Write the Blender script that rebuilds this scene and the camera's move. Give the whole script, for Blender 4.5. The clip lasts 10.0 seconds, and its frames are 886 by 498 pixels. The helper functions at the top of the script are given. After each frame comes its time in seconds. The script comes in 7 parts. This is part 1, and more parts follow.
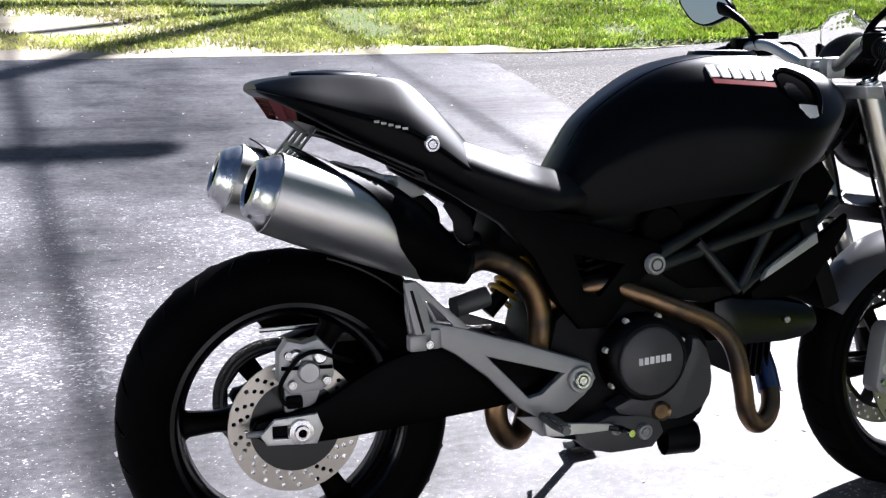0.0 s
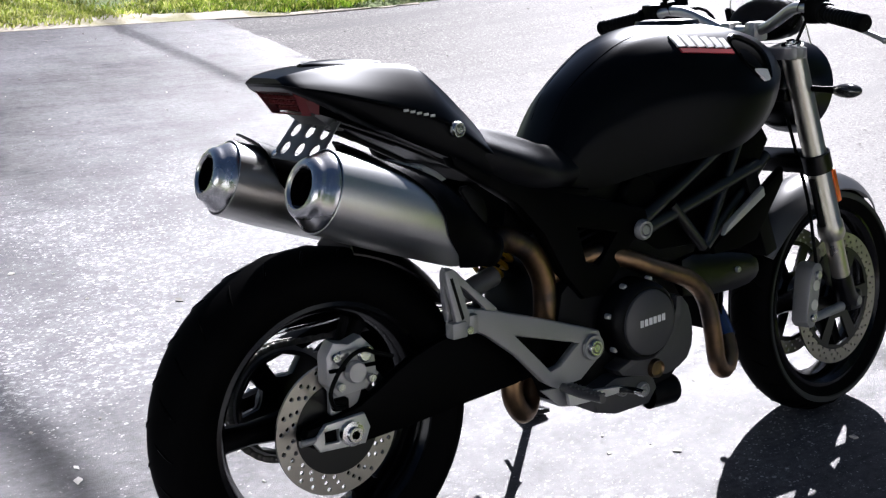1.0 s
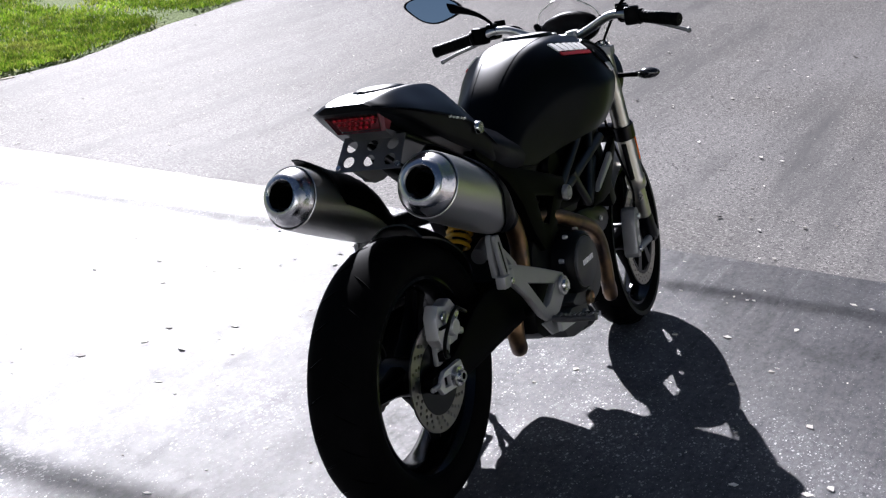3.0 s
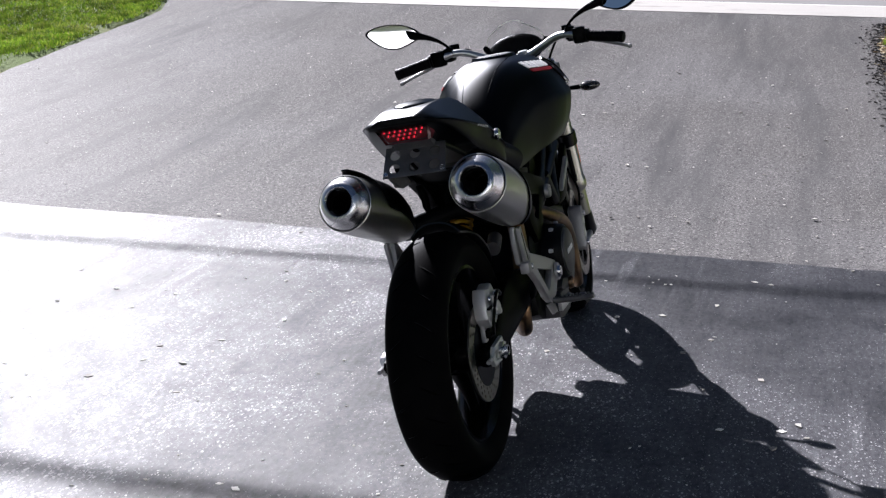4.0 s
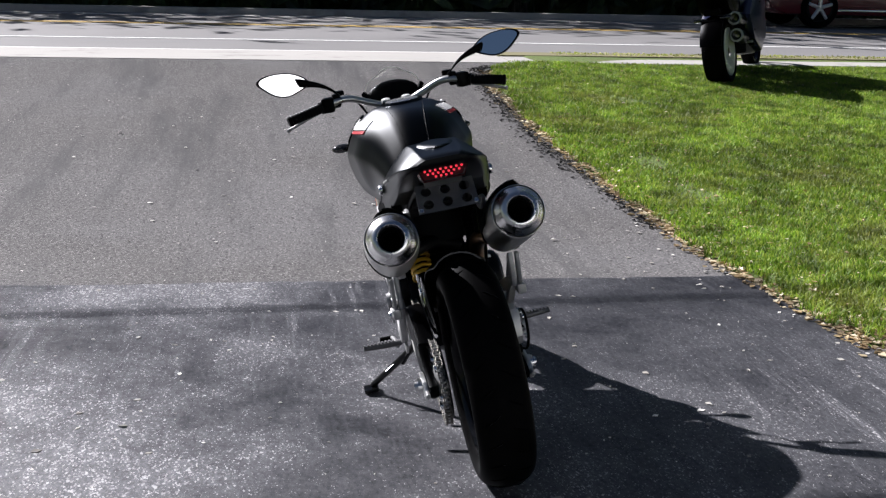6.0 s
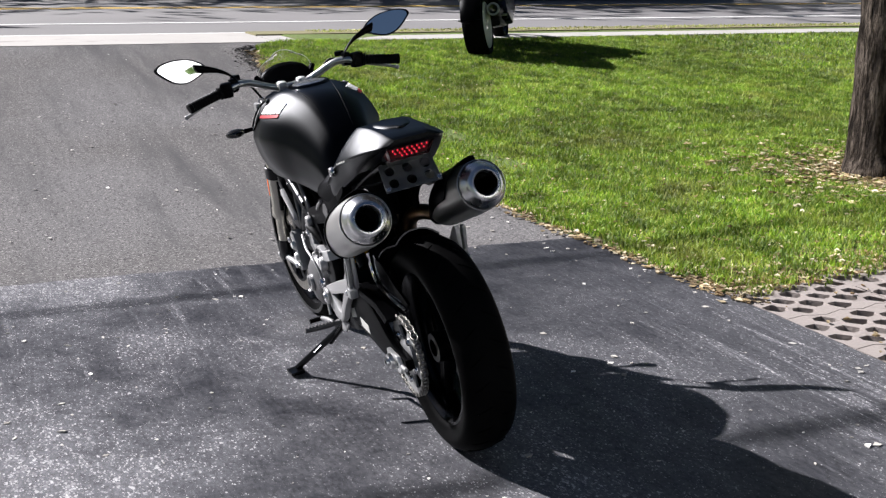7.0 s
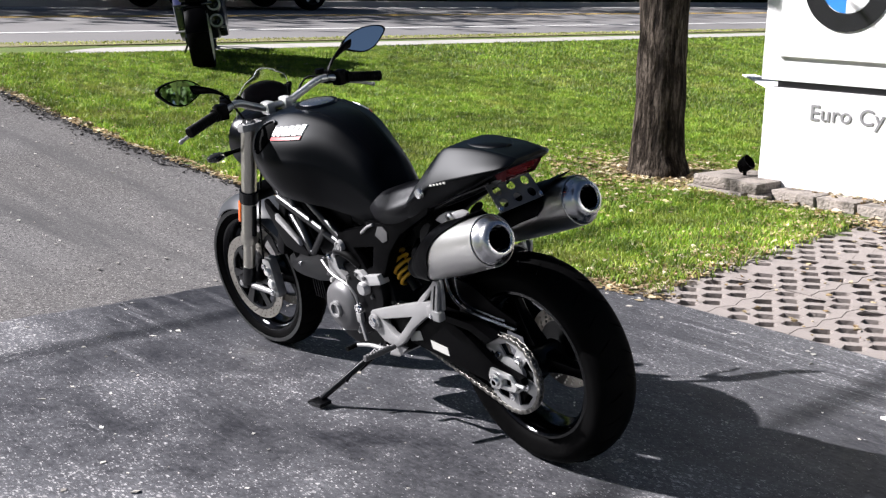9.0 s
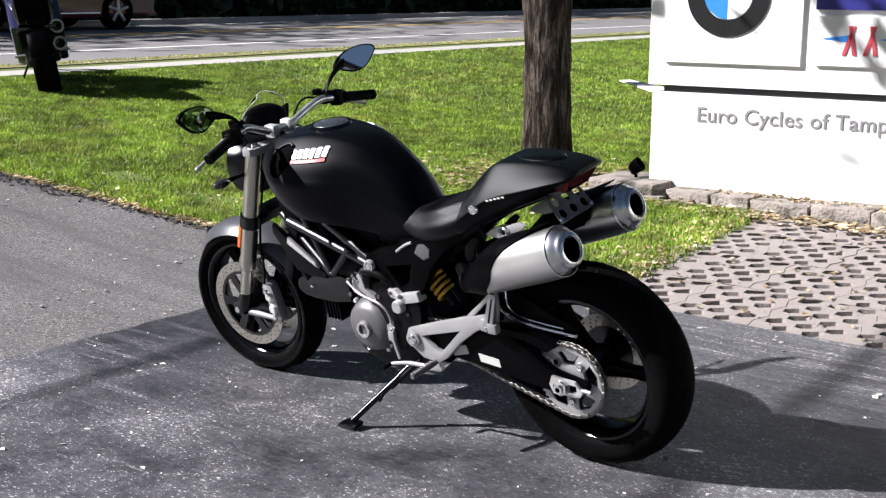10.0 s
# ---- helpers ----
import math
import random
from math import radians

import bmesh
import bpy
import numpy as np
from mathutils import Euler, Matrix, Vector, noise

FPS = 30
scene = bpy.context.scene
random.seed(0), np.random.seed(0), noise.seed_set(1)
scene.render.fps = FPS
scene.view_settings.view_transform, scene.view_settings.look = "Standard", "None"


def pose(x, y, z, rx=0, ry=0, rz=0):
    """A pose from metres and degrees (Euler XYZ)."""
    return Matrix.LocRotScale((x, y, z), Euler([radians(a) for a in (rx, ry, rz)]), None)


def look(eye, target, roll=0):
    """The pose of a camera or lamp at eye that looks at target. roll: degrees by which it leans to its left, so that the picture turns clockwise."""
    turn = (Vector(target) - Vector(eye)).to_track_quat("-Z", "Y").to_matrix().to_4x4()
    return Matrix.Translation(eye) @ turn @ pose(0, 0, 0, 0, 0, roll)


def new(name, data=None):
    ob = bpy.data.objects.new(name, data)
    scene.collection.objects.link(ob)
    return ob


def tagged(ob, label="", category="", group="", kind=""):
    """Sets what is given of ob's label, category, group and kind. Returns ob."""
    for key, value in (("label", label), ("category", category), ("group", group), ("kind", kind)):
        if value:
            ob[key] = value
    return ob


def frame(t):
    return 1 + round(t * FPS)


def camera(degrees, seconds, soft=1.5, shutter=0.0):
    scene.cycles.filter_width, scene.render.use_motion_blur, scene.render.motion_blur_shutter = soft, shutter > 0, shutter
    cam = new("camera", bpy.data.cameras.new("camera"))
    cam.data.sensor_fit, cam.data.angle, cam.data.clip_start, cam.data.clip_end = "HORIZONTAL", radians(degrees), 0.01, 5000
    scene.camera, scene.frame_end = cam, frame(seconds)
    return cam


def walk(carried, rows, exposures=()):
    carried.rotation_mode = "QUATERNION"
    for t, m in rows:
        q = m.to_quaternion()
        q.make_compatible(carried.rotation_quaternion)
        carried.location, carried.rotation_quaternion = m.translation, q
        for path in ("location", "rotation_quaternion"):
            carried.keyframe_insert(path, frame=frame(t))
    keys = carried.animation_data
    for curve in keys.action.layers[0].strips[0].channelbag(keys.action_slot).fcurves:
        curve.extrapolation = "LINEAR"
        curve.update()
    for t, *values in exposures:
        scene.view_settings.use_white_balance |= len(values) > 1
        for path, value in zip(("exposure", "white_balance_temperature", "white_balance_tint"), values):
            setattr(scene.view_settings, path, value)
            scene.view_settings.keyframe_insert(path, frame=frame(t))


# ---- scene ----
cam = camera(39.0, 10.0, 1.3)
PATH = [
    (0, (-0.503, -2.098, 1.402), (0.159, -0.334, 0.731), 3.1),
    (0.5, (-0.761, -1.877, 1.409), (0.166, -0.25, 0.705), 4.5),
    (1, (-1.087, -1.756, 1.412), (0.057, -0.275, 0.705), 4.0),
    (1.5, (-1.364, -1.555, 1.393), (-0.033, -0.222, 0.722), 5.7),
    (2, (-1.594, -1.432, 1.395), (-0.101, -0.274, 0.738), 4.5),
    (2.2, (-1.749, -1.407, 1.386), (-0.194, -0.326, 0.743), 3.9),
    (3.3, (-2.469, -1.128, 1.396), (-0.694, -0.386, 0.846), 1.7),
    (3.5, (-2.582, -1.046, 1.385), (-0.768, -0.383, 0.863), 2.3),
    (4, (-2.884, -0.802, 1.395), (-1.025, -0.284, 0.868), 0.4),
    (4.5, (-3.048, -0.479, 1.382), (-1.13, -0.156, 0.915), 2.0),
    (5, (-3.141, -0.15, 1.372), (-1.191, -0.122, 0.931), 2.9),
    (5.2, (-3.206, -0.006, 1.37), (-1.253, -0.076, 0.945), 3.0),
    (6.3, (-3.22, 0.778, 1.389), (-1.308, 0.401, 0.938), 1.5),
    (6.5, (-3.2, 0.912, 1.387), (-1.306, 0.455, 0.936), 2.0),
    (7, (-3.127, 1.274, 1.391), (-1.331, 0.53, 0.924), 0.7),
    (7.5, (-2.977, 1.566, 1.381), (-1.269, 0.634, 0.915), 2.5),
    (8, (-2.794, 1.835, 1.386), (-1.142, 0.81, 0.917), 2.3),
    (8.5, (-2.607, 2.163, 1.385), (-1.024, 1.032, 0.921), 0.9),
    (9, (-2.38, 2.434, 1.387), (-0.916, 1.143, 0.946), 1.6),
    (9.5, (-2.127, 2.68, 1.401), (-0.769, 1.279, 0.959), 1.3),
    (10, (-1.866, 2.981, 1.393), (-0.644, 1.453, 0.976), 0.4),
]
EXPOSURES = [(0, 2.05, 5850, 17), (0.5, 1.9, 5850, 17), (1, 1.6, 5850, 17), (1.5, 1.46, 5850, 17), (2.2, 1.42, 5850, 17), (3.5, 1.38, 5850, 17), (5, 1.12, 5880, 17), (6.5, 1.25, 6000, 15), (7.5, 1.41, 6050, 15), (10, 1.45, 6050, 15)]
walk(cam, [(t, look(eye, target, roll)) for t, eye, target, roll in PATH], EXPOSURES)

# ---- sky and sun ----
SUN_AZ, SUN_EL = radians(44.0), radians(36.0)
world = bpy.data.worlds.new("world")
scene.world = world
world.use_nodes = True
wt = world.node_tree
sky = wt.nodes.new("ShaderNodeTexSky")
sky.sky_type = "NISHITA"
sky.sun_disc = False
sky.sun_elevation = SUN_EL
sky.sun_rotation = radians(90) - SUN_AZ
sky.air_density, sky.dust_density, sky.ozone_density = 1.0, 0.8, 1.5
bg = wt.nodes["Background"]
bg.inputs["Strength"].default_value = 0.0155
wt.links.new(sky.outputs["Color"], bg.inputs["Color"])
sun = new("sun", bpy.data.lights.new("sun", "SUN"))
sun.data.energy, sun.data.angle, sun.data.color = 5.0, radians(0.53), (1.0, 0.95, 0.87)
SUN_DIR = Vector((math.cos(SUN_EL) * math.cos(SUN_AZ), math.cos(SUN_EL) * math.sin(SUN_AZ), math.sin(SUN_EL)))
sun.matrix_world = look(SUN_DIR * 40, (0, 0, 0))

# ---- materials ----


def material(name, color, rough=0.5, metal=0.0, spots=None, streaks=None, scale=8.0, fine=120.0, bump=0.0, vary=0.12, rough_vary=0.08, coords="Object", **extra):
    """A principled material whose colour wanders at two scales; spots: (colour, scale, threshold, softness) for specks or stains."""
    m = bpy.data.materials.new(name)
    m.use_nodes = True
    nt = m.node_tree
    b = nt.nodes["Principled BSDF"]
    b.inputs["Metallic"].default_value = metal
    for key, value in extra.items():
        b.inputs[key.replace("_", " ")].default_value = value
    tc = nt.nodes.new("ShaderNodeTexCoord")

    def noise_at(s, detail=4.0, seed=0.0):
        mp = nt.nodes.new("ShaderNodeMapping")
        mp.inputs["Location"].default_value = (seed, seed * 0.7, seed * 1.3)
        nt.links.new(tc.outputs[coords], mp.inputs["Vector"])
        n = nt.nodes.new("ShaderNodeTexNoise")
        n.inputs["Scale"].default_value, n.inputs["Detail"].default_value = s, detail
        nt.links.new(mp.outputs["Vector"], n.inputs["Vector"])
        return n.outputs["Fac"]

    def mathn(op, a, c, d=None):
        k = nt.nodes.new("ShaderNodeMath")
        k.operation = op
        for i, v in enumerate((a, c, d)):
            if v is None:
                continue
            if isinstance(v, (int, float)):
                k.inputs[i].default_value = v
            else:
                nt.links.new(v, k.inputs[i])
        return k.outputs[0]

    large, small = noise_at(scale), noise_at(fine, 2.0, 5.0)
    both = mathn("ADD", mathn("MULTIPLY", large, 0.6), mathn("MULTIPLY", small, 0.4))
    mix = nt.nodes.new("ShaderNodeMix")
    mix.data_type = "RGBA"
    lo, hi = [max(0, c * (1 - 2 * vary)) for c in color], [min(1, c * (1 + 2 * vary)) for c in color]
    mix.inputs["A"].default_value, mix.inputs["B"].default_value = (*lo, 1), (*hi, 1)
    nt.links.new(both, mix.inputs["Factor"])
    col = mix.outputs["Result"]
    for i, (sc, s, edge, soft) in enumerate(spots or ()):
        f = nt.nodes.new("ShaderNodeMapRange")
        f.inputs["From Min"].default_value, f.inputs["From Max"].default_value = edge - soft, edge + soft
        nt.links.new(noise_at(s, 3.0, 11.0 + 7 * i), f.inputs["Value"])
        mx = nt.nodes.new("ShaderNodeMix")
        mx.data_type = "RGBA"
        nt.links.new(f.outputs["Result"], mx.inputs["Factor"])
        nt.links.new(col, mx.inputs["A"])
        mx.inputs["B"].default_value = (*sc, 1)
        col = mx.outputs["Result"]
    for sc, stretch, spin, edge, soft in streaks or ():
        mp = nt.nodes.new("ShaderNodeMapping")
        mp.inputs["Scale"].default_value, mp.inputs["Rotation"].default_value = (*stretch, 1.0), (0, 0, radians(spin))
        nt.links.new(tc.outputs[coords], mp.inputs["Vector"])
        sn = nt.nodes.new("ShaderNodeTexNoise")
        sn.inputs["Scale"].default_value, sn.inputs["Detail"].default_value, sn.inputs["Roughness"].default_value = 1.0, 6.0, 0.65
        nt.links.new(mp.outputs["Vector"], sn.inputs["Vector"])
        f = nt.nodes.new("ShaderNodeMapRange")
        f.inputs["From Min"].default_value, f.inputs["From Max"].default_value = edge - soft, edge + soft
        nt.links.new(mathn("MULTIPLY_ADD", small, 0.35, mathn("SUBTRACT", sn.outputs["Fac"], 0.175)), f.inputs["Value"])
        mx = nt.nodes.new("ShaderNodeMix")
        mx.data_type = "RGBA"
        nt.links.new(f.outputs["Result"], mx.inputs["Factor"])
        nt.links.new(col, mx.inputs["A"])
        mx.inputs["B"].default_value = (*sc, 1)
        col = mx.outputs["Result"]
    nt.links.new(col, b.inputs["Base Color"])
    nt.links.new(mathn("MULTIPLY_ADD", large, 2 * rough_vary, rough - rough_vary), b.inputs["Roughness"])
    if bump:
        bp = nt.nodes.new("ShaderNodeBump")
        bp.inputs["Strength"].default_value = 1.0
        bp.inputs["Distance"].default_value = bump
        nt.links.new(both if not spots else small, bp.inputs["Height"])
        nt.links.new(bp.outputs["Normal"], b.inputs["Normal"])
    return m



def dark_coat(name, color, rough, ior, scale=10.0, fine=700.0, vary=0.2, rough_vary=0.04, bump=0.0, gloss=0.45, most=1.0, steep=1.0):
    """Black paint, plastic or rubber: dull ground under a short-tailed gloss that grows towards grazing view."""
    m = bpy.data.materials.new(name)
    m.use_nodes = True
    nt = m.node_tree
    nt.nodes.remove(nt.nodes["Principled BSDF"])
    tc = nt.nodes.new("ShaderNodeTexCoord")
    fac = []
    for s in (scale, fine):
        n = nt.nodes.new("ShaderNodeTexNoise")
        n.inputs["Scale"].default_value, n.inputs["Detail"].default_value = s, 3.0
        nt.links.new(tc.outputs["Object"], n.inputs["Vector"])
        fac.append(n.outputs["Fac"])
    mx = nt.nodes.new("ShaderNodeMix")
    mx.data_type = "RGBA"
    mx.inputs["A"].default_value = (*[c * (1 - 2 * vary) for c in color], 1)
    mx.inputs["B"].default_value = (*[c * (1 + 2 * vary) for c in color], 1)
    nt.links.new(fac[0], mx.inputs["Factor"])
    r = nt.nodes.new("ShaderNodeMapRange")
    r.inputs["To Min"].default_value, r.inputs["To Max"].default_value = rough - rough_vary, rough + rough_vary
    nt.links.new(fac[0], r.inputs["Value"])
    d, g = nt.nodes.new("ShaderNodeBsdfDiffuse"), nt.nodes.new("ShaderNodeBsdfGlossy")
    g.distribution = "BECKMANN"
    fr = nt.nodes.new("ShaderNodeFresnel")
    fr.inputs["IOR"].default_value = ior
    both = nt.nodes.new("ShaderNodeMixShader")
    nt.links.new(mx.outputs["Result"], d.inputs["Color"])
    nt.links.new(r.outputs["Result"], g.inputs["Roughness"])
    g.inputs["Color"].default_value = (0.95, 0.97, 1.0, 1)
    pw, k = nt.nodes.new("ShaderNodeMath"), nt.nodes.new("ShaderNodeMath")
    pw.operation, pw.inputs[1].default_value = "POWER", steep
    k.operation, k.inputs[1].default_value = "MULTIPLY", gloss
    nt.links.new(fr.outputs["Fac"], pw.inputs[0])
    nt.links.new(pw.outputs[0], k.inputs[0])
    cap = nt.nodes.new("ShaderNodeMath")
    cap.operation, cap.inputs[1].default_value = "MINIMUM", most
    nt.links.new(k.outputs[0], cap.inputs[0])
    nt.links.new(cap.outputs[0], both.inputs["Fac"])
    nt.links.new(d.outputs["BSDF"], both.inputs[1])
    nt.links.new(g.outputs["BSDF"], both.inputs[2])
    if bump:
        bp = nt.nodes.new("ShaderNodeBump")
        bp.inputs["Distance"].default_value = bump
        nt.links.new(fac[1], bp.inputs["Height"])
        for s in (d, g):
            nt.links.new(bp.outputs["Normal"], s.inputs["Normal"])
    nt.links.new(both.outputs["Shader"], nt.nodes["Material Output"].inputs["Surface"])
    return m


PAINT = dark_coat("satin_black_paint", (0.0014, 0.0017, 0.0023), 0.46, 1.45, 5, 900, gloss=6.5, most=0.22, steep=2.0)
PLASTIC = dark_coat("black_plastic", (0.0014, 0.0014, 0.0016), 0.40, 1.20, 12, 900, bump=0.0002, gloss=0.30)
VINYL = dark_coat("seat_vinyl", (0.006, 0.006, 0.007), 0.50, 1.45, 9, 1400, bump=0.0003, gloss=9.0, most=0.05, steep=2.0)
RUBBER = dark_coat("tyre_rubber", (0.0026, 0.0026, 0.0027), 0.55, 1.2, 14, 300, vary=0.3, bump=0.0003, gloss=0.10)
GRIPRUB = dark_coat("grip_rubber", (0.003, 0.003, 0.003), 0.6, 1.2, 30, 300, bump=0.0005)
BLACKMET = dark_coat("black_enamel", (0.0015, 0.0015, 0.0018), 0.30, 1.45, 12, 500, gloss=0.9, most=0.12)
FRAMEMET = dark_coat("frame_enamel", (0.0016, 0.0016, 0.0019), 0.43, 1.45, 12, 500, gloss=1.4, most=0.11)
DARKMET = dark_coat("dark_engine_metal", (0.003, 0.003, 0.0034), 0.46, 1.30, 18, 300, bump=0.0003)
# soot in the muffler outlets; elsewhere a black painted for shade in recesses
HOLE = dark_coat("soot_and_recess_black", (0.0015, 0.0015, 0.0015), 0.8, 1.05, 20, 300)
RIMMET = dark_coat("glossy_black_rim", (0.002, 0.002, 0.0024), 0.2, 1.4, 12, 500, gloss=0.7, most=0.12)
BRUSHED = material("brushed_steel", (0.55, 0.55, 0.54), 0.36, 1.0, vary=0.06, scale=6, fine=260, rough_vary=0.06, bump=0.00008)
POLISHED = material("polished_steel", (0.62, 0.62, 0.63), 0.27, 1.0, vary=0.05, scale=9, fine=200)
CAST = material("cast_aluminium", (0.30, 0.30, 0.305), 0.42, 0.45, vary=0.1, scale=14, fine=500, bump=0.0002, rough_vary=0.08)
CALIPER = material("caliper_alloy", (0.44, 0.44, 0.445), 0.4, 0.5, vary=0.1, scale=14, fine=500, bump=0.0002)
SILVER = material("bright_silver_cast", (0.62, 0.62, 0.61), 0.35, 0.5, vary=0.08, scale=14, fine=500, bump=0.0002)
DULLCAST = material("dull_alloy_plate", (0.11, 0.11, 0.114), 0.44, 0.6, vary=0.12, scale=14, fine=500, bump=0.0002)
ENGINE = material("grey_engine_enamel", (0.058, 0.058, 0.062), 0.48, 0.35, vary=0.15, scale=14, fine=420, bump=0.0002)
ENGINE_L = material("silver_engine_enamel", (0.105, 0.105, 0.11), 0.42, 0.4, vary=0.14, scale=14, fine=420, bump=0.0002)
DISC = material("brake_disc_steel", (0.37, 0.352, 0.32), 0.33, 1.0, vary=0.1, scale=20, fine=600)
BRONZE = material("heat_tinted_pipe", (0.23, 0.145, 0.08), 0.38, 1.0, vary=0.25, scale=9, fine=90, spots=[((0.09, 0.07, 0.06), 14, 0.56, 0.1)])
BLUEPIPE = material("blued_pipe", (0.10, 0.13, 0.24), 0.3, 1.0, vary=0.3, scale=12, fine=90)
CHROME = material("chrome", (0.72, 0.72, 0.73), 0.1, 1.0, vary=0.03)
GOLDFORK = material("fork_tube_alloy", (0.50, 0.485, 0.43), 0.3, 1.0, vary=0.06, scale=10, fine=300)
SPRING = material("yellow_spring_enamel", (0.55, 0.32, 0.02), 0.35, vary=0.1)
CHAIN = material("chain_steel", (0.16, 0.155, 0.145), 0.42, 0.9, vary=0.3, scale=60, fine=400)
RED_LENS = material("red_lens", (0.14, 0.034, 0.04), 0.16, vary=0.1, Coat_Weight=0.5)
DEEP_RED = material("lamp_cell", (0.10, 0.018, 0.022), 0.35)
ORANGE = material("orange_reflector", (0.75, 0.13, 0.01), 0.2, vary=0.1, Coat_Weight=0.5)
SMOKE = material("smoked_lens", (0.02, 0.02, 0.02), 0.12, vary=0.1, Coat_Weight=0.6)
WHITE_MARK = material("white_decal", (0.75, 0.75, 0.75), 0.4, vary=0.04)
RED_MARK = material("red_decal", (0.34, 0.015, 0.022), 0.4, vary=0.06)
GREY_MARK = material("grey_decal", (0.42, 0.42, 0.40), 0.4, vary=0.06)
FENDER = material("grey_satin_fender", (0.05, 0.053, 0.06), 0.33, vary=0.08, scale=6, fine=700)
MIRROR = material("mirror_glass", (0.86, 0.88, 0.90), 0.015, 1.0, vary=0.01, rough_vary=0.0)
GLASSY = material("clear_screen", (1, 1, 1), 0.02, 0.0, vary=0.0, rough_vary=0.0, Transmission_Weight=1.0, IOR=1.42)
CLEAR_EDGE = material("clear_screen_edge", (0.62, 0.64, 0.58), 0.2, vary=0.05)
LED = material("red_led", (0.5, 0.02, 0.02), 0.3)
LED.node_tree.nodes["Principled BSDF"].inputs["Emission Color"].default_value = (1.0, 0.025, 0.05, 1)
LED.node_tree.nodes["Principled BSDF"].inputs["Emission Strength"].default_value = 0.62

ASPHALT = material("aged_grey_asphalt", (0.113, 0.108, 0.107), 0.80, Specular_IOR_Level=0.0, vary=0.17, scale=0.9, fine=150, bump=0.002,
                   spots=[((0.135, 0.131, 0.133), 0.55, 0.55, 0.1), ((0.045, 0.044, 0.045), 70, 0.59, 0.05), ((0.20, 0.193, 0.19), 60, 0.61, 0.04), ((0.36, 0.35, 0.34), 130, 0.64, 0.03)],
                   streaks=[((0.076, 0.075, 0.077), (0.35, 3.0), 8, 0.60, 0.10)])


def sealed_asphalt():
    """Dark sealer with dusty scrubbed patches and streaks; pale grit shows most where the sealer has worn."""
    m = bpy.data.materials.new("dark_sealed_asphalt")
    m.use_nodes = True
    nt = m.node_tree
    b = nt.nodes["Principled BSDF"]
    tc = nt.nodes.new("ShaderNodeTexCoord")

    def noise_of(scale, detail, seed, roughness=0.55, stretch=(1, 1, 1), spin=0.0):
        mp, n = nt.nodes.new("ShaderNodeMapping"), nt.nodes.new("ShaderNodeTexNoise")
        mp.inputs["Location"].default_value = (seed, seed * 0.6, 0)
        mp.inputs["Scale"].default_value, mp.inputs["Rotation"].default_value = stretch, (0, 0, radians(spin))
        n.inputs["Scale"].default_value, n.inputs["Detail"].default_value, n.inputs["Roughness"].default_value = scale, detail, roughness
        nt.links.new(tc.outputs["Object"], mp.inputs["Vector"])
        nt.links.new(mp.outputs["Vector"], n.inputs["Vector"])
        return n.outputs["Fac"]

    def op(kind, x, y, z=None):
        k = nt.nodes.new("ShaderNodeMath")
        k.operation = kind
        for q, v in enumerate((x, y, z)):
            if isinstance(v, (int, float)):
                k.inputs[q].default_value = v
            elif v is not None:
                nt.links.new(v, k.inputs[q])
        return k.outputs[0]

    def ramp(x, lo, hi):
        r = nt.nodes.new("ShaderNodeMapRange")
        r.inputs["From Min"].default_value, r.inputs["From Max"].default_value = lo, hi
        nt.links.new(x, r.inputs["Value"])
        return r.outputs["Result"]

    def blend(f, one, two):
        k = nt.nodes.new("ShaderNodeMix")
        k.data_type = "RGBA"
        nt.links.new(f, k.inputs["Factor"])
        for slot, v in (("A", one), ("B", two)):
            if isinstance(v, tuple):
                k.inputs[slot].default_value = (*v, 1)
            else:
                nt.links.new(v, k.inputs[slot])
        return k.outputs["Result"]

    cloud = ramp(noise_of(0.75, 9.0, 31.0, 0.74), 0.375, 0.60)
    lines = op("MULTIPLY", ramp(noise_of(1.0, 6.0, 8.0, 0.68, (0.7, 15.0, 1.0)), 0.49, 0.64), ramp(noise_of(0.5, 3.0, 17.0), 0.42, 0.6))
    worn = op("MAXIMUM", op("MULTIPLY", cloud, 0.85), op("MULTIPLY", lines, 0.65))
    xyz = nt.nodes.new("ShaderNodeSeparateXYZ")
    nt.links.new(tc.outputs["Object"], xyz.inputs["Vector"])
    # wear thins towards -Y; that darker colour also deepens the motorcycle's shadow
    lane = ramp(op("MULTIPLY_ADD", noise_of(0.6, 4.0, 44.0), 2.4, xyz.outputs["Y"]), 0.35, 1.6)
    worn = op("MULTIPLY", worn, op("MULTIPLY_ADD", lane, 0.48, 0.52))
    # brush and tyre marks, most of them along the lawn's side
    verge = ramp(op("MULTIPLY_ADD", noise_of(0.9, 3.0, 52.0), 0.9, op("MULTIPLY", xyz.outputs["Y"], -1.0)), 1.0, 1.9)
    brush = ramp(noise_of(1.0, 6.0, 61.0, 0.7, (1.3, 26.0, 1.0), -5), 0.42, 0.66)
    worn = op("MAXIMUM", worn, op("MULTIPLY", op("MULTIPLY", brush, op("MULTIPLY", verge, ramp(op("MULTIPLY_ADD", noise_of(1.1, 3.0, 71.0), 1.2, op("MULTIPLY", xyz.outputs["X"], -1.0)), -1.2, 0.1))), 1.0))
    grain, clot = noise_of(420, 3.0, 5.0), noise_of(55, 4.0, 83.0, 0.65, (0.8, 1.25, 1.0))
    gone = op("MULTIPLY", worn, op("MULTIPLY_ADD", ramp(xyz.outputs["Y"], 1.8, 3.2), -0.75, 1.0))

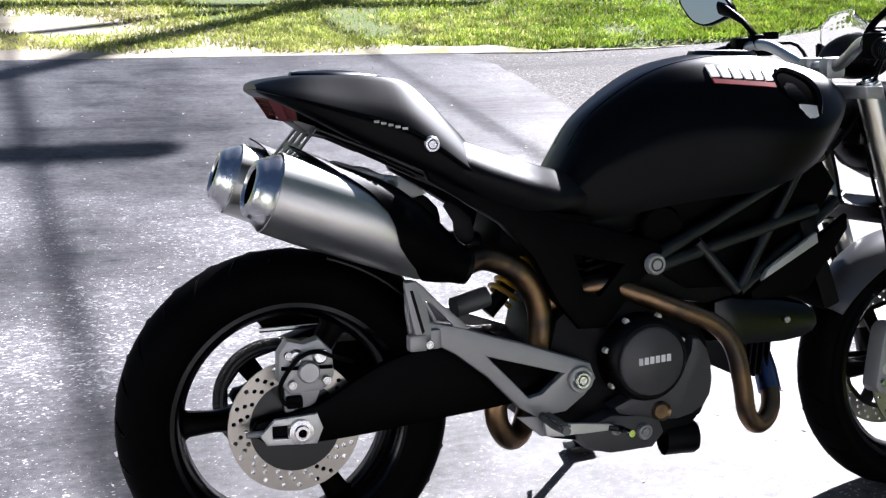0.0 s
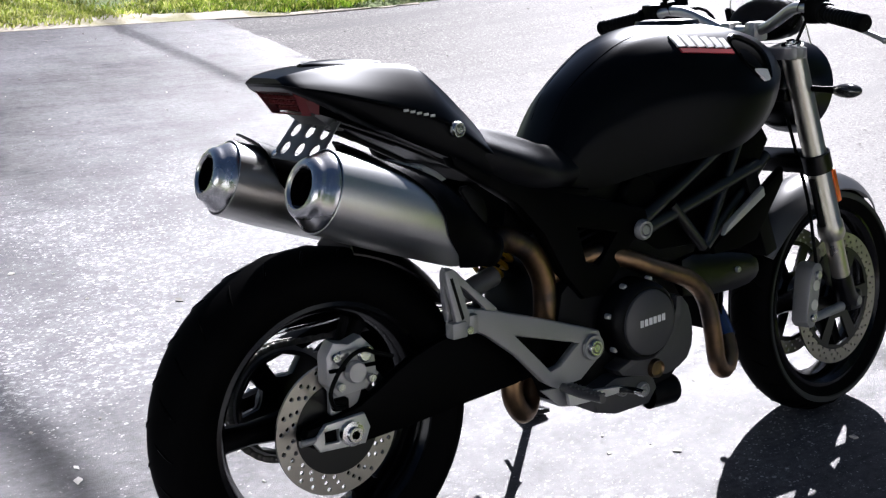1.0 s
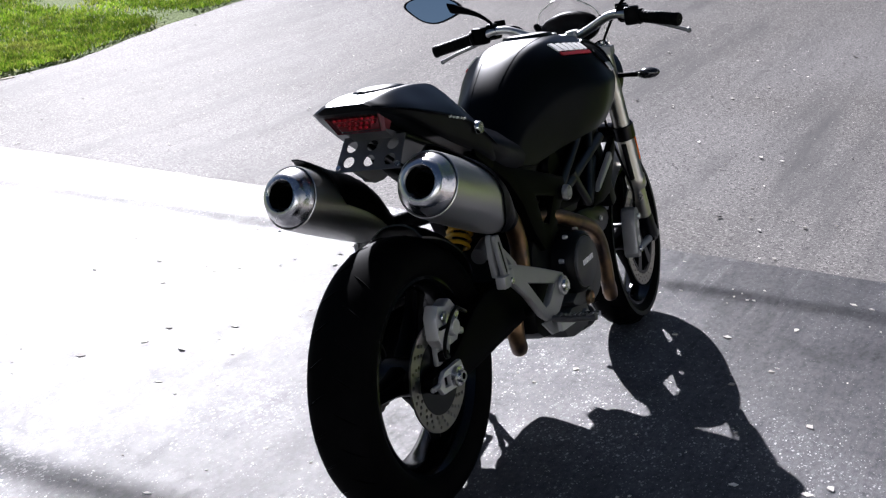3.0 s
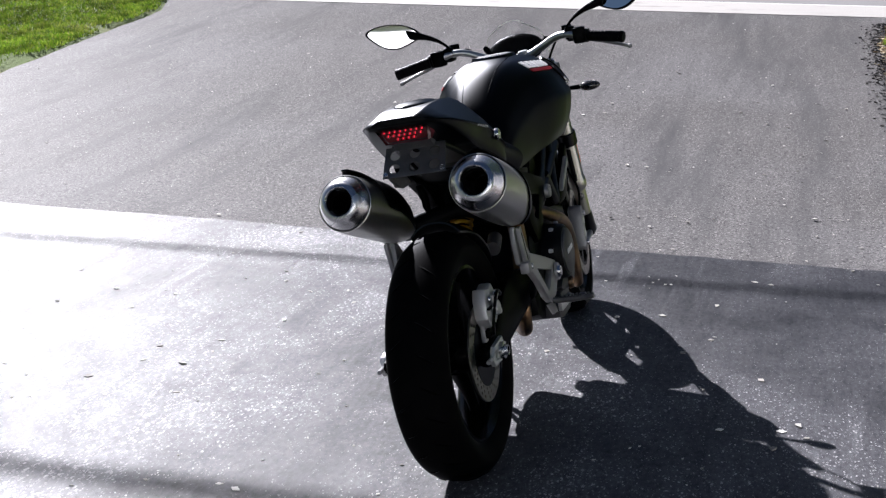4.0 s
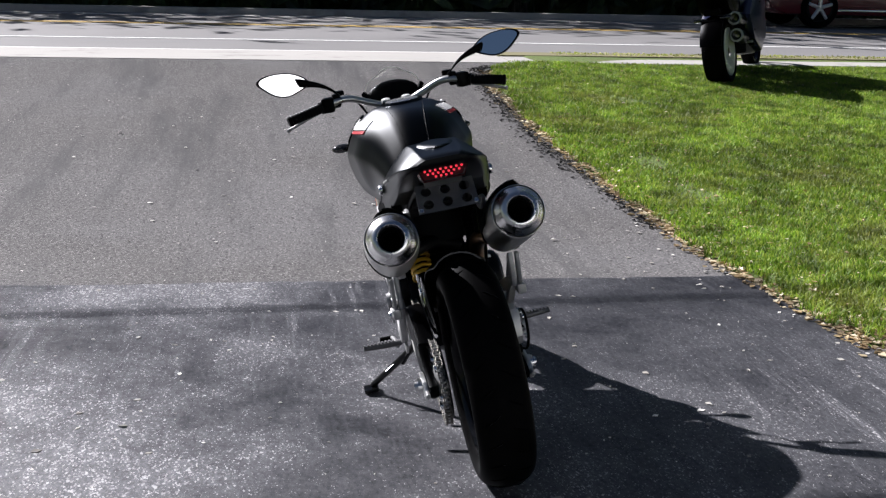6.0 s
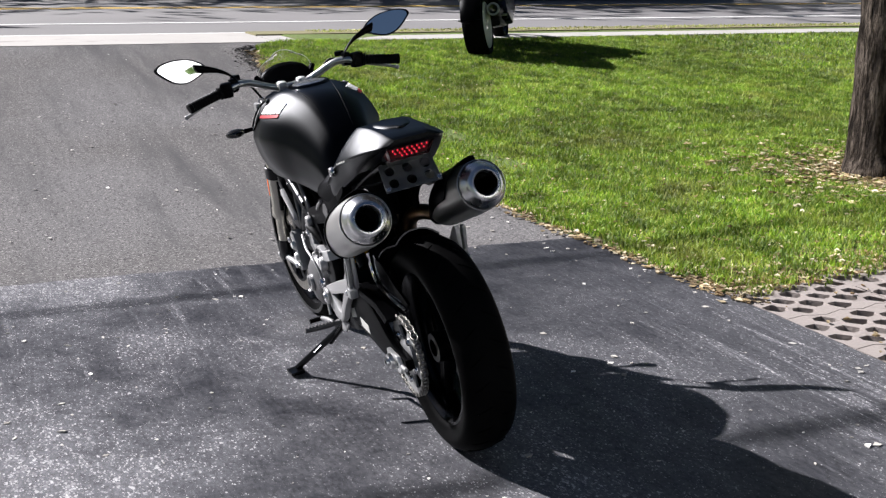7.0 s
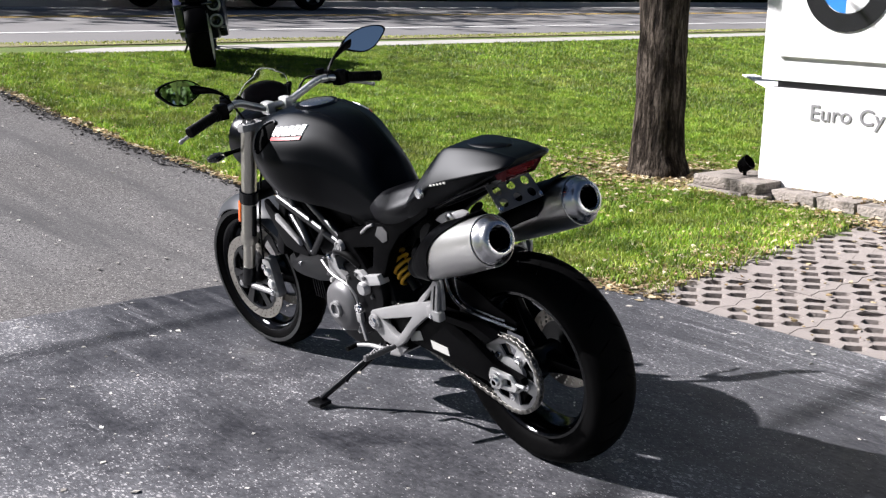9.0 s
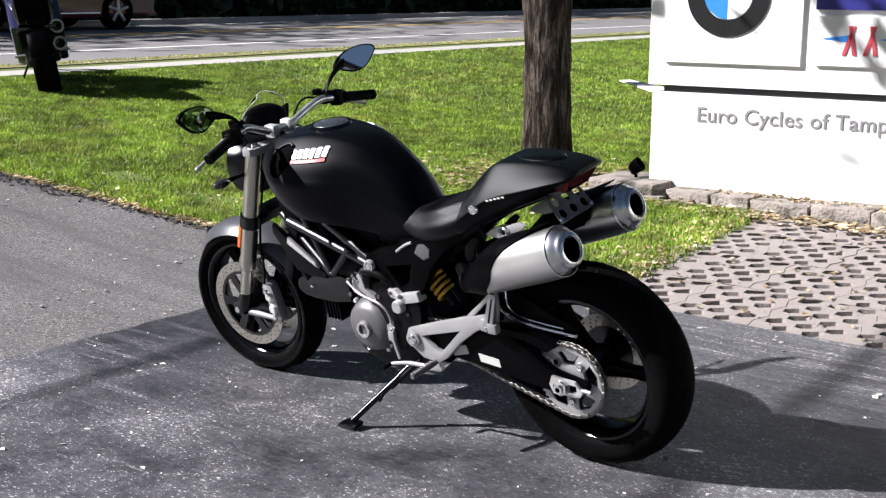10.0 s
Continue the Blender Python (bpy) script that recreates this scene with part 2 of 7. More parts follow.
    def flecks(scale, seed, spin, small, large):
        """Separate pale chips: a cell's random number sets its size, and more of them show where the sealer has gone."""
        bend = nt.nodes.new("ShaderNodeTexNoise")
        bend.inputs["Scale"].default_value, bend.inputs["Detail"].default_value = scale * 0.8, 3.0
        nt.links.new(tc.outputs["Object"], bend.inputs["Vector"])
        shift = nt.nodes.new("ShaderNodeVectorMath")
        shift.operation = "MULTIPLY_ADD"
        shift.inputs[1].default_value = (1.7 / scale,) * 3
        nt.links.new(bend.outputs["Color"], shift.inputs[0])
        nt.links.new(tc.outputs["Object"], shift.inputs[2])
        mp, vo = nt.nodes.new("ShaderNodeMapping"), nt.nodes.new("ShaderNodeTexVoronoi")
        mp.inputs["Location"].default_value, mp.inputs["Rotation"].default_value, mp.inputs["Scale"].default_value = (seed, seed, 0), (0, 0, radians(spin)), (0.5, 1.0, 1.0)
        vo.inputs["Scale"].default_value = scale
        nt.links.new(shift.outputs["Vector"], mp.inputs["Vector"])
        nt.links.new(mp.outputs["Vector"], vo.inputs["Vector"])
        rgb = nt.nodes.new("ShaderNodeSeparateColor")
        nt.links.new(vo.outputs["Color"], rgb.inputs["Color"])
        size = op("MULTIPLY", op("POWER", rgb.outputs["Red"], 2.6), op("MULTIPLY_ADD", gone, large - small, small))
        return ramp(op("SUBTRACT", size, vo.outputs["Distance"]), 0.0, 0.16), rgb.outputs["Green"]

    col = blend(worn, (0.0215, 0.0222, 0.0265), (0.150, 0.1505, 0.163))
    shade = nt.nodes.new("ShaderNodeHueSaturation")
    nt.links.new(op("MULTIPLY", op("MULTIPLY_ADD", grain, 2.0, 0.0), op("MULTIPLY_ADD", clot, 2.2, -0.1)), shade.inputs["Value"])
    nt.links.new(col, shade.inputs["Color"])
    col = shade.outputs["Color"]
    for scale, seed, spin, small, large in ((190, 3.0, 24, 0.12, 1.1), (120, 14.0, 70, 0.08, 0.95), (80, 9.0, -31, 0.06, 0.66)):
        f, tone = flecks(scale, seed, spin, small, large)
        col = blend(f, col, blend(tone, (0.14, 0.139, 0.147), (0.52, 0.515, 0.52)))
    nt.links.new(col, b.inputs["Base Color"])
    b.inputs["Roughness"].default_value, b.inputs["Specular IOR Level"].default_value = 0.7, 0.0
    bp = nt.nodes.new("ShaderNodeBump")
    bp.inputs["Distance"].default_value = 0.0017
    nt.links.new(grain, bp.inputs["Height"])
    nt.links.new(bp.outputs["Normal"], b.inputs["Normal"])
    return m


SEALED = sealed_asphalt()


def glaze(m, amount, rough, lobe="GGX", rising=0.0, pitted=0.0):
    """A thin gloss over a rough surface: worn stone faces and binder that catch the sun. rising: how much it gains at a low view; pitted: how much small pits and streaks take from it."""
    nt = m.node_tree
    b = nt.nodes["Principled BSDF"]
    g, mx = nt.nodes.new("ShaderNodeBsdfGlossy"), nt.nodes.new("ShaderNodeMixShader")
    g.inputs["Roughness"].default_value, g.distribution = rough, lobe
    fr, k = nt.nodes.new("ShaderNodeFresnel"), nt.nodes.new("ShaderNodeMath")
    fr.inputs["IOR"].default_value, k.operation = 1.33, "MULTIPLY_ADD"
    k.inputs[1].default_value, k.inputs[2].default_value = amount * 3.5 * rising, amount * (1 - 0.45 * rising)
    nt.links.new(fr.outputs["Fac"], k.inputs[0])
    fac = k.outputs[0]
    tc = nt.nodes.new("ShaderNodeTexCoord")
    for scale, stretch, lo, hi in ((38, (0.6, 1.3, 1), 0.36, 0.52), (5, (0.35, 3.2, 1), 0.34, 0.56)):
        mp, n, r, mul = (nt.nodes.new(kind) for kind in ("ShaderNodeMapping", "ShaderNodeTexNoise", "ShaderNodeMapRange", "ShaderNodeMath"))
        mp.inputs["Scale"].default_value, mp.inputs["Rotation"].default_value = stretch, (0, 0, 0.35)
        n.inputs["Scale"].default_value, n.inputs["Detail"].default_value, n.inputs["Roughness"].default_value = scale, 6.0, 0.68
        r.inputs["From Min"].default_value, r.inputs["From Max"].default_value, r.inputs["To Min"].default_value = lo, hi, 1 - pitted
        mul.operation = "MULTIPLY"
        nt.links.new(tc.outputs["Object"], mp.inputs["Vector"])
        nt.links.new(mp.outputs["Vector"], n.inputs["Vector"])
        nt.links.new(n.outputs["Fac"], r.inputs["Value"])
        nt.links.new(fac, mul.inputs[0])
        nt.links.new(r.outputs["Result"], mul.inputs[1])
        fac = mul.outputs[0]
    nt.links.new(fac, mx.inputs["Fac"])
    for link in b.inputs["Normal"].links:
        nt.links.new(link.from_socket, g.inputs["Normal"])
    nt.links.new(b.outputs["BSDF"], mx.inputs[1])
    nt.links.new(g.outputs["BSDF"], mx.inputs[2])
    nt.links.new(mx.outputs["Shader"], nt.nodes["Material Output"].inputs["Surface"])


glaze(SEALED, 0.092, 0.405, "BECKMANN", 1.0, 0.36)
glaze(ASPHALT, 0.044, 0.52, pitted=0.2)
ROADM = material("road_asphalt", (0.17, 0.165, 0.165), 0.75, vary=0.15, scale=0.6, fine=70, bump=0.003)
CONCRETE = material("pale_concrete", (0.36, 0.345, 0.325), 0.85, vary=0.12, scale=1.2, fine=60, bump=0.003, spots=[((0.26, 0.245, 0.23), 2.2, 0.64, 0.06)])
LINE = material("white_road_paint", (0.72, 0.72, 0.70), 0.7, vary=0.12, scale=4, fine=90)
YELLOW = material("yellow_road_paint", (0.66, 0.44, 0.10), 0.7, vary=0.15, scale=4, fine=90)
SOIL = material("lawn_soil", (0.085, 0.125, 0.02), 0.95, vary=0.3, scale=1.5, fine=45, bump=0.02, spots=[((0.12, 0.12, 0.035), 3.4, 0.62, 0.1)])
SAND = material("dry_sandy_soil", (0.42, 0.375, 0.31), 0.95, vary=0.2, scale=2.5, fine=60, bump=0.008, spots=[((0.24, 0.23, 0.11), 4, 0.60, 0.08)])
DIRT = material("dark_joint_dirt", (0.045, 0.035, 0.024), 0.95, vary=0.3, scale=9, fine=80, bump=0.01, spots=[((0.05, 0.07, 0.02), 12, 0.6, 0.06)])
PAVER = material("pink_grey_paver", (0.25, 0.221, 0.205), 0.85, vary=0.14, scale=3.0, fine=80, bump=0.003, spots=[((0.19, 0.165, 0.15), 9, 0.62, 0.07)])
STONE = material("rough_wall_stone", (0.25, 0.22, 0.195), 0.9, vary=0.28, scale=7, fine=60, bump=0.015, spots=[((0.10, 0.088, 0.075), 9, 0.57, 0.07)])
SIGNW = material("white_sign_panel", (0.72, 0.72, 0.72), 0.55, vary=0.03, scale=3, fine=60)
SIGND = material("sign_shadow_gap", (0.02, 0.02, 0.022), 0.6)
SIGNT = material("grey_sign_letters", (0.19, 0.19, 0.195), 0.6)
BLACKG = material("black_gloss_panel", (0.012, 0.012, 0.014), 0.25)
BLUEP = material("blue_panel", (0.03, 0.20, 0.62), 0.4)
NAVYP = material("navy_panel", (0.02, 0.02, 0.16), 0.4)
REDP = material("red_panel", (0.45, 0.06, 0.08), 0.4)


def bark():
    """Dark bark with long upright ridges, pale on their crests, broken by cross cracks."""
    m = bpy.data.materials.new("furrowed_bark")
    m.use_nodes = True
    nt = m.node_tree
    b = nt.nodes["Principled BSDF"]
    b.inputs["Roughness"].default_value, b.inputs["Specular IOR Level"].default_value = 0.95, 0.1
    tc = nt.nodes.new("ShaderNodeTexCoord")
    outs = []
    for scale, stretch, seed in ((30, (1, 1, 0.16), 0.0), (85, (1, 1, 0.35), 3.0), (3.0, (1, 1, 1), 7.0)):
        mp, n = nt.nodes.new("ShaderNodeMapping"), nt.nodes.new("ShaderNodeTexNoise")
        mp.inputs["Location"].default_value, mp.inputs["Scale"].default_value = (seed, seed, seed), stretch
        n.inputs["Scale"].default_value, n.inputs["Detail"].default_value, n.inputs["Roughness"].default_value = scale, 4.0, 0.6
        nt.links.new(tc.outputs["Object"], mp.inputs["Vector"])
        nt.links.new(mp.outputs["Vector"], n.inputs["Vector"])
        outs.append(n.outputs["Fac"])
    height = nt.nodes.new("ShaderNodeMath")
    height.operation, height.inputs[1].default_value = "MULTIPLY_ADD", 0.35
    nt.links.new(outs[1], height.inputs[0])
    nt.links.new(outs[0], height.inputs[2])
    ramp = nt.nodes.new("ShaderNodeValToRGB")
    for q, (at, c) in enumerate(((0.50, (0.006, 0.0046, 0.0038)), (0.66, (0.030, 0.0235, 0.0185)), (0.84, (0.115, 0.095, 0.078)))):
        e = ramp.color_ramp.elements[q] if q < 2 else ramp.color_ramp.elements.new(at)
        e.position, e.color = at, (*c, 1)
    nt.links.new(height.outputs[0], ramp.inputs["Fac"])
    hs, v = nt.nodes.new("ShaderNodeHueSaturation"), nt.nodes.new("ShaderNodeMapRange")
    v.inputs["From Min"].default_value, v.inputs["From Max"].default_value = 0.35, 0.65
    v.inputs["To Min"].default_value, v.inputs["To Max"].default_value = 0.6, 1.4
    nt.links.new(outs[2], v.inputs["Value"])
    nt.links.new(v.outputs["Result"], hs.inputs["Value"])
    nt.links.new(ramp.outputs["Color"], hs.inputs["Color"])
    nt.links.new(hs.outputs["Color"], b.inputs["Base Color"])
    bp = nt.nodes.new("ShaderNodeBump")
    bp.inputs["Distance"].default_value = 0.045
    nt.links.new(height.outputs[0], bp.inputs["Height"])
    nt.links.new(bp.outputs["Normal"], b.inputs["Normal"])
    return m


BARK = bark()
POLE = material("weathered_pole", (0.12, 0.09, 0.07), 0.9, vary=0.3)
CARRED = material("dark_red_car_paint", (0.09, 0.008, 0.012), 0.2, vary=0.05, Coat_Weight=0.7)
CARGLASS = material("dark_car_glass", (0.01, 0.011, 0.012), 0.06)


def leafy(name, a, b, c, rough=0.6, through_light=0.35, dry=None):
    """Foliage: three colours picked for each separate blade or leaf, partly translucent."""
    m = bpy.data.materials.new(name)
    m.use_nodes = True
    nt = m.node_tree
    p = nt.nodes["Principled BSDF"]
    p.inputs["Roughness"].default_value = rough
    g = nt.nodes.new("ShaderNodeNewGeometry")
    r = nt.nodes.new("ShaderNodeValToRGB")
    r.color_ramp.elements[0].color, r.color_ramp.elements[1].color = (*a, 1), (*c, 1)
    e = r.color_ramp.elements.new(0.6)
    e.color = (*b, 1)
    nt.links.new(g.outputs["Random Per Island"], r.inputs["Fac"])
    tc = nt.nodes.new("ShaderNodeTexCoord")
    n = nt.nodes.new("ShaderNodeTexNoise")
    n.inputs["Scale"].default_value = 0.9
    nt.links.new(tc.outputs["Object"], n.inputs["Vector"])
    hs = nt.nodes.new("ShaderNodeHueSaturation")
    v = nt.nodes.new("ShaderNodeMapRange")
    v.inputs["From Min"].default_value, v.inputs["From Max"].default_value = 0.3, 0.7
    v.inputs["To Min"].default_value, v.inputs["To Max"].default_value = 0.7, 1.3
    nt.links.new(n.outputs["Fac"], v.inputs["Value"])
    n2 = nt.nodes.new("ShaderNodeTexNoise")
    n2.inputs["Scale"].default_value, n2.inputs["Detail"].default_value = 6.0, 4.0
    nt.links.new(tc.outputs["Object"], n2.inputs["Vector"])
    v2 = nt.nodes.new("ShaderNodeMapRange")
    v2.inputs["From Min"].default_value, v2.inputs["From Max"].default_value = 0.32, 0.68
    v2.inputs["To Min"].default_value, v2.inputs["To Max"].default_value = 0.45, 1.5
    nt.links.new(n2.outputs["Fac"], v2.inputs["Value"])
    vm = nt.nodes.new("ShaderNodeMath")
    vm.operation = "MULTIPLY"
    nt.links.new(v.outputs["Result"], vm.inputs[0])
    nt.links.new(v2.outputs["Result"], vm.inputs[1])
    nt.links.new(vm.outputs[0], hs.inputs["Value"])
    col = r.outputs["Color"]
    if dry:
        d = nt.nodes.new("ShaderNodeTexNoise")
        d.inputs["Scale"].default_value, d.inputs["Detail"].default_value = 1.3, 5.0
        nt.links.new(tc.outputs["Object"], d.inputs["Vector"])
        dm = nt.nodes.new("ShaderNodeMapRange")
        dm.inputs["From Min"].default_value, dm.inputs["From Max"].default_value = 0.54, 0.74
        dm.inputs["To Max"].default_value = 0.6
        nt.links.new(d.outputs["Fac"], dm.inputs["Value"])
        mx2 = nt.nodes.new("ShaderNodeMix")
        mx2.data_type = "RGBA"
        nt.links.new(dm.outputs["Result"], mx2.inputs["Factor"])
        nt.links.new(col, mx2.inputs["A"])
        mx2.inputs["B"].default_value = (*dry, 1)
        col = mx2.outputs["Result"]
    nt.links.new(col, hs.inputs["Color"])
    nt.links.new(hs.outputs["Color"], p.inputs["Base Color"])
    if through_light:
        t = nt.nodes.new("ShaderNodeBsdfTranslucent")
        nt.links.new(hs.outputs["Color"], t.inputs["Color"])
        mx = nt.nodes.new("ShaderNodeMixShader")
        mx.inputs["Fac"].default_value = through_light
        nt.links.new(p.outputs["BSDF"], mx.inputs[1])
        nt.links.new(t.outputs["BSDF"], mx.inputs[2])
        nt.links.new(mx.outputs["Shader"], nt.nodes["Material Output"].inputs["Surface"])
    return m


GRASS = leafy("lawn_grass", (0.088, 0.170, 0.010), (0.180, 0.295, 0.018), (0.34, 0.37, 0.07), dry=(0.25, 0.23, 0.06))
GRASS_DRY = leafy("dry_lawn_grass", (0.21, 0.27, 0.04), (0.35, 0.40, 0.08), (0.60, 0.57, 0.26), dry=(0.62, 0.54, 0.30))
CRUMB = leafy("asphalt_crumb", (0.015, 0.015, 0.015), (0.04, 0.038, 0.037), (0.13, 0.12, 0.11), rough=0.9, through_light=0.0)
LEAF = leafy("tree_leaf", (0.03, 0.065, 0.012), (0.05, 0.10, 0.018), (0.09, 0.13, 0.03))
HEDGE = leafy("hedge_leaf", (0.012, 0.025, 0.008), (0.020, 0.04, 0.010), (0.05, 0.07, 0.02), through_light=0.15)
LITTER = leafy("dry_leaf", (0.19, 0.12, 0.055), (0.38, 0.29, 0.15), (0.66, 0.58, 0.42), through_light=0.1)
CHIPS = leafy("pale_chip", (0.30, 0.28, 0.25), (0.52, 0.50, 0.46), (0.72, 0.70, 0.66), rough=0.7, through_light=0.0)

# ---- building blocks ----


def spline(rows, per):
    """Catmull-Rom through rows of any shape, per steps to a span."""
    p = np.asarray(rows, float)
    p = np.concatenate([p[:1] * 2 - p[1:2], p, p[-1:] * 2 - p[-2:-1]])
    out = []
    for i in range(1, len(p) - 2):
        a, b, c, d = p[i - 1 : i + 3]
        for k in range(per):
            t = k / per
            out.append(0.5 * (2 * b + (c - a) * t + (2 * a - 5 * b + 4 * c - d) * t**2 + (3 * b - a - 3 * c + d) * t**3))
    out.append(p[-2])
    return np.array(out)


def loft(rings, ring_closed=True, caps=True):
    r = np.asarray(rings, float)
    k, n = r.shape[:2]
    faces = []
    for i in range(k - 1):
        for j in range(n if ring_closed else n - 1):
            a, b = i * n + j, i * n + (j + 1) % n
            faces.append((a, b, b + n, a + n))
    if caps and ring_closed:
        faces += [tuple(range(n))[::-1], tuple((k - 1) * n + j for j in range(n))]
    return [tuple(v) for v in r.reshape(-1, 3)], faces


def tube(points, radius, sides=10, per=4):
    """A round bar through points; radius: one number or one for each point."""
    p = np.asarray(points, float)
    rad = np.full(len(p), radius, float) if np.isscalar(radius) else np.asarray(radius, float)
    if per > 1 and len(p) > 2:
        rad = spline(rad[:, None], per)[:, 0]
        p = spline(p, per)
    tang = np.gradient(p, axis=0)
    tang /= np.linalg.norm(tang, axis=1)[:, None] + 1e-12
    up = np.array([0.12, 0.2, 1.0]) if abs(tang[0][2]) < 0.9 else np.array([1.0, 0.2, 0.1])
    u = np.cross(tang[0], up)
    rings = []
    for c, t, r in zip(p, tang, rad):
        u = u - t * (u @ t)
        u /= np.linalg.norm(u)
        w = np.cross(t, u)
        ang = np.linspace(0, 2 * np.pi, sides, endpoint=False)[:, None]
        rings.append(c + r * (np.cos(ang) * u + np.sin(ang) * w))
    return loft(rings)


def lathe(profile, origin, axis, sides=48, closed=False, caps=False):
    """Turns (radius, distance along the axis) pairs round an axis."""
    a = np.asarray(axis, float)
    a = a / np.linalg.norm(a)
    u = np.cross(a, (0.0, 0.0, 1.0) if abs(a[2]) < 0.9 else (1.0, 0, 0))
    u /= np.linalg.norm(u)
    w = np.cross(a, u)
    ang = np.linspace(0, 2 * np.pi, sides, endpoint=False)[:, None]
    prof = list(profile) + ([profile[0]] if closed else [])
    rings = [np.asarray(origin, float) + a * h + r * (np.cos(ang) * u + np.sin(ang) * w) for r, h in prof]
    return loft(rings, True, caps)


def join(*pieces):
    verts, faces = [], []
    for v, f in pieces:
        n = len(verts)
        verts += list(v)
        faces += [tuple(i + n for i in one) for one in f]
    return verts, faces


def out_of(bm):
    bm.verts.index_update()
    got = [tuple(v.co) for v in bm.verts], [tuple(v.index for v in f.verts) for f in bm.faces]
    bm.free()
    return got


def slab(outline, y0, y1, bevel=0.003, holes=(), rounding=0, segments=2):
    """A plate cut out along (x, z) outlines, from y0 to y1 thick, with bevelled rims; rounding: spline steps on the outline."""
    def loop(o):
        if rounding:
            o = np.asarray(o, float)
            o = spline(np.concatenate([o[-2:], o, o[:2]]), rounding)[2 * rounding : -(2 * rounding) + 0][: len(o) * rounding]
        return [tuple(map(float, q)) for q in o]

    bm = bmesh.new()
    edges = []
    for o in (loop(outline), *[list(h) for h in holes]):
        vs = [bm.verts.new((x, y0, z)) for x, z in o]
        edges += [bm.edges.new((a, b)) for a, b in zip(vs, vs[1:] + vs[:1])]
    rims = set(edges)
    if holes:
        bmesh.ops.triangle_fill(bm, use_beauty=True, use_dissolve=False, edges=edges)
    else:
        bm.faces.new(list(bm.verts))
    flat = list(bm.faces)
    got = bmesh.ops.extrude_face_region(bm, geom=flat)
    bmesh.ops.translate(bm, verts=[v for v in got["geom"] if isinstance(v, bmesh.types.BMVert)], vec=(0, y1 - y0, 0))
    bmesh.ops.recalc_face_normals(bm, faces=bm.faces)
    if bevel:
        rim = [e for e in bm.edges if len(e.link_faces) == 2 and e.calc_face_angle(0) > 1.2 and abs(e.verts[0].co.y - e.verts[1].co.y) < 1e-6]
        bmesh.ops.bevel(bm, geom=rim, offset=bevel, segments=segments, profile=0.6, affect="EDGES", clamp_overlap=True)
    return out_of(bm)


def block(center, size, bevel=0.006, turn=None, segments=2):
    bm = bmesh.new()
    bmesh.ops.create_cube(bm, size=1.0, matrix=Matrix.Diagonal((*size, 1)))
    if bevel:
        bmesh.ops.bevel(bm, geom=list(bm.edges), offset=bevel, segments=segments, profile=0.6, affect="EDGES", clamp_overlap=True)
    m = Matrix.Translation(center) @ (turn or Matrix())
    bmesh.ops.transform(bm, verts=bm.verts, matrix=m)
    return out_of(bm)


def ball(center, size, u=16, v=10, turn=None):
    bm = bmesh.new()
    bmesh.ops.create_uvsphere(bm, u_segments=u, v_segments=v, radius=1.0)
    bmesh.ops.transform(bm, verts=bm.verts, matrix=Matrix.Translation(center) @ (turn or Matrix()) @ Matrix.Diagonal((*size, 1)))
    return out_of(bm)


def moved(piece, m):
    v, f = piece
    return [tuple(m @ Vector(p)) for p in v], f


def circle(x, z, r, n=12):
    return [(x + r * math.cos(2 * math.pi * k / n), z + r * math.sin(2 * math.pi * k / n)) for k in range(n)]


def part(name, piece, mat, parent=None, label="", sharp=38):
    """One mesh object from (verts, faces), a child of parent if that is given."""
    verts, faces = piece
    me = bpy.data.meshes.new(name)
    bm = bmesh.new()
    vs = [bm.verts.new(v) for v in verts]
    for f in faces:
        try:
            bm.faces.new([vs[i] for i in f])
        except ValueError:
            pass
    bmesh.ops.recalc_face_normals(bm, faces=bm.faces)
    bm.to_mesh(me)
    bm.free()
    me.polygons.foreach_set("use_smooth", np.ones(len(me.polygons), bool))
    me.set_sharp_from_angle(angle=radians(sharp))
    me.materials.append(mat)
    ob = new(name, me)
    if parent:
        ob.parent = parent
    if label:
        ob["label"] = label
    return ob


def raw(name, verts, faces, mat, smooth=False):
    """A large mesh straight from arrays; all faces have as many corners."""
    verts, faces = np.asarray(verts, np.float32), np.asarray(faces, np.int32)
    me = bpy.data.meshes.new(name)
    me.vertices.add(len(verts))
    me.vertices.foreach_set("co", verts.ravel())
    me.loops.add(faces.size)
    me.loops.foreach_set("vertex_index", faces.ravel())
    me.polygons.add(len(faces))
    me.polygons.foreach_set("loop_start", np.arange(len(faces), dtype=np.int32) * faces.shape[1])
    me.polygons.foreach_set("use_smooth", np.full(len(faces), smooth))
    me.update(calc_edges=True)
    me.validate()
    me.materials.append(mat)
    return new(name, me)


# ---- the ground and what is laid on it ----


def edge_right(x):
    """Where the driveway ends against the lawn and the paving, on its right."""
    return np.interp(x, [-30, 0.9, 2.7, 4.5, 5.6, 7.8, 8.6, 9.0], [-1.80, -1.76, -1.64, -1.57, -1.50, -1.50, -1.60, -1.95])


def edge_left(x):
    return np.interp(x, [-30, 2.4, 3.4, 4.2, 4.9, 5.7, 7.0, 8.3, 9.0], [4.9, 4.86, 4.77, 4.76, 4.90, 5.02, 5.11, 5.17, 5.48])


def rise(x, y):
    """Height of the land: level where the motorcycle stands, climbing to the street."""
    x, y = np.asarray(x, float), np.asarray(y, float)
    t = np.clip((x - 2.6) / 6.4, 0, 1)
    h = 0.48 * t**1.25
    lawn = np.clip((-1.9 - y) / 1.5, 0, 1)
    bump = 0.055 * lawn * np.exp(-((np.maximum(x - 2.8, 0) / 1.6) ** 2)) - 0.03 * lawn * np.exp(-(((x - 8.2) / 1.5) ** 2))
    return h + bump


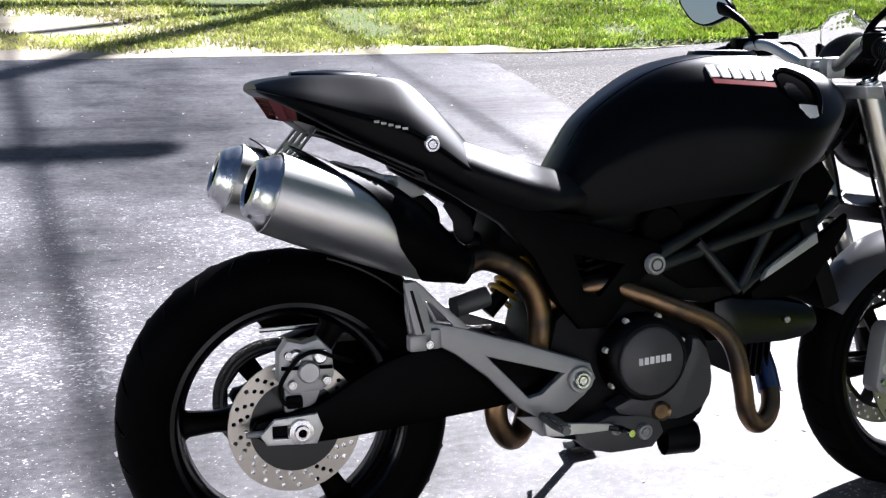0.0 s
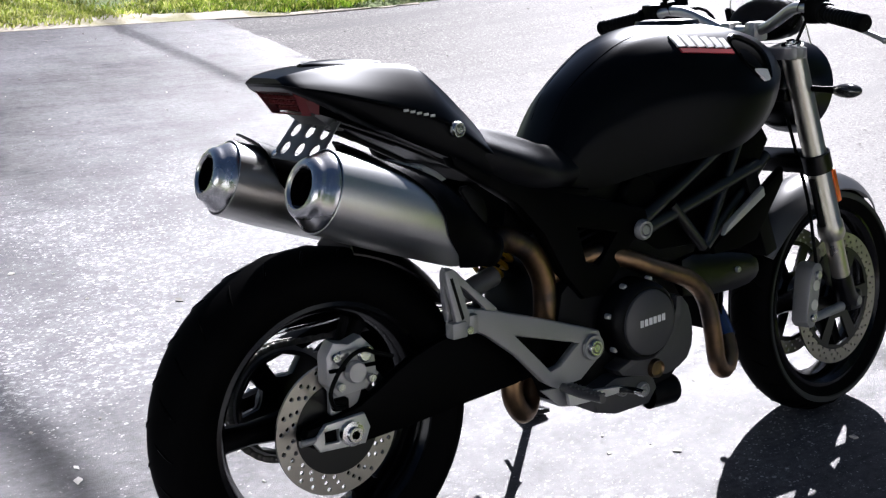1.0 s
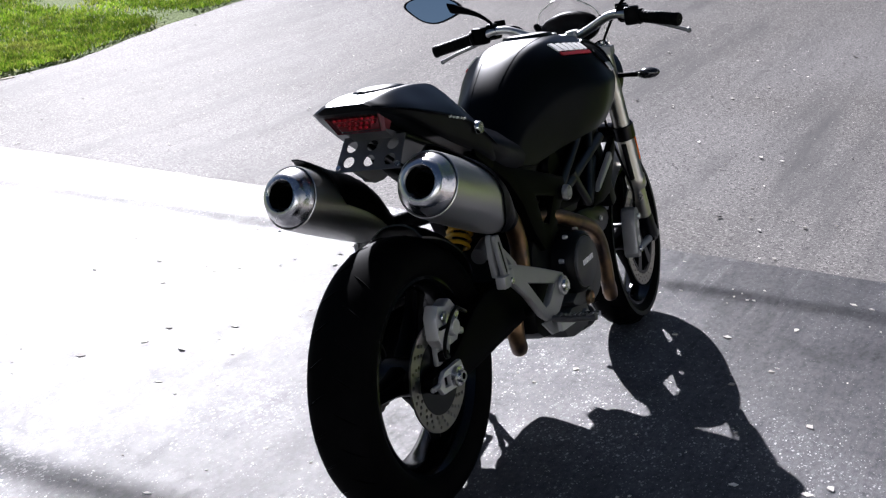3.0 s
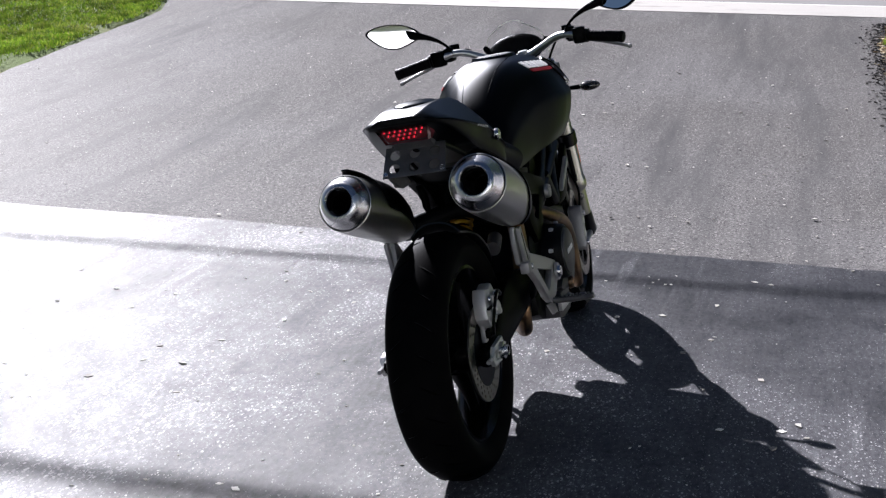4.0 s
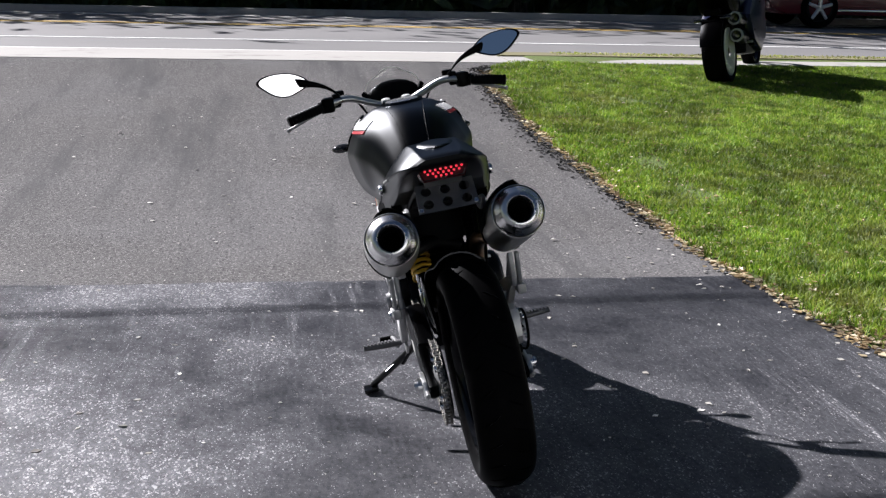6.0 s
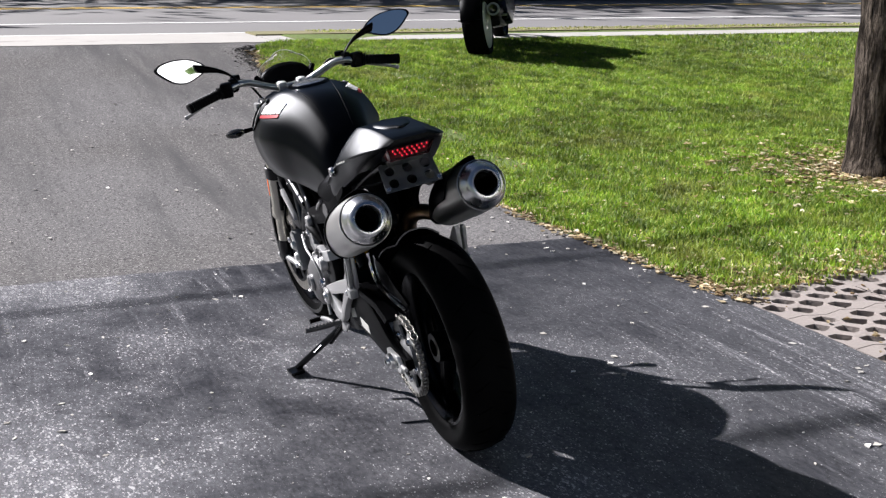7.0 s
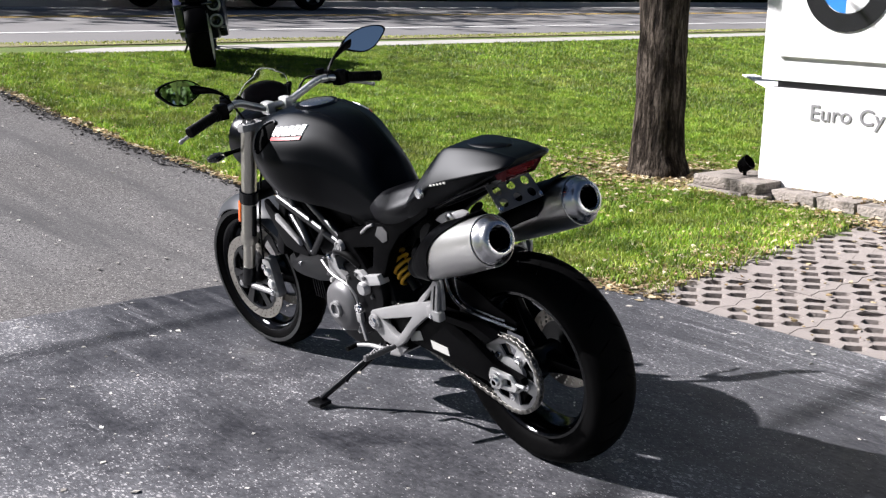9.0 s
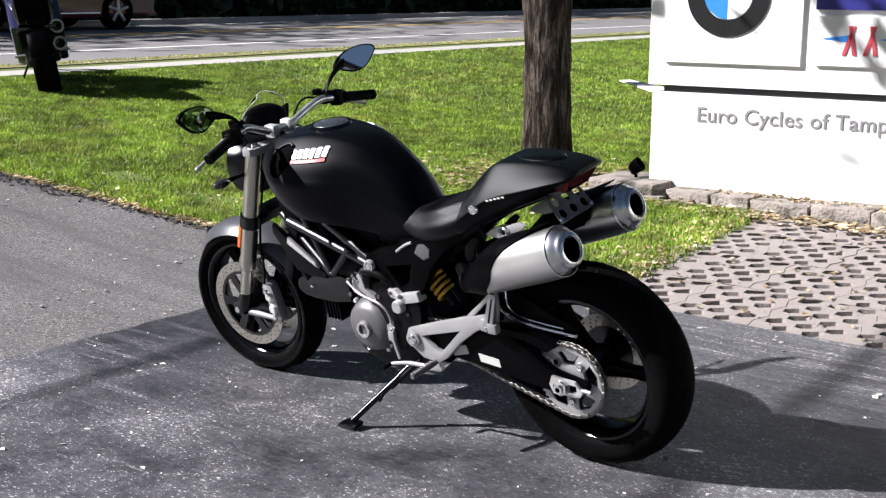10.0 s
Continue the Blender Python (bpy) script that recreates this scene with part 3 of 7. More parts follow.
def sheet(name, xs, lows, highs, across, lift, mat, skirt=0.05):
    """A surface over stations xs, from lows to highs in y, lying on the land, with its rims turned down."""
    xs = np.asarray(xs, float)
    v = np.linspace(0, 1, across)
    X = np.repeat(xs[:, None], across, 1)
    Y = np.asarray(lows)[:, None] * (1 - v) + np.asarray(highs)[:, None] * v
    Z = rise(X, Y) + lift
    top = np.stack([X, Y, Z], -1)
    k, n = X.shape
    idx = np.arange(k * n).reshape(k, n)
    f = np.stack([idx[:-1, :-1], idx[1:, :-1], idx[1:, 1:], idx[:-1, 1:]], -1).reshape(-1, 4)
    rim = np.concatenate([idx[0, :], idx[1:, -1], idx[-1, -2::-1], idx[-2:0:-1, 0]])
    verts = top.reshape(-1, 3)
    low = verts[rim] - np.array([0, 0, skirt])
    lid = np.arange(len(rim)) + len(verts)
    nxt = np.roll(np.arange(len(rim)), -1)
    side = np.stack([rim, rim[nxt], lid[nxt], lid], -1)
    ob = raw(name, np.concatenate([verts, low]), np.concatenate([f, side]), mat, True)
    ob.data.set_sharp_from_angle(angle=radians(40))
    return ob


gx = np.unique(np.concatenate([np.linspace(-300, -12, 12), np.linspace(-12, 22, 137), np.linspace(22, 400, 14)]))
gy = np.unique(np.concatenate([np.linspace(-300, -20, 12), np.linspace(-20, 12, 129), np.linspace(12, 300, 12)]))
GX, GY = np.meshgrid(gx, gy, indexing="ij")
on_lawn = ((GY < edge_right(GX) - 0.12) | (GY > edge_left(GX) + 0.12)) & (GX < 10.3) & ~((GX < 1.2) & (GY < -1.6) & (GY > -4.3))
GZ = rise(GX, GY) + np.where(on_lawn, 0.012, -0.06)
gi = np.arange(GX.size).reshape(GX.shape)
ground = raw("ground", np.stack([GX, GY, GZ], -1).reshape(-1, 3), np.stack([gi[:-1, :-1], gi[1:, :-1], gi[1:, 1:], gi[:-1, 1:]], -1).reshape(-1, 4), SOIL, True)
tagged(ground, "lawn soil sloping up to the street under short grass", "ground", kind="structure")

xa = np.linspace(-14, 2.2, 66)
rag = np.array([0.02 * noise.noise((x * 2.1, 0.0, 3.0)) + 0.012 * noise.noise((x * 9.0, 2.0, 3.0)) for x in xa])
sealed = sheet("pavement_sealed", xa, edge_right(xa) + rag, edge_left(xa) + 0 * xa, 260, 0.0, SEALED)
for q in sealed.data.vertices:
    if q.co.x > 2.19:
        q.co.x += 0.03 + 0.03 * noise.noise((q.co.y * 1.3, 4.0, 0)) + 0.016 * noise.noise((q.co.y * 7.0, 0, 0)) + 0.012 * noise.noise((q.co.y * 21.0, 2.0, 0))
tagged(sealed, "dark sealed asphalt parking area with worn pale patches", "asphalt", kind="structure")
xb = np.linspace(2.1, 9.0, 50)
rag = np.array([0.03 * noise.noise((x * 2.1, 0.0, 3.0)) + 0.016 * noise.noise((x * 9.0, 2.0, 3.0)) for x in xb])
drive = sheet("driveway", xb, edge_right(xb) + rag, edge_left(xb) - rag, 40, -0.005, ASPHALT)
tagged(drive, "aged grey asphalt driveway rising to the street", "driveway", kind="structure")


def strip(name, x0, x1, y0, y1, lift, mat, label, category, kind="structure", skirt=0.08, n=60):
    ys = np.linspace(y0, y1, n)
    top = np.array([[(x0, y, 0.48 + lift), (x1, y, 0.48 + lift)] for y in ys]).reshape(-1, 3)
    verts = np.concatenate([top, top - np.array([0, 0, skirt])])
    m = 2 * n
    f = []
    for i in range(n - 1):
        a = 2 * i
        f += [(a, a + 1, a + 3, a + 2), (a, a + 2, a + 2 + m, a + m), (a + 1, a + 1 + m, a + 3 + m, a + 3)]
    f += [(0, m, m + 1, 1), (m - 2, m - 1, 2 * m - 1, 2 * m - 2)]
    return tagged(raw(name, verts, f, mat), label, category, kind=kind)


strip("pavement_apron", 9.0, 10.35, -1.95, 5.75, 0.0, CONCRETE, "pale concrete driveway apron beside the street", "apron")
for k in range(12):
    strip("pavement_walk", 9.05, 9.85, -1.955 - 1.5 * (k + 1), -1.965 - 1.5 * k, 0.0, CONCRETE, "pale concrete footpath slab along the street", "footpath", n=4)
strip("pavement_walk", 9.05, 9.85, -60, -19.97, 0.0, CONCRETE, "pale concrete footpath along the street", "footpath")
strip("pavement_walk", 9.05, 10.35, 5.76, 60, 0.0, CONCRETE, "pale concrete footpath along the street", "footpath")
road = strip("road", 10.355, 20.0, -150, 150, -0.012, ROADM, "grey asphalt street with painted lane lines", "road", n=80)
for name, x0, x1, mat, what in (("road_line", 10.42, 10.52, LINE, "white"), ("road_line", 12.35, 12.47, LINE, "white"), ("road_line", 16.05, 16.17, YELLOW, "yellow"), ("road_line", 16.32, 16.44, YELLOW, "yellow"), ("road_line", 19.3, 19.4, LINE, "white")):
    strip(name, x0, x1, -150, 150, -0.007, mat, f"long {what} painted street line", "road line", skirt=0.004)

# ---- the motorcycle ----
# Built upright: x ahead, y to its left, z up; the rear axle is above the origin. It leans on its side stand.
BIKE = pose(-0.0251, -0.0858, 0.0022, -11.61, 0, -0.81)
REAR, FRONT = (0.0, 0.0, 0.312), (1.42, 0.0, 0.281)
bike = tagged(new("motorcycle"), "satin black naked motorcycle with twin silver mufflers on side stand", "motorcycle")
bike.matrix_world = BIKE


def wheel(parent, name, hub, r, w, rim_r, spoke_mat):
    """Tyre, rim, hub and three broad spokes round hub; w: the tyre's width."""
    c, h = np.array(hub), w / 2
    wh = part(name, lathe([(0.026, -0.05), (0.042, -0.048), (0.046, -0.02), (0.046, 0.02), (0.042, 0.048), (0.026, 0.05)], hub, (0, 1, 0), 32, closed=True), spoke_mat, parent, "black alloy wheel hub")
    prof = [(rim_r + 0.004, h * 0.76), (rim_r + 0.018, h * 0.90), (rim_r + 0.042, h * 0.99), (r - 0.040, h * 0.98), (r - 0.022, h * 0.84), (r - 0.009, h * 0.58), (r - 0.002, h * 0.28), (r, 0.0)]
    prof = prof + [(a, -b) for a, b in prof[-2::-1]]
    prof = [tuple(q) for q in spline(prof, 2)]
    part("tyre", lathe(prof + [(rim_r - 0.004, -h * 0.7), (rim_r - 0.004, h * 0.7)], hub, (0, 1, 0), 96, closed=True), RUBBER, wh, "black road tyre")
    # tread grooves: slanted raised-edge sipes, their shade drawn as blacker ribs
    tr = []
    for k in range(26):
        a0 = 2 * math.pi * k / 26
        for s in (-1, 1):
            pts = []
            for u in np.linspace(0.15, 0.75, 5):
                ang = a0 + (0.16 * u if s > 0 else 0.16 * u + 0.12)
                rr = np.interp(u, [0, 0.28, 0.58, 0.84, 1], [r, r - 0.002, r - 0.009, r - 0.022, r - 0.03]) + 0.0004
                pts.append(c + (rr * math.cos(ang), s * u * h, rr * math.sin(ang)))
            tr.append(tube(pts, [0.0008, 0.0022, 0.0026, 0.0022, 0.0008], 5, 1))
    tagged(part("tread_groove", join(*tr), HOLE, wh), kind="stuff")
    lip = [(rim_r + 0.006, h * 0.78), (rim_r - 0.002, h * 0.80), (rim_r - 0.010, h * 0.70), (rim_r - 0.022, h * 0.40), (rim_r - 0.026, 0)]
    lip = lip + [(a, -b) for a, b in lip[-2::-1]]
    part("rim", lathe(lip + [(rim_r - 0.012, -h * 0.3), (rim_r - 0.008, h * 0.3)], hub, (0, 1, 0), 72, closed=True), RIMMET, wh, "black enamelled alloy rim")
    for k in range(3):
        a = 2 * math.pi * k / 3 + math.pi
        rings = []
        for u, half, thick in ((0.036, 0.034, 0.026), (0.075, 0.024, 0.022), (rim_r * 0.62, 0.019, 0.017), (rim_r * 0.84, 0.023, 0.015), (rim_r - 0.018, 0.038, 0.014)):
            e, t = np.array([math.cos(a), 0, math.sin(a)]), np.array([-math.sin(a), 0, math.cos(a)])
            o = c + e * u
            rings.append([o + t * half * p + np.array([0, 1, 0]) * thick * q for p, q in ((-1, -0.5), (-0.7, -1), (-0.3, -0.75), (0.3, -0.75), (0.7, -1), (1, -0.5), (1, 0.5), (0.7, 1), (0.3, 0.75), (-0.3, 0.75), (-0.7, 1), (-1, 0.5))])
        part("spoke", loft(rings), PLASTIC, wh)
    return wh


def disc(parent, hub, y, r_out, r_in, rows, count=30, hole=0.0036, open_carrier=True):
    """A drilled brake disc with a dark carrier."""
    x, _, z = hub
    holes = [circle(x, z, r_in, 40)]
    for k in range(count):
        a = 2 * math.pi * k / count
        for i, rr in enumerate(rows):
            b = a + 0.085 * i + (0.03 if k % 2 else 0)
            holes.append(circle(x + rr * math.cos(b), z + rr * math.sin(b), hole, 8))
    d = part("brake_disc", slab(circle(x, z, r_out, 72), y - 0.0025, y + 0.0025, 0.0, holes), DISC, parent, "drilled steel brake disc")
    wins = []
    for k in range(6 if open_carrier else 0):
        a = 2 * math.pi * (k + 0.5) / 6
        wins.append([(x + rr * math.cos(a + da), z + rr * math.sin(a + da)) for rr, da in ((0.050, -0.26), (r_in - 0.004, -0.38), (r_in - 0.002, 0), (r_in - 0.004, 0.38), (0.050, 0.26))])
    part("carrier", slab(circle(x, z, r_in + 0.006, 48), y - 0.0035, y + 0.0035, 0.0, wins), BLACKMET, d, "dark disc carrier")
    return d


rear_wheel = wheel(bike, "rear_wheel", (REAR[0], -0.012, REAR[2]), 0.312, 0.153, 0.216, BLACKMET)
front_wheel = wheel(bike, "front_wheel", FRONT, 0.284, 0.120, 0.216, BLACKMET)
disc(rear_wheel, REAR, -0.092, 0.1225, 0.078, (0.090, 0.1005, 0.112), 22, 0.0046, False)
for s in (-1, 1):
    disc(front_wheel, FRONT, 0.066 * s, 0.160, 0.120, (0.128, 0.139, 0.150))
part("axle", tube([(1.42, -0.115, 0.281), (1.42, 0.115, 0.281)], 0.013, 16, 1), CHROME, front_wheel)


def bolt(parent, at, s, r=0.008, mat=POLISHED, depth=0.006, axis=(0, 1, 0)):
    a = np.array(axis, float) * s
    p = lathe([(0.0005, depth), (r * 0.45, depth), (r * 0.5, depth * 0.5), (r * 0.62, depth), (r * 0.85, depth), (r, depth * 0.6), (r, 0)], at, a, 18)
    return part("bolt", p, mat, parent)


# rear sprocket and chain
teeth = []
for k in range(90):
    a = 2 * math.pi * k / 90
    rr = 0.116 if k % 2 else 0.1085
    teeth.append((rr * math.cos(a), 0.312 + rr * math.sin(a)))
wins = []
for k in range(5):
    a0 = 2 * math.pi * k / 5 + 0.3
    wins.append([(rr * math.cos(a0 + da), 0.312 + rr * math.sin(a0 + da)) for rr, da in ((0.058, -0.30), (0.092, -0.40), (0.096, 0), (0.092, 0.40), (0.058, 0.30), (0.053, 0.0))])
part("cush_drive", slab(circle(0, 0.312, 0.100, 48), 0.094, 0.1065, 0.002, wins), BLACKMET, rear_wheel, "black sprocket carrier drum")
spk = part("sprocket", slab(teeth, 0.108, 0.114, 0.0, wins), CAST, rear_wheel, "silver toothed rear sprocket")
part("sprocket_carrier", lathe([(0.02, 0), (0.055, 0), (0.055, 0.012), (0.035, 0.02), (0.02, 0.02)], (0, 0.105, 0.312), (0, 1, 0), 32, closed=True), CAST, spk)
for k in range(5):
    a = 2 * math.pi * k / 5 + 0.93
    bolt(spk, (0.067 * math.cos(a), 0.114, 0.312 + 0.067 * math.sin(a)), 1, 0.011, CHROME, 0.009)


def chain_path():
    r0, r1, c0, c1 = 0.112, 0.036, np.array([0, 0.312]), np.array([0.515, 0.375])
    d = c1 - c0
    base = math.atan2(d[1], d[0])
    off = math.acos((r0 - r1) / np.linalg.norm(d))
    pts = []
    for a in np.linspace(base + off, base + 2 * math.pi - off, 60):
        pts.append(c0 + r0 * np.array([math.cos(a), math.sin(a)]))
    for a in np.linspace(base - off, base + off, 24):
        pts.append(c1 + r1 * np.array([math.cos(a), math.sin(a)]))
    return np.array(pts + [pts[0]])


cp = chain_path()
seg = np.r_[0, np.cumsum(np.linalg.norm(np.diff(cp, axis=0), axis=1))]
n_links = int(seg[-1] / 0.0135)
links = []
for k in range(n_links):
    a, b = [np.array([np.interp(u * seg[-1] / n_links, seg, cp[:, i]) for i in (0, 1)]) for u in (k, k + 1)]
    mid, t = (a + b) / 2, (b - a) / np.linalg.norm(b - a)
    turn = Matrix.Rotation(-math.atan2(t[1], t[0]), 4, "Y")
    off = 0.006 if k % 2 else 0.009
    for s in (-1, 1):
        links.append(block((mid[0], 0.111 + s * off, mid[1]), (0.0175, 0.002, 0.013 if k % 2 else 0.0115), 0.002, turn, 1))
    links.append(block((mid[0], 0.111, mid[1]), (0.006, 0.016, 0.006), 0, turn))
part("chain", join(*links), CHAIN, bike, "greasy steel drive chain", 60)

# swing arm
ARM = [(-0.075, 0.332), (-0.06, 0.292), (0.06, 0.284), (0.28, 0.303), (0.44, 0.318), (0.49, 0.33), (0.48, 0.39), (0.40, 0.418), (0.26, 0.440), (0.15, 0.415), (0.03, 0.352)]
arm = part("swing_arm", join(slab(ARM, -0.125, -0.098, 0.010, rounding=3), slab([(a, b + 0.004 * (a > 0.1)) for a, b in ARM], 0.122, 0.150, 0.010, rounding=3),
                             block((0.40, 0, 0.365), (0.10, 0.24, 0.085), 0.025), block((0.44, 0, 0.345), (0.09, 0.26, 0.06), 0.02)), PLASTIC, bike, "black steel swing arm")
for s in (-1, 1):
    y = 0.150 if s > 0 else -0.125
    y0, y1 = sorted((y, y + s * 0.012))
    adj = part("chain_adjuster", slab([(-0.072, 0.310), (-0.06, 0.292), (0.03, 0.287), (0.042, 0.315), (0.032, 0.342), (-0.045, 0.338)], y0, y1, 0.003, [[(-0.05, 0.304), (-0.022, 0.302), (-0.022, 0.326), (-0.05, 0.326)]]), SILVER, arm, "silver axle adjuster plate")
    part("axle_nut", lathe([(0.008, 0.02), (0.013, 0.02), (0.014, 0.012), (0.022, 0.011), (0.022, 0)], (0.0, y + s * 0.012, 0.314), (0, s, 0), 24), POLISHED, adj)
    part("axle_bore", lathe([(0.0005, 0.012), (0.008, 0.014), (0.008, 0.02)], (0.0, y + s * 0.012, 0.314), (0, s, 0), 20), HOLE, adj)
    part("adjuster_screw", tube([(-0.095, y + s * 0.005, 0.314), (-0.06, y + s * 0.005, 0.314)], 0.006, 10, 1), CAST, adj)
part("chain_label", slab([(0.336, 0.343), (0.395, 0.325), (0.398, 0.353), (0.345, 0.371)], 0.1502, 0.1512, 0), GREY_MARK, arm, "pale warning sticker")
part("chain_guard", slab([(0.02, 0.425), (0.10, 0.452), (0.30, 0.455), (0.30, 0.435), (0.12, 0.428), (0.05, 0.405)], 0.105, 0.150, 0.004), PLASTIC, arm, "black plastic chain guard")


def shell(hub, r, thick, a0, a1, half, n=24, m=9, droop=0.02, taper=0.0):
    """A mudguard: an arc round hub with rounded-down sides."""
    rings = []
    c = np.array(hub)
    for i in range(n + 1):
        u = i / n
        a = a0 + (a1 - a0) * u
        e = np.array([math.cos(a), 0, math.sin(a)])
        hw = half * (1 - taper * abs(2 * u - 1) ** 3)
        outer = [c + e * (r - droop * abs(v) ** 2.5) + np.array([0, hw * v, 0]) for v in np.linspace(-1, 1, m)]
        inner = [c + e * (r - thick - droop * abs(v) ** 2.5) + np.array([0, (hw - 0.001) * v, 0]) for v in np.linspace(1, -1, m)]
        rings.append(outer + inner)
    return loft(rings)


hug = part("rear_hugger", shell(REAR, 0.338, 0.004, radians(28), radians(76), 0.088, droop=0.03, taper=0.25), BLACKMET, bike, "glossy black rear hugger")
part("hugger_side", slab([(0.262, 0.552), (0.250, 0.500), (0.195, 0.468), (0.10, 0.457), (-0.02, 0.457), (-0.03, 0.470), (0.06, 0.500), (0.15, 0.540)], 0.086, 0.096, 0.004), PLASTIC, hug, "black hugger side")
for y, pts, r in ((0.101, [(0.250, 0.556), (0.243, 0.508), (0.225, 0.482), (0.185, 0.463), (0.096, 0.452), (-0.025, 0.451)], 0.0055), (0.096, [(0.214, 0.556), (0.210, 0.500), (0.168, 0.474), (0.089, 0.466), (0.02, 0.464)], 0.0035)):
    part("hugger_trim", tube([(x, y, z) for x, z in pts], r, 8), CHROME, hug, "bright trim line")
part("front_fender", shell(FRONT, 0.306, 0.003, radians(44), radians(150), 0.074, droop=0.04, taper=0.30), FENDER, bike, "satin grey front mudguard")

# rear brake caliper
cal = part("rear_caliper", join(slab([(-0.034, 0.455), (-0.018, 0.478), (0.012, 0.470), (0.040, 0.478), (0.064, 0.452), (0.067, 0.405), (0.045, 0.382), (-0.015, 0.378), (-0.036, 0.405)], -0.131, -0.096, 0.008),
                                 lathe([(0.001, 0.012), (0.017, 0.012), (0.020, 0.006), (0.020, 0)], (0.018, -0.135, 0.420), (0, -1, 0), 24)), CALIPER, bike, "silver rear brake caliper")
for x, z in ((-0.018, 0.452), (0.045, 0.452), (-0.012, 0.398), (0.050, 0.402)):
    bolt(cal, (x, -0.136, z), -1, 0.008)
part("caliper_bracket", slab([(-0.02, 0.392), (0.05, 0.392), (0.035, 0.355), (0.015, 0.345), (0.008, 0.352), (-0.012, 0.335), (-0.022, 0.345)], -0.112, -0.098, 0.004), CAST, cal)
part("brake_hose", tube([(0.10, -0.13, 0.43), (0.062, -0.142, 0.445), (0.032, -0.146, 0.458), (0.001, -0.148, 0.450), (-0.025, -0.146, 0.421), (-0.036, -0.142, 0.393), (-0.027, -0.136, 0.367), (-0.002, -0.128, 0.359)], 0.0042, 8), GRIPRUB, cal)
# the gap's shade, drawn as a black bar proud of the caliper face
part("caliper_gap", slab([(-0.03, 0.432), (0.062, 0.428), (0.062, 0.422), (-0.03, 0.426)], -0.1362, -0.10, 0), HOLE, cal)
for x, z in ((-0.004, 0.448), (0.040, 0.446)):
    part("piston_cap", lathe([(0.0005, 0.006), (0.010, 0.006), (0.013, 0.003), (0.014, 0)], (x, -0.1345, z), (0, -1, 0), 20), POLISHED, cal)
part("speed_sensor", block((-0.005, -0.115, 0.362), (0.03, 0.02, 0.022), 0.005), PLASTIC, cal)

# mufflers
for s in (-1, 1):
    E0 = np.array([-0.080 if s < 0 else -0.087, 0.172 * s, 0.758 if s < 0 else 0.7525])
    AX = np.array([0.942, -0.035 * s, -0.334])
    AX /= np.linalg.norm(AX)
    u = np.cross(AX, (0, 0, 1.0))
    u /= np.linalg.norm(u)
    w = np.cross(u, AX)
    outer_sign = 1 if (u[1] * s) > 0 else -1
    FORM = np.array([(0.0335, 0.0690, 0.0), (0.0345, 0.0708, 0.0), (0.05, 0.0715, 0.0), (0.10, 0.0738, 0.0), (0.16, 0.0745, 0.0), (0.21, 0.0742, 0.0003), (0.25, 0.0715, 0.003), (0.30, 0.064, 0.0105), (0.335, 0.055, 0.018), (0.37, 0.043, 0.023), (0.395, 0.033, 0.026), (0.42, 0.029, 0.027)])
    ang = np.linspace(0, 2 * np.pi, 48, endpoint=False)[:, None]
    body = part("muffler", loft([E0 + AX * t - w * d + r * (np.cos(ang) * u + np.sin(ang) * w) for t, r, d in FORM], True, False), BRUSHED, bike, "brushed steel muffler")
    part("end_cap", lathe([(0.033, 0.03), (0.0332, 0.004), (0.0345, -0.001), (0.037, -0.003), (0.041, -0.0025), (0.0465, 0.0002), (0.0500, 0.0035), (0.0522, 0.0075), (0.0535, 0.0112), (0.0565, 0.0155), (0.0610, 0.0215), (0.0645, 0.0275), (0.0665, 0.0325), (0.0668, 0.0345), (0.065, 0.037)], E0, AX, 48), POLISHED, body, "polished muffler end cap")
    part("bore", lathe([(0.0330, 0.002), (0.0325, 0.02), (0.028, 0.024), (0.028, 0.10), (0.0005, 0.10)], E0, AX, 32), HOLE, body, "soot-black outlet")
    # heat shield: a shell over the top, widening towards the front
    rings = []
    for t in np.linspace(0.045, 0.415, 40):
        lo = np.interp(t, [0.05, 0.09, 0.14, 0.19, 0.225, 0.245, 0.262, 0.285, 0.31, 0.34], [84, 70, 56, 40, 22, 6, -14, -26, -38, -66])
        hi = np.interp(t, [0.045, 0.075, 0.11, 0.14, 0.25, 0.4], [96, 116, 168, 184, 190, 198])
        lift = 0.005 + 0.010 * max(0.0, (0.13 - t) / 0.085)
        rad, d = (np.interp(t, FORM[:, 0], FORM[:, k]) for k in (1, 2))
        ang = np.radians(np.linspace(lo, hi, 14))[:, None]
        o = E0 + AX * t - w * d
        rings.append(np.concatenate([o + (rad + lift) * (np.cos(ang) * u * outer_sign + np.sin(ang) * w), (o + (rad + lift - 0.003) * (np.cos(ang) * u * outer_sign + np.sin(ang) * w))[::-1]]))
    part("heat_shield", loft(rings), PLASTIC, body, "black plastic heat shield")
    F = E0 + AX * 0.41 - w * 0.027
    route = [F, (0.36, -0.118, 0.600), (0.435, -0.105, 0.565), (0.475, -0.10, 0.50), (0.480, -0.095, 0.42), (0.47, -0.09, 0.33)] if s < 0 else [F, (0.375, 0.085, 0.600), (0.42, 0.02, 0.60), (0.44, -0.05, 0.57)]
    part("link_pipe", tube(route, 0.024, 16), BRONZE if s < 0 else DARKMET, body, "exhaust link pipe")
    part("clamp", lathe([(0.029, 0), (0.032, 0.002), (0.032, 0.022), (0.029, 0.024)], E0 + AX * 0.402 - w * 0.027, AX, 24), DARKMET, body)
    y0, y1 = sorted((0.088 * s, 0.108 * s))
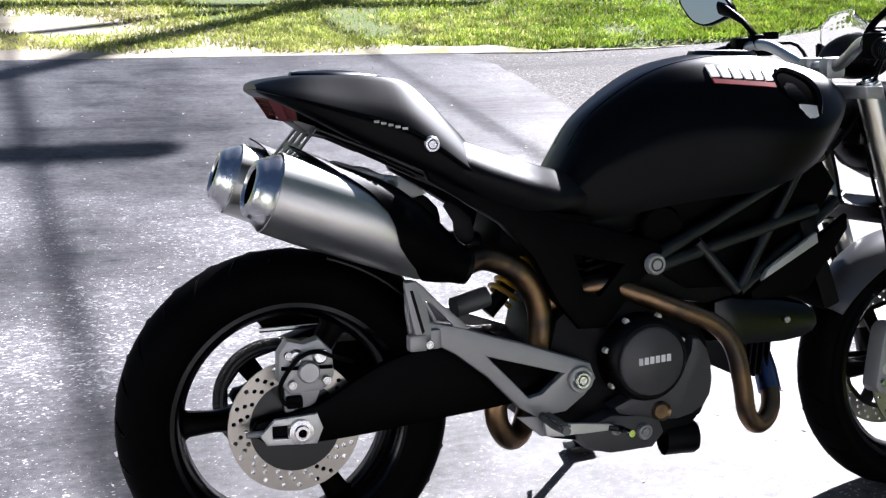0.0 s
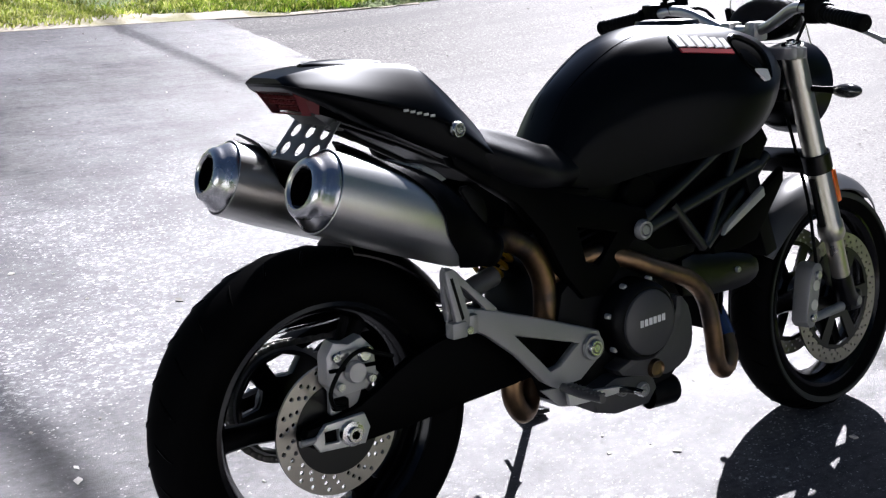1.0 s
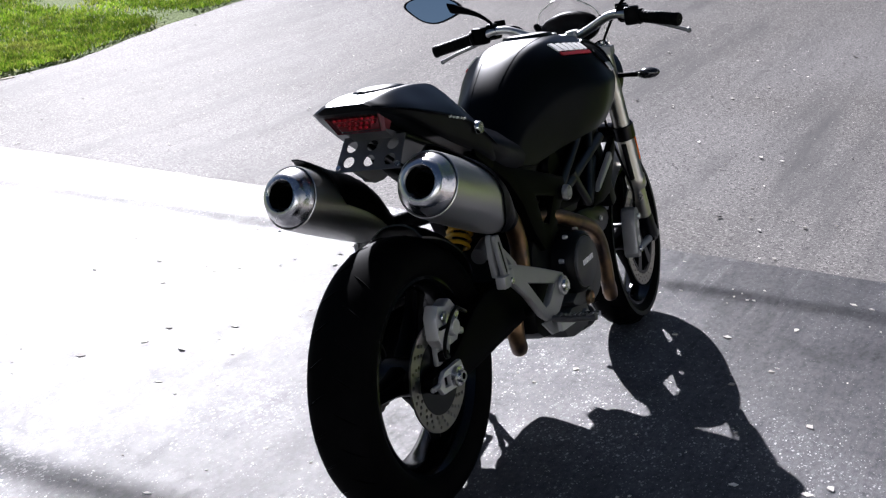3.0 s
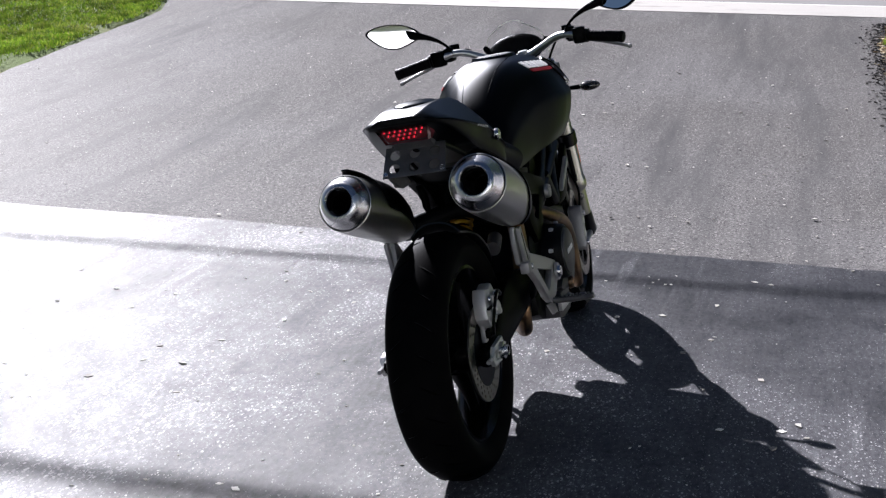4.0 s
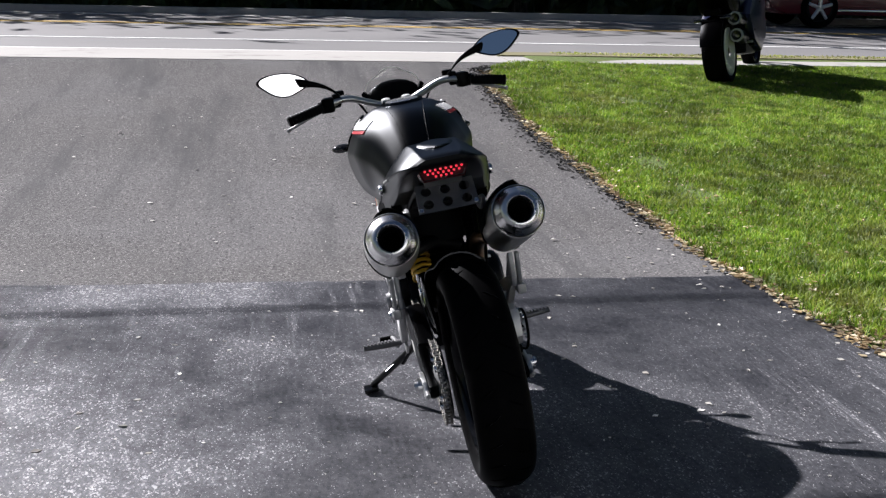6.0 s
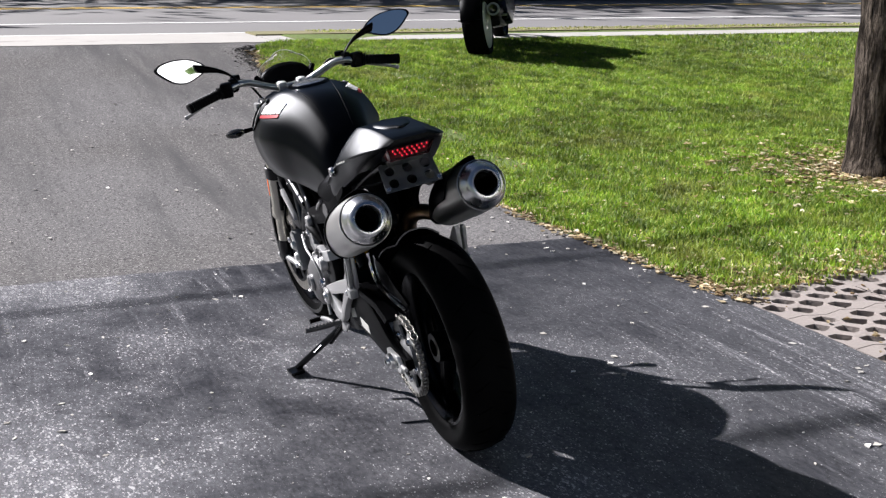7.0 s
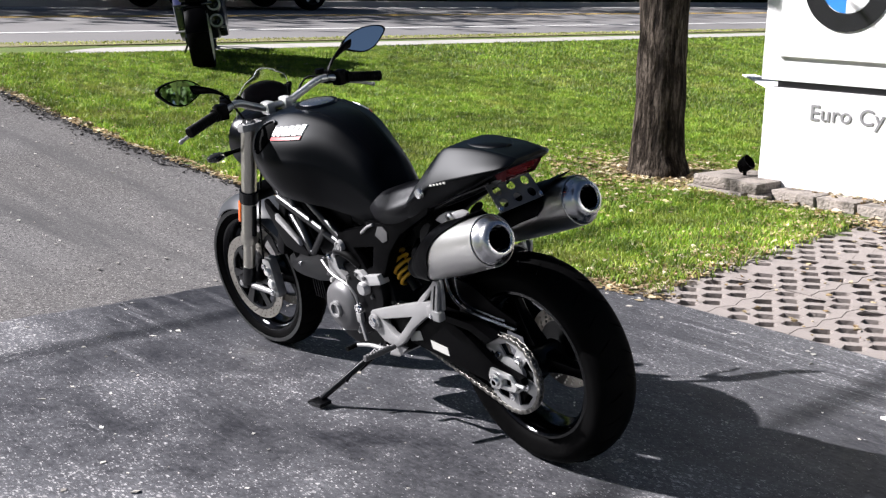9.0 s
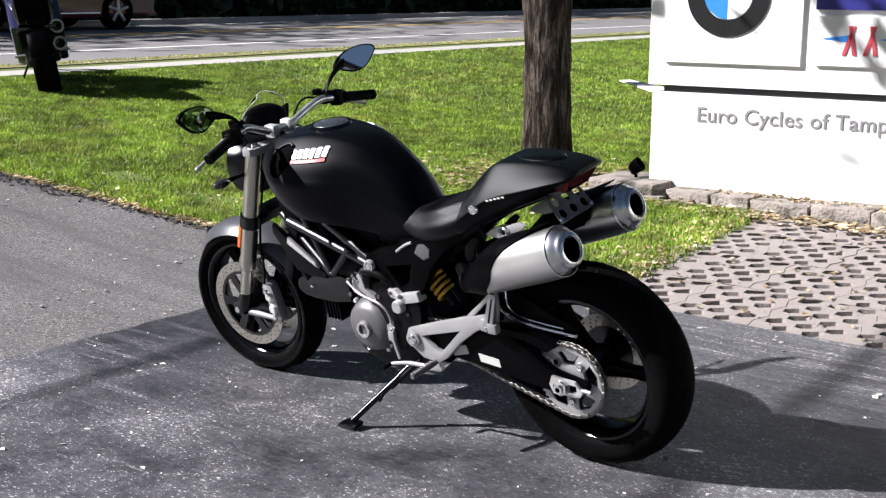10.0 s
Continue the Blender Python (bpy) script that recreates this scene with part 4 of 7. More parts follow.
    part("hanger", slab([(0.287, 0.697), (0.303, 0.705), (0.341, 0.672), (0.345, 0.633), (0.330, 0.622), (0.309, 0.641), (0.306, 0.668)], y0 + 0.004, y1 - 0.004, 0.004, rounding=2), DARKMET, body, "dark muffler hanger")

# exhaust headers under and beside the engine
part("exhaust_header", tube([(1.005, -0.03, 0.345), (1.005, -0.075, 0.30), (0.985, -0.115, 0.245), (0.945, -0.135, 0.222), (0.912, -0.145, 0.25), (0.895, -0.15, 0.32), (0.872, -0.152, 0.395), (0.825, -0.152, 0.445), (0.74, -0.150, 0.482), (0.66, -0.135, 0.515), (0.60, -0.11, 0.53), (0.50, -0.09, 0.50)], 0.0195, 16), BRONZE, bike, "heat-tinted exhaust header pipe")
part("header_sleeve", tube([(1.006, -0.025, 0.36), (1.006, -0.06, 0.315), (1.0, -0.09, 0.275)], 0.0235, 16), BLUEPIPE, bike, "blued steel header end")
part("exhaust_loop", tube([(0.49, -0.085, 0.36), (0.40, -0.10, 0.33), (0.388, -0.10, 0.285), (0.415, -0.09, 0.240), (0.45, -0.07, 0.243), (0.478, -0.05, 0.30)], 0.022, 16), BRONZE, bike, "brown exhaust loop under the engine")

# engine
case = part("engine", slab([(0.46, 0.30), (0.50, 0.235), (0.66, 0.215), (0.79, 0.225), (0.84, 0.30), (0.83, 0.41), (0.76, 0.49), (0.60, 0.52), (0.50, 0.47)], -0.125, 0.120, 0.018, rounding=2), DARKMET, bike, "dark grey twin-cylinder engine")
CL = (0.672, 0.390)
cover = part("clutch_cover", lathe([(0.0005, 0.058), (0.072, 0.058), (0.079, 0.052), (0.083, 0.036), (0.085, 0.0)], (CL[0], -0.128, CL[1]), (0, -1, 0), 48), DARKMET, case, "dark round clutch cover")
part("cover_disc", lathe([(0.0005, 0.066), (0.062, 0.066), (0.066, 0.063), (0.068, 0.052)], (CL[0], -0.128, CL[1]), (0, -1, 0), 40), ENGINE, cover)
part("pump_cover", slab([(0.60, 0.30), (0.66, 0.275), (0.74, 0.262), (0.80, 0.285), (0.818, 0.335), (0.805, 0.40), (0.77, 0.425), (0.75, 0.36)], -0.170, -0.12, 0.012, rounding=2), ENGINE, cover)
for a in (20, 70, 118, 165, 215, 262, 318):
    b = radians(a)
    bolt(cover, (CL[0] + 0.085 * math.cos(b), -0.152, CL[1] + 0.085 * math.sin(b)), -1, 0.0058, SILVER, 0.012)
# name marking on the cover: plain pale bars
for i in range(6):
    part("marking", block((0.646 + 0.0118 * i, -0.1945, 0.392 + 0.0008 * i), (0.0085, 0.001, 0.014), 0), WHITE_MARK, cover, "pale marking bar")
part("oil_window", lathe([(0.0005, 0.006), (0.014, 0.006), (0.018, 0.010), (0.020, 0.0)], (0.702, -0.170, 0.285), (0, -1, 0), 24), BRONZE, case)
part("sump", slab([(0.53, 0.262), (0.55, 0.222), (0.60, 0.208), (0.69, 0.210), (0.715, 0.24), (0.70, 0.275), (0.60, 0.285)], -0.165, 0.09, 0.010), ENGINE, case, "grey engine sump")
bolt(case, (0.668, -0.166, 0.247), -1, 0.016, CAST, 0.010)
bolt(case, (0.60, -0.176, 0.262), -1, 0.011, CAST, 0.012)
part("oil_filter", lathe([(0.0005, 0.07), (0.030, 0.07), (0.034, 0.062), (0.034, 0)], (0.745, -0.10, 0.205), (0.9, -0.1, 0.0), 24), DARKMET, case, "black oil filter")
alt = part("alternator_cover", lathe([(0.0005, 0.058), (0.028, 0.058), (0.030, 0.054), (0.060, 0.050), (0.080, 0.036), (0.090, 0.010), (0.092, 0)], (0.738, 0.118, 0.356), (0, 1, 0), 48), ENGINE_L, case, "silver round alternator cover")
part("ring", lathe([(0.019, 0.058), (0.019, 0.066), (0.026, 0.066), (0.027, 0.058)], (0.738, 0.118, 0.356), (0, 1, 0), 32), CAST, alt)
for a in (50, 110, 175, 235, 290):
    b = radians(a)
    bolt(alt, (0.738 + 0.095 * math.cos(b), 0.128, 0.356 + 0.095 * math.sin(b)), 1, 0.008, SILVER, 0.012)
part("gearbox_cover", slab([(0.60, 0.30), (0.66, 0.29), (0.68, 0.40), (0.70, 0.47), (0.62, 0.50), (0.53, 0.49), (0.51, 0.43), (0.54, 0.36)], 0.10, 0.150, 0.010, rounding=2), DARKMET, case)
part("bracket", slab([(0.51, 0.515), (0.50, 0.485), (0.56, 0.468), (0.62, 0.480), (0.63, 0.505), (0.60, 0.51), (0.58, 0.498)], 0.12, 0.16, 0.006), CALIPER, case, "silver clutch actuator")
part("top_bracket", slab([(0.80, 0.50), (0.76, 0.535), (0.745, 0.48), (0.70, 0.45), (0.74, 0.44), (0.80, 0.46)], 0.10, 0.14, 0.006), CAST, case)
part("clutch_line", tube([(0.80, 0.16, 0.505), (0.74, 0.17, 0.475), (0.66, 0.175, 0.46), (0.63, 0.17, 0.43), (0.625, 0.165, 0.39)], 0.004, 8), CAST, case, "braided clutch line")
bolt(case, (0.625, 0.16, 0.382), 1, 0.016, CHROME, 0.014)
for x, y, z, r in ((0.800, 0.150, 0.505, 0.012), (0.745, 0.142, 0.525, 0.009), (0.575, 0.162, 0.492, 0.010), (0.615, 0.162, 0.497, 0.008), (0.560, 0.152, 0.430, 0.009), (0.675, 0.152, 0.470, 0.009), (0.650, 0.152, 0.305, 0.008), (0.835, 0.122, 0.330, 0.009), (0.830, 0.122, 0.440, 0.009)):
    bolt(case, (x, y, z), 1, r * 0.75, DULLCAST, 0.006)
part("hose_clamp", lathe([(0.016, 0), (0.018, 0.002), (0.018, 0.012), (0.016, 0.014)], (0.78, 0.13, 0.515), (0.5, 0.2, -0.4), 20), CHROME, case)
part("breather_hose", tube([(0.77, 0.12, 0.52), (0.72, 0.15, 0.55), (0.66, 0.15, 0.545), (0.62, 0.14, 0.515)], 0.012, 12), GRIPRUB, case, "black breather hose")
part("actuator_cap", lathe([(0.0005, 0.022), (0.018, 0.022), (0.022, 0.016), (0.023, 0.0)], (0.590, 0.150, 0.455), (0, 1, 0), 24), CAST, case, "silver clutch actuator cap")
# front cylinder, pointing ahead, with fins
headf = part("front_cylinder", slab([(0.86, 0.39), (1.03, 0.375), (1.10, 0.392), (1.11, 0.425), (1.08, 0.455), (0.95, 0.478), (0.86, 0.475)], -0.098, 0.098, 0.02, rounding=2), BLACKMET, case, "black front cylinder head")
for i in range(5):
    part("fin", block((0.945 + 0.0145 * i, 0, 0.355), (0.005, 0.16, 0.10), 0.001, Matrix.Rotation(radians(6), 4, "Y"), 1), DARKMET, headf, "dark cooling fin")
bolt(headf, (1.03, -0.099, 0.425), -1, 0.007, SILVER)
bolt(headf, (1.03, 0.099, 0.425), 1, 0.007, CHROME)
headr = part("rear_cylinder", block((0.64, 0, 0.665), (0.17, 0.18, 0.10), 0.03, Matrix.Rotation(radians(-12), 4, "Y")), DARKMET, case, "dark rear cylinder head")
for i in range(6):
    part("fin", block((0.655, 0, 0.535 + 0.018 * i), (0.15, 0.17, 0.008), 0.002, Matrix.Rotation(radians(-12), 4, "Y"), 1), DARKMET, headr)
part("belt_cover", lathe([(0.0005, 0.02), (0.040, 0.02), (0.046, 0.014), (0.048, 0)], (0.735, -0.09, 0.632), (0, -1, 0), 32), PLASTIC, case)
part("airbox", slab([(0.70, 0.56), (0.80, 0.50), (0.92, 0.495), (1.07, 0.575), (1.15, 0.70), (1.08, 0.80), (0.70, 0.74)], -0.092, 0.092, 0.02), PLASTIC, bike, "black airbox under the tank")
part("engine_mount", slab([(0.66, 0.50), (0.90, 0.46), (0.93, 0.50), (0.86, 0.60), (0.70, 0.62)], -0.085, 0.085, 0.015), DARKMET, bike, "dark engine mounting block")
part("battery_box", slab([(0.40, 0.60), (0.60, 0.56), (0.66, 0.66), (0.58, 0.72), (0.42, 0.70)], -0.075, 0.075, 0.015), PLASTIC, bike)

cover_plate = part("frame_cover", slab([(0.508, 0.640), (0.490, 0.670), (0.464, 0.674), (0.446, 0.660), (0.450, 0.634), (0.474, 0.622)], 0.1425, 0.1455, 0.001), DULLCAST, bike, "grey cover plate under the seat")
part("strut", tube([(0.580, 0.143, 0.634), (0.545, 0.144, 0.658), (0.515, 0.143, 0.672)], 0.005, 8), CAST, cover_plate)
# frame of tubes, and the cast rear frame
for s in (-1, 1):
    y = 0.128 * s
    for a, b, r in (((0.695, y, 0.575), (1.115, 0.075 * s, 0.760), 0.0165), ((0.705, y, 0.560), (1.085, 0.105 * s, 0.652), 0.0155), ((0.895, 0.125 * s, 0.500), (1.055, 0.095 * s, 0.742), 0.013),
                    ((0.895, 0.125 * s, 0.500), (1.165, 0.06 * s, 0.66), 0.015), ((1.115, 0.075 * s, 0.760), (1.185, 0.03 * s, 0.80), 0.0165), ((0.895, 0.125 * s, 0.500), (0.80, 0.127 * s, 0.605), 0.012)):
        part("frame_tube", tube([a, b], r, 12, 1), FRAMEMET, bike, "black steel trellis frame tube")
    bolt(bike, (0.697, 0.146 * s, 0.570), s, 0.021, CAST, 0.014)
    y0, y1 = sorted((0.10 * s, 0.142 * s))
    part("rear_frame", slab([(0.33, 0.735), (0.44, 0.690), (0.58, 0.650), (0.715, 0.610), (0.730, 0.565), (0.68, 0.545), (0.60, 0.450), (0.545, 0.452), (0.50, 0.505), (0.45, 0.595), (0.39, 0.660), (0.32, 0.705)], y0, y1, 0.010,
                            [[(0.535, 0.595), (0.635, 0.572), (0.585, 0.515), (0.555, 0.525)]]), PLASTIC, bike, "black cast rear frame plate")
    part("tail_rail", tube([(0.06, 0.055 * s, 0.845), (0.18, 0.075 * s, 0.795), (0.33, 0.09 * s, 0.725), (0.50, 0.09 * s, 0.665)], 0.008, 10), BLACKMET, bike, "black tail frame rail")
    y0, y1 = sorted((0.100 * s, 0.112 * s))
    eye = part("rail_bracket", slab([(0.106, 0.769), (0.133, 0.774), (0.169, 0.762), (0.200, 0.757), (0.252, 0.724), (0.193, 0.718), (0.151, 0.736), (0.115, 0.758)], y0, y1, 0.004, rounding=2), CAST, bike, "alloy muffler bracket under the tail")
    part("eyelet", lathe([(0.007, 0.008), (0.012, 0.010), (0.017, 0.007), (0.018, 0.0)], (0.180, 0.112 * s, 0.741), (0, s, 0), 24), POLISHED, eye)
    # oil cooler shroud and its bright edge
    part("cooler_shroud", slab([(1.15, 0.640), (1.152, 0.610), (1.130, 0.580), (1.062, 0.490), (1.005, 0.478), (0.93, 0.478), (0.925, 0.495)], min(0.105 * s, 0.128 * s), max(0.105 * s, 0.128 * s), 0.008), DARKMET if s > 0 else PLASTIC, bike, "dark plastic cooler shroud")
    part("shroud_edge", slab([(0.941, 0.519), (0.953, 0.541), (1.066, 0.609), (1.070, 0.588)], min(0.129 * s, 0.145 * s), max(0.129 * s, 0.145 * s), 0.005), CALIPER, bike, "silver shroud edge")
    part("horn", lathe([(0.0005, 0.03), (0.03, 0.03), (0.035, 0.02), (0.035, 0)], (1.06, 0.07 * s, 0.47), (0.5, s, -0.2), 20), DARKMET, bike) if s > 0 else None
part("oil_cooler", block((1.10, 0, 0.54), (0.04, 0.22, 0.20), 0.006, Matrix.Rotation(radians(-20), 4, "Y")), DARKMET, bike, "black finned oil cooler")

part("sticker", slab([(0.300, 0.353), (0.224, 0.348), (0.219, 0.322), (0.293, 0.327)], 0.1502, 0.1512, 0.0), GREY_MARK, bike, "small white sticker on the swing arm")

# foot-peg brackets, pegs and pedals
PEG = [(0.212, 0.474), (0.232, 0.500), (0.30, 0.482), (0.42, 0.442), (0.515, 0.408), (0.550, 0.395), (0.562, 0.365), (0.54, 0.335), (0.50, 0.306), (0.44, 0.300), (0.405, 0.322), (0.345, 0.385), (0.28, 0.436)]
for s in (-1, 1):
    y0, y1 = sorted((0.154 * s, 0.176 * s))
    bracket = part("peg_bracket", slab(PEG, y0, y1, 0.007, [[(0.345, 0.424), (0.495, 0.380), (0.450, 0.345), (0.425, 0.340)]]), CAST, bike, "silver cast foot-peg bracket")
    part("hanger_arm", slab([(0.196, 0.478), (0.190, 0.568), (0.204, 0.576), (0.222, 0.566), (0.252, 0.534), (0.306, 0.486), (0.30, 0.466), (0.24, 0.464)], y0 + 0.005, y1 - 0.003, 0.004, [[(0.228, 0.538), (0.238, 0.530), (0.278, 0.490), (0.270, 0.484), (0.243, 0.490), (0.236, 0.497)]], rounding=2), CAST, bracket)
    ya, yb = sorted((0.177 * s, 0.188 * s))
    pp = part("passenger_peg", slab([(0.183, 0.566), (0.188, 0.576), (0.200, 0.576), (0.206, 0.568), (0.231, 0.492), (0.228, 0.468), (0.210, 0.462), (0.203, 0.474)], ya, yb, 0.005, rounding=2), CAST, bracket, "folded passenger peg")
    part("groove", slab([(0.192, 0.562), (0.198, 0.562), (0.219, 0.486), (0.214, 0.482)], *sorted((0.1865 * s, 0.1888 * s)), 0.0), DARKMET, pp)
    joint = part("peg_joint", join(block((0.206, 0.181 * s, 0.466), (0.034, 0.026, 0.030), 0.006), block((0.240, 0.178 * s, 0.470), (0.022, 0.022, 0.036), 0.006)), CAST, bracket)
    bolt(joint, (0.226, 0.190 * s, 0.463), s, 0.008, POLISHED, 0.006)
    bolt(bracket, (0.527, 0.181 * s, 0.367), s, 0.017, POLISHED, 0.012)
    part("boss", lathe([(0.018, 0.006), (0.024, 0.006), (0.026, 0)], (0.527, 0.180 * s, 0.367), (0, s, 0), 28), CAST, bracket)
    peg = part("rider_peg", tube([(0.452, 0.175 * s, 0.302), (0.450, 0.23 * s, 0.302), (0.448, 0.292 * s, 0.306)], [0.009, 0.009, 0.008], 10, 1), DULLCAST, bracket, "serrated rider foot peg")
    part("serrations", join(*[block((0.449, (0.20 + 0.011 * i) * s, 0.314), (0.016, 0.005, 0.005), 0.001, None, 1) for i in range(9)]), DULLCAST, peg)
    part("heel_plate", slab([(0.40, 0.305), (0.475, 0.30), (0.50, 0.255), (0.45, 0.262)], y0 + 0.004, y1 - 0.010, 0.004), CAST, bracket)
pedal = part("brake_pedal", slab([(0.447, 0.296), (0.462, 0.292), (0.582, 0.278), (0.584, 0.267), (0.466, 0.268), (0.450, 0.274)], -0.197, -0.187, 0.003, rounding=2), SILVER, bike, "pale alloy brake pedal blade")
part("toe_rod", tube([(0.578, -0.192, 0.272), (0.600, -0.196, 0.268), (0.606, -0.215, 0.268)], 0.007, 10), BLACKMET, pedal)
part("toe_tip", tube([(0.606, -0.212, 0.268), (0.607, -0.236, 0.268)], 0.007, 10, 1), CHROME, pedal)
part("master_cylinder", tube([(0.43, -0.155, 0.32), (0.50, -0.155, 0.335)], 0.012, 12, 1), DARKMET, pedal)
shifter = part("shift_lever", tube([(0.47, 0.188, 0.288), (0.55, 0.192, 0.285), (0.625, 0.195, 0.268)], [0.008, 0.007, 0.006], 10), CAST, bike, "silver gear lever")
part("toe_tip", tube([(0.625, 0.19, 0.268), (0.625, 0.235, 0.268)], 0.008, 10, 1), GRIPRUB, shifter)
part("shift_rod", tube([(0.61, 0.165, 0.275), (0.635, 0.16, 0.345)], 0.006, 8, 1), CAST, shifter)
part("spindle_lug", block((0.638, 0.155, 0.345), (0.025, 0.02, 0.035), 0.006), CAST, shifter)

# side stand
stand = part("side_stand", tube([(0.595, 0.105, 0.250), (0.640, 0.165, 0.195), (0.742, 0.285, 0.082)], [0.013, 0.011, 0.010], 12, 1), BLACKMET, bike, "black steel side stand, folded out")
part("stand_foot", slab([(0.712, 0.079), (0.715, 0.067), (0.785, 0.063), (0.785, 0.072), (0.745, 0.080)], 0.268, 0.315, 0.003), BLACKMET, stand)
part("stand_spring", tube([(0.56, 0.125, 0.262), (0.66, 0.175, 0.165)], 0.008, 8, 1), DARKMET, stand)
part("stand_tang", tube([(0.665, 0.20, 0.165), (0.66, 0.235, 0.145)], 0.005, 8, 1), BLACKMET, stand)

# rear shock
up, dn = np.array([0.575, 0.07, 0.605]), np.array([0.435, 0.07, 0.455])
ax = (dn - up) / np.linalg.norm(dn - up)
u1 = np.cross(ax, (0, 1, 0))
u1 /= np.linalg.norm(u1)
u2 = np.cross(ax, u1)
coil = [up + ax * (0.03 + 0.135 * k / 84) + 0.030 * (math.cos(k * 2 * math.pi / 12) * u1 + math.sin(k * 2 * math.pi / 12) * u2) for k in range(85)]
shock = part("rear_shock", tube([up, dn], 0.017, 14, 1), DARKMET, bike, "rear shock absorber")
part("spring", tube(coil, 0.0058, 8, 1), SPRING, shock, "yellow coil spring")
part("reservoir", tube([(0.385, -0.06, 0.515), (0.315, -0.07, 0.50)], 0.020, 16, 1), ENGINE_L, shock)

# tank: an arch of 15 points a side swept along the machine
def arch(x, half, top, low, tuck, crown=0.42):
    side = [(0, 1.0), (crown * 0.6, 0.995), (crown, 0.975), (crown + 0.12, 0.93), (0.78, 0.80), (0.93, 0.64), (1.0, 0.46), (0.985 - 0.4 * tuck, 0.28), (0.93 - 0.9 * tuck, 0.12), (0.84 - tuck, 0.0)]
    pts = [(x, half * a, low + (top - low) * b) for a, b in side]
    return pts[::-1] + [(p[0], -p[1], p[2]) for p in pts[1:]]


def cowl_arch(x, half, top, low, crown, edge, hollow, bow=(0.27, 0.62)):
    """Flat top to a ridge, shoulder out to a crease at edge, then drawn in below."""
    drop = 0.972 - edge
    side = [(0, 1.0), (crown * 0.5, 0.996), (crown * 0.82, 0.985), (crown, 0.968), (crown + 0.38 * (1 - crown), 0.968 - bow[0] * drop), (crown + 0.74 * (1 - crown), 0.968 - bow[1] * drop), (0.982, edge + 0.08 * drop), (0.998, edge + 0.02 * drop), (1.0, edge),
            (0.985 - 0.12 * hollow, edge * 0.97), (0.965 - 0.45 * hollow, edge * 0.86), (0.945 - 0.80 * hollow, edge * 0.55), (0.915 - 0.90 * hollow, edge * 0.25), (0.86 - 0.85 * hollow, 0.0)]
    pts = [(x, half * a, low + (top - low) * b) for a, b in side]
    return pts[::-1] + [(p[0], -p[1], p[2]) for p in pts[1:]]


def tank_ring(x, half, top, low, crown, mid):
    """Flat top panel to a ridge, a full round shoulder down to the widest line at mid, then a gentle tuck."""
    side = [(0, 1.0), (crown * 0.42, 0.993), (crown * 0.76, 0.972), (crown, 0.943)]
    for t in np.radians((20, 36, 52, 66, 80)):
        a, b = math.sin(t) ** 0.92, math.cos(t) ** 0.85
        a, b = a + 0.50 * (a / (a + b) - a), b + 0.50 * (b / (a + b) - b)
        side.append((crown + (1 - crown) * a, mid + (0.943 - mid) * b))
    side += [(1.0, mid), (0.992, mid * 0.72), (0.968, mid * 0.46), (0.93, mid * 0.22), (0.87, 0.0)]
    pts = [(x, half * a, low + (top - low) * b) for a, b in side]
    return pts[::-1] + [(p[0], -p[1], p[2]) for p in pts[1:]]


TANK = [(0.538, 0.086, 0.742, 0.655, 0.46, 0.50), (0.568, 0.098, 0.796, 0.650, 0.47, 0.50), (0.604, 0.108, 0.850, 0.654, 0.48, 0.50), (0.672, 0.127, 0.903, 0.664, 0.48, 0.50), (0.747, 0.153, 0.943, 0.680, 0.48, 0.50), (0.830, 0.188, 0.963, 0.694, 0.48, 0.48),
        (0.920, 0.209, 0.969, 0.706, 0.48, 0.44), (1.000, 0.206, 0.960, 0.732, 0.50, 0.40), (1.060, 0.186, 0.946, 0.765, 0.52, 0.36), (1.115, 0.149, 0.928, 0.812, 0.54, 0.34), (1.150, 0.110, 0.905, 0.848, 0.54, 0.36)]
rings = np.array([tank_ring(*row) for row in TANK])
rings = spline(rings, 4)
rings = np.array([spline(r, 3) for r in rings])
tank = part("fuel_tank", loft(rings), PAINT, bike, "satin black fuel tank", 50)


def on_tank(x, frac):
    """A point of the tank's skin: frac from 0 (left lower edge) to 1 (right lower edge)."""
    i = int(np.argmin(np.abs(rings[:, 0, 0] - x)))
    ring = rings[i]
    f = frac * (len(ring) - 1)
    k = int(min(max(f, 0), len(ring) - 2))
    return ring[k] * (1 - (f - k)) + ring[k + 1] * (f - k)


for side in (-1, 1):
    part("seam", tube([on_tank(x, 0.5 + side * (0.060 + 0.02 * (0.93 - x))) + np.array([0, 0, 0.0002]) for x in np.linspace(0.57, 0.90, 16)], 0.0009, 6, 1), PLASTIC, tank, "thin panel seam")


def on_side(s, x, z):
    """Where the tank's skin lies at x and z on the side s."""
    xs = rings[:, 0, 0]
    k = int(np.clip(np.searchsorted(xs, x) - 1, 0, len(xs) - 2))
    ys = []
    for ring in (rings[k], rings[k + 1]):
        half = ring[len(ring) // 2 :] if s < 0 else ring[: len(ring) // 2 + 1][::-1]
        ys.append(np.interp(-z, -half[:, 2], half[:, 1]))
    u = (x - xs[k]) / (xs[k + 1] - xs[k])
    return np.array([x, ys[0] * (1 - u) + ys[1] * u, z])


def skin_patch(s, rows, lift):
    """A thin plate that follows the tank's skin on the side s; rows of (x, lowest z, highest z)."""
    strips = []
    for x, lo, hi in rows:
        outer = [on_side(s, x, z) + np.array([0, s * lift, lift * 0.4]) for z in np.linspace(lo, hi, 7)]
        strips.append(outer + [q - np.array([0, s * 0.006, 0.002]) for q in outer[::-1]])
    return loft(strips)


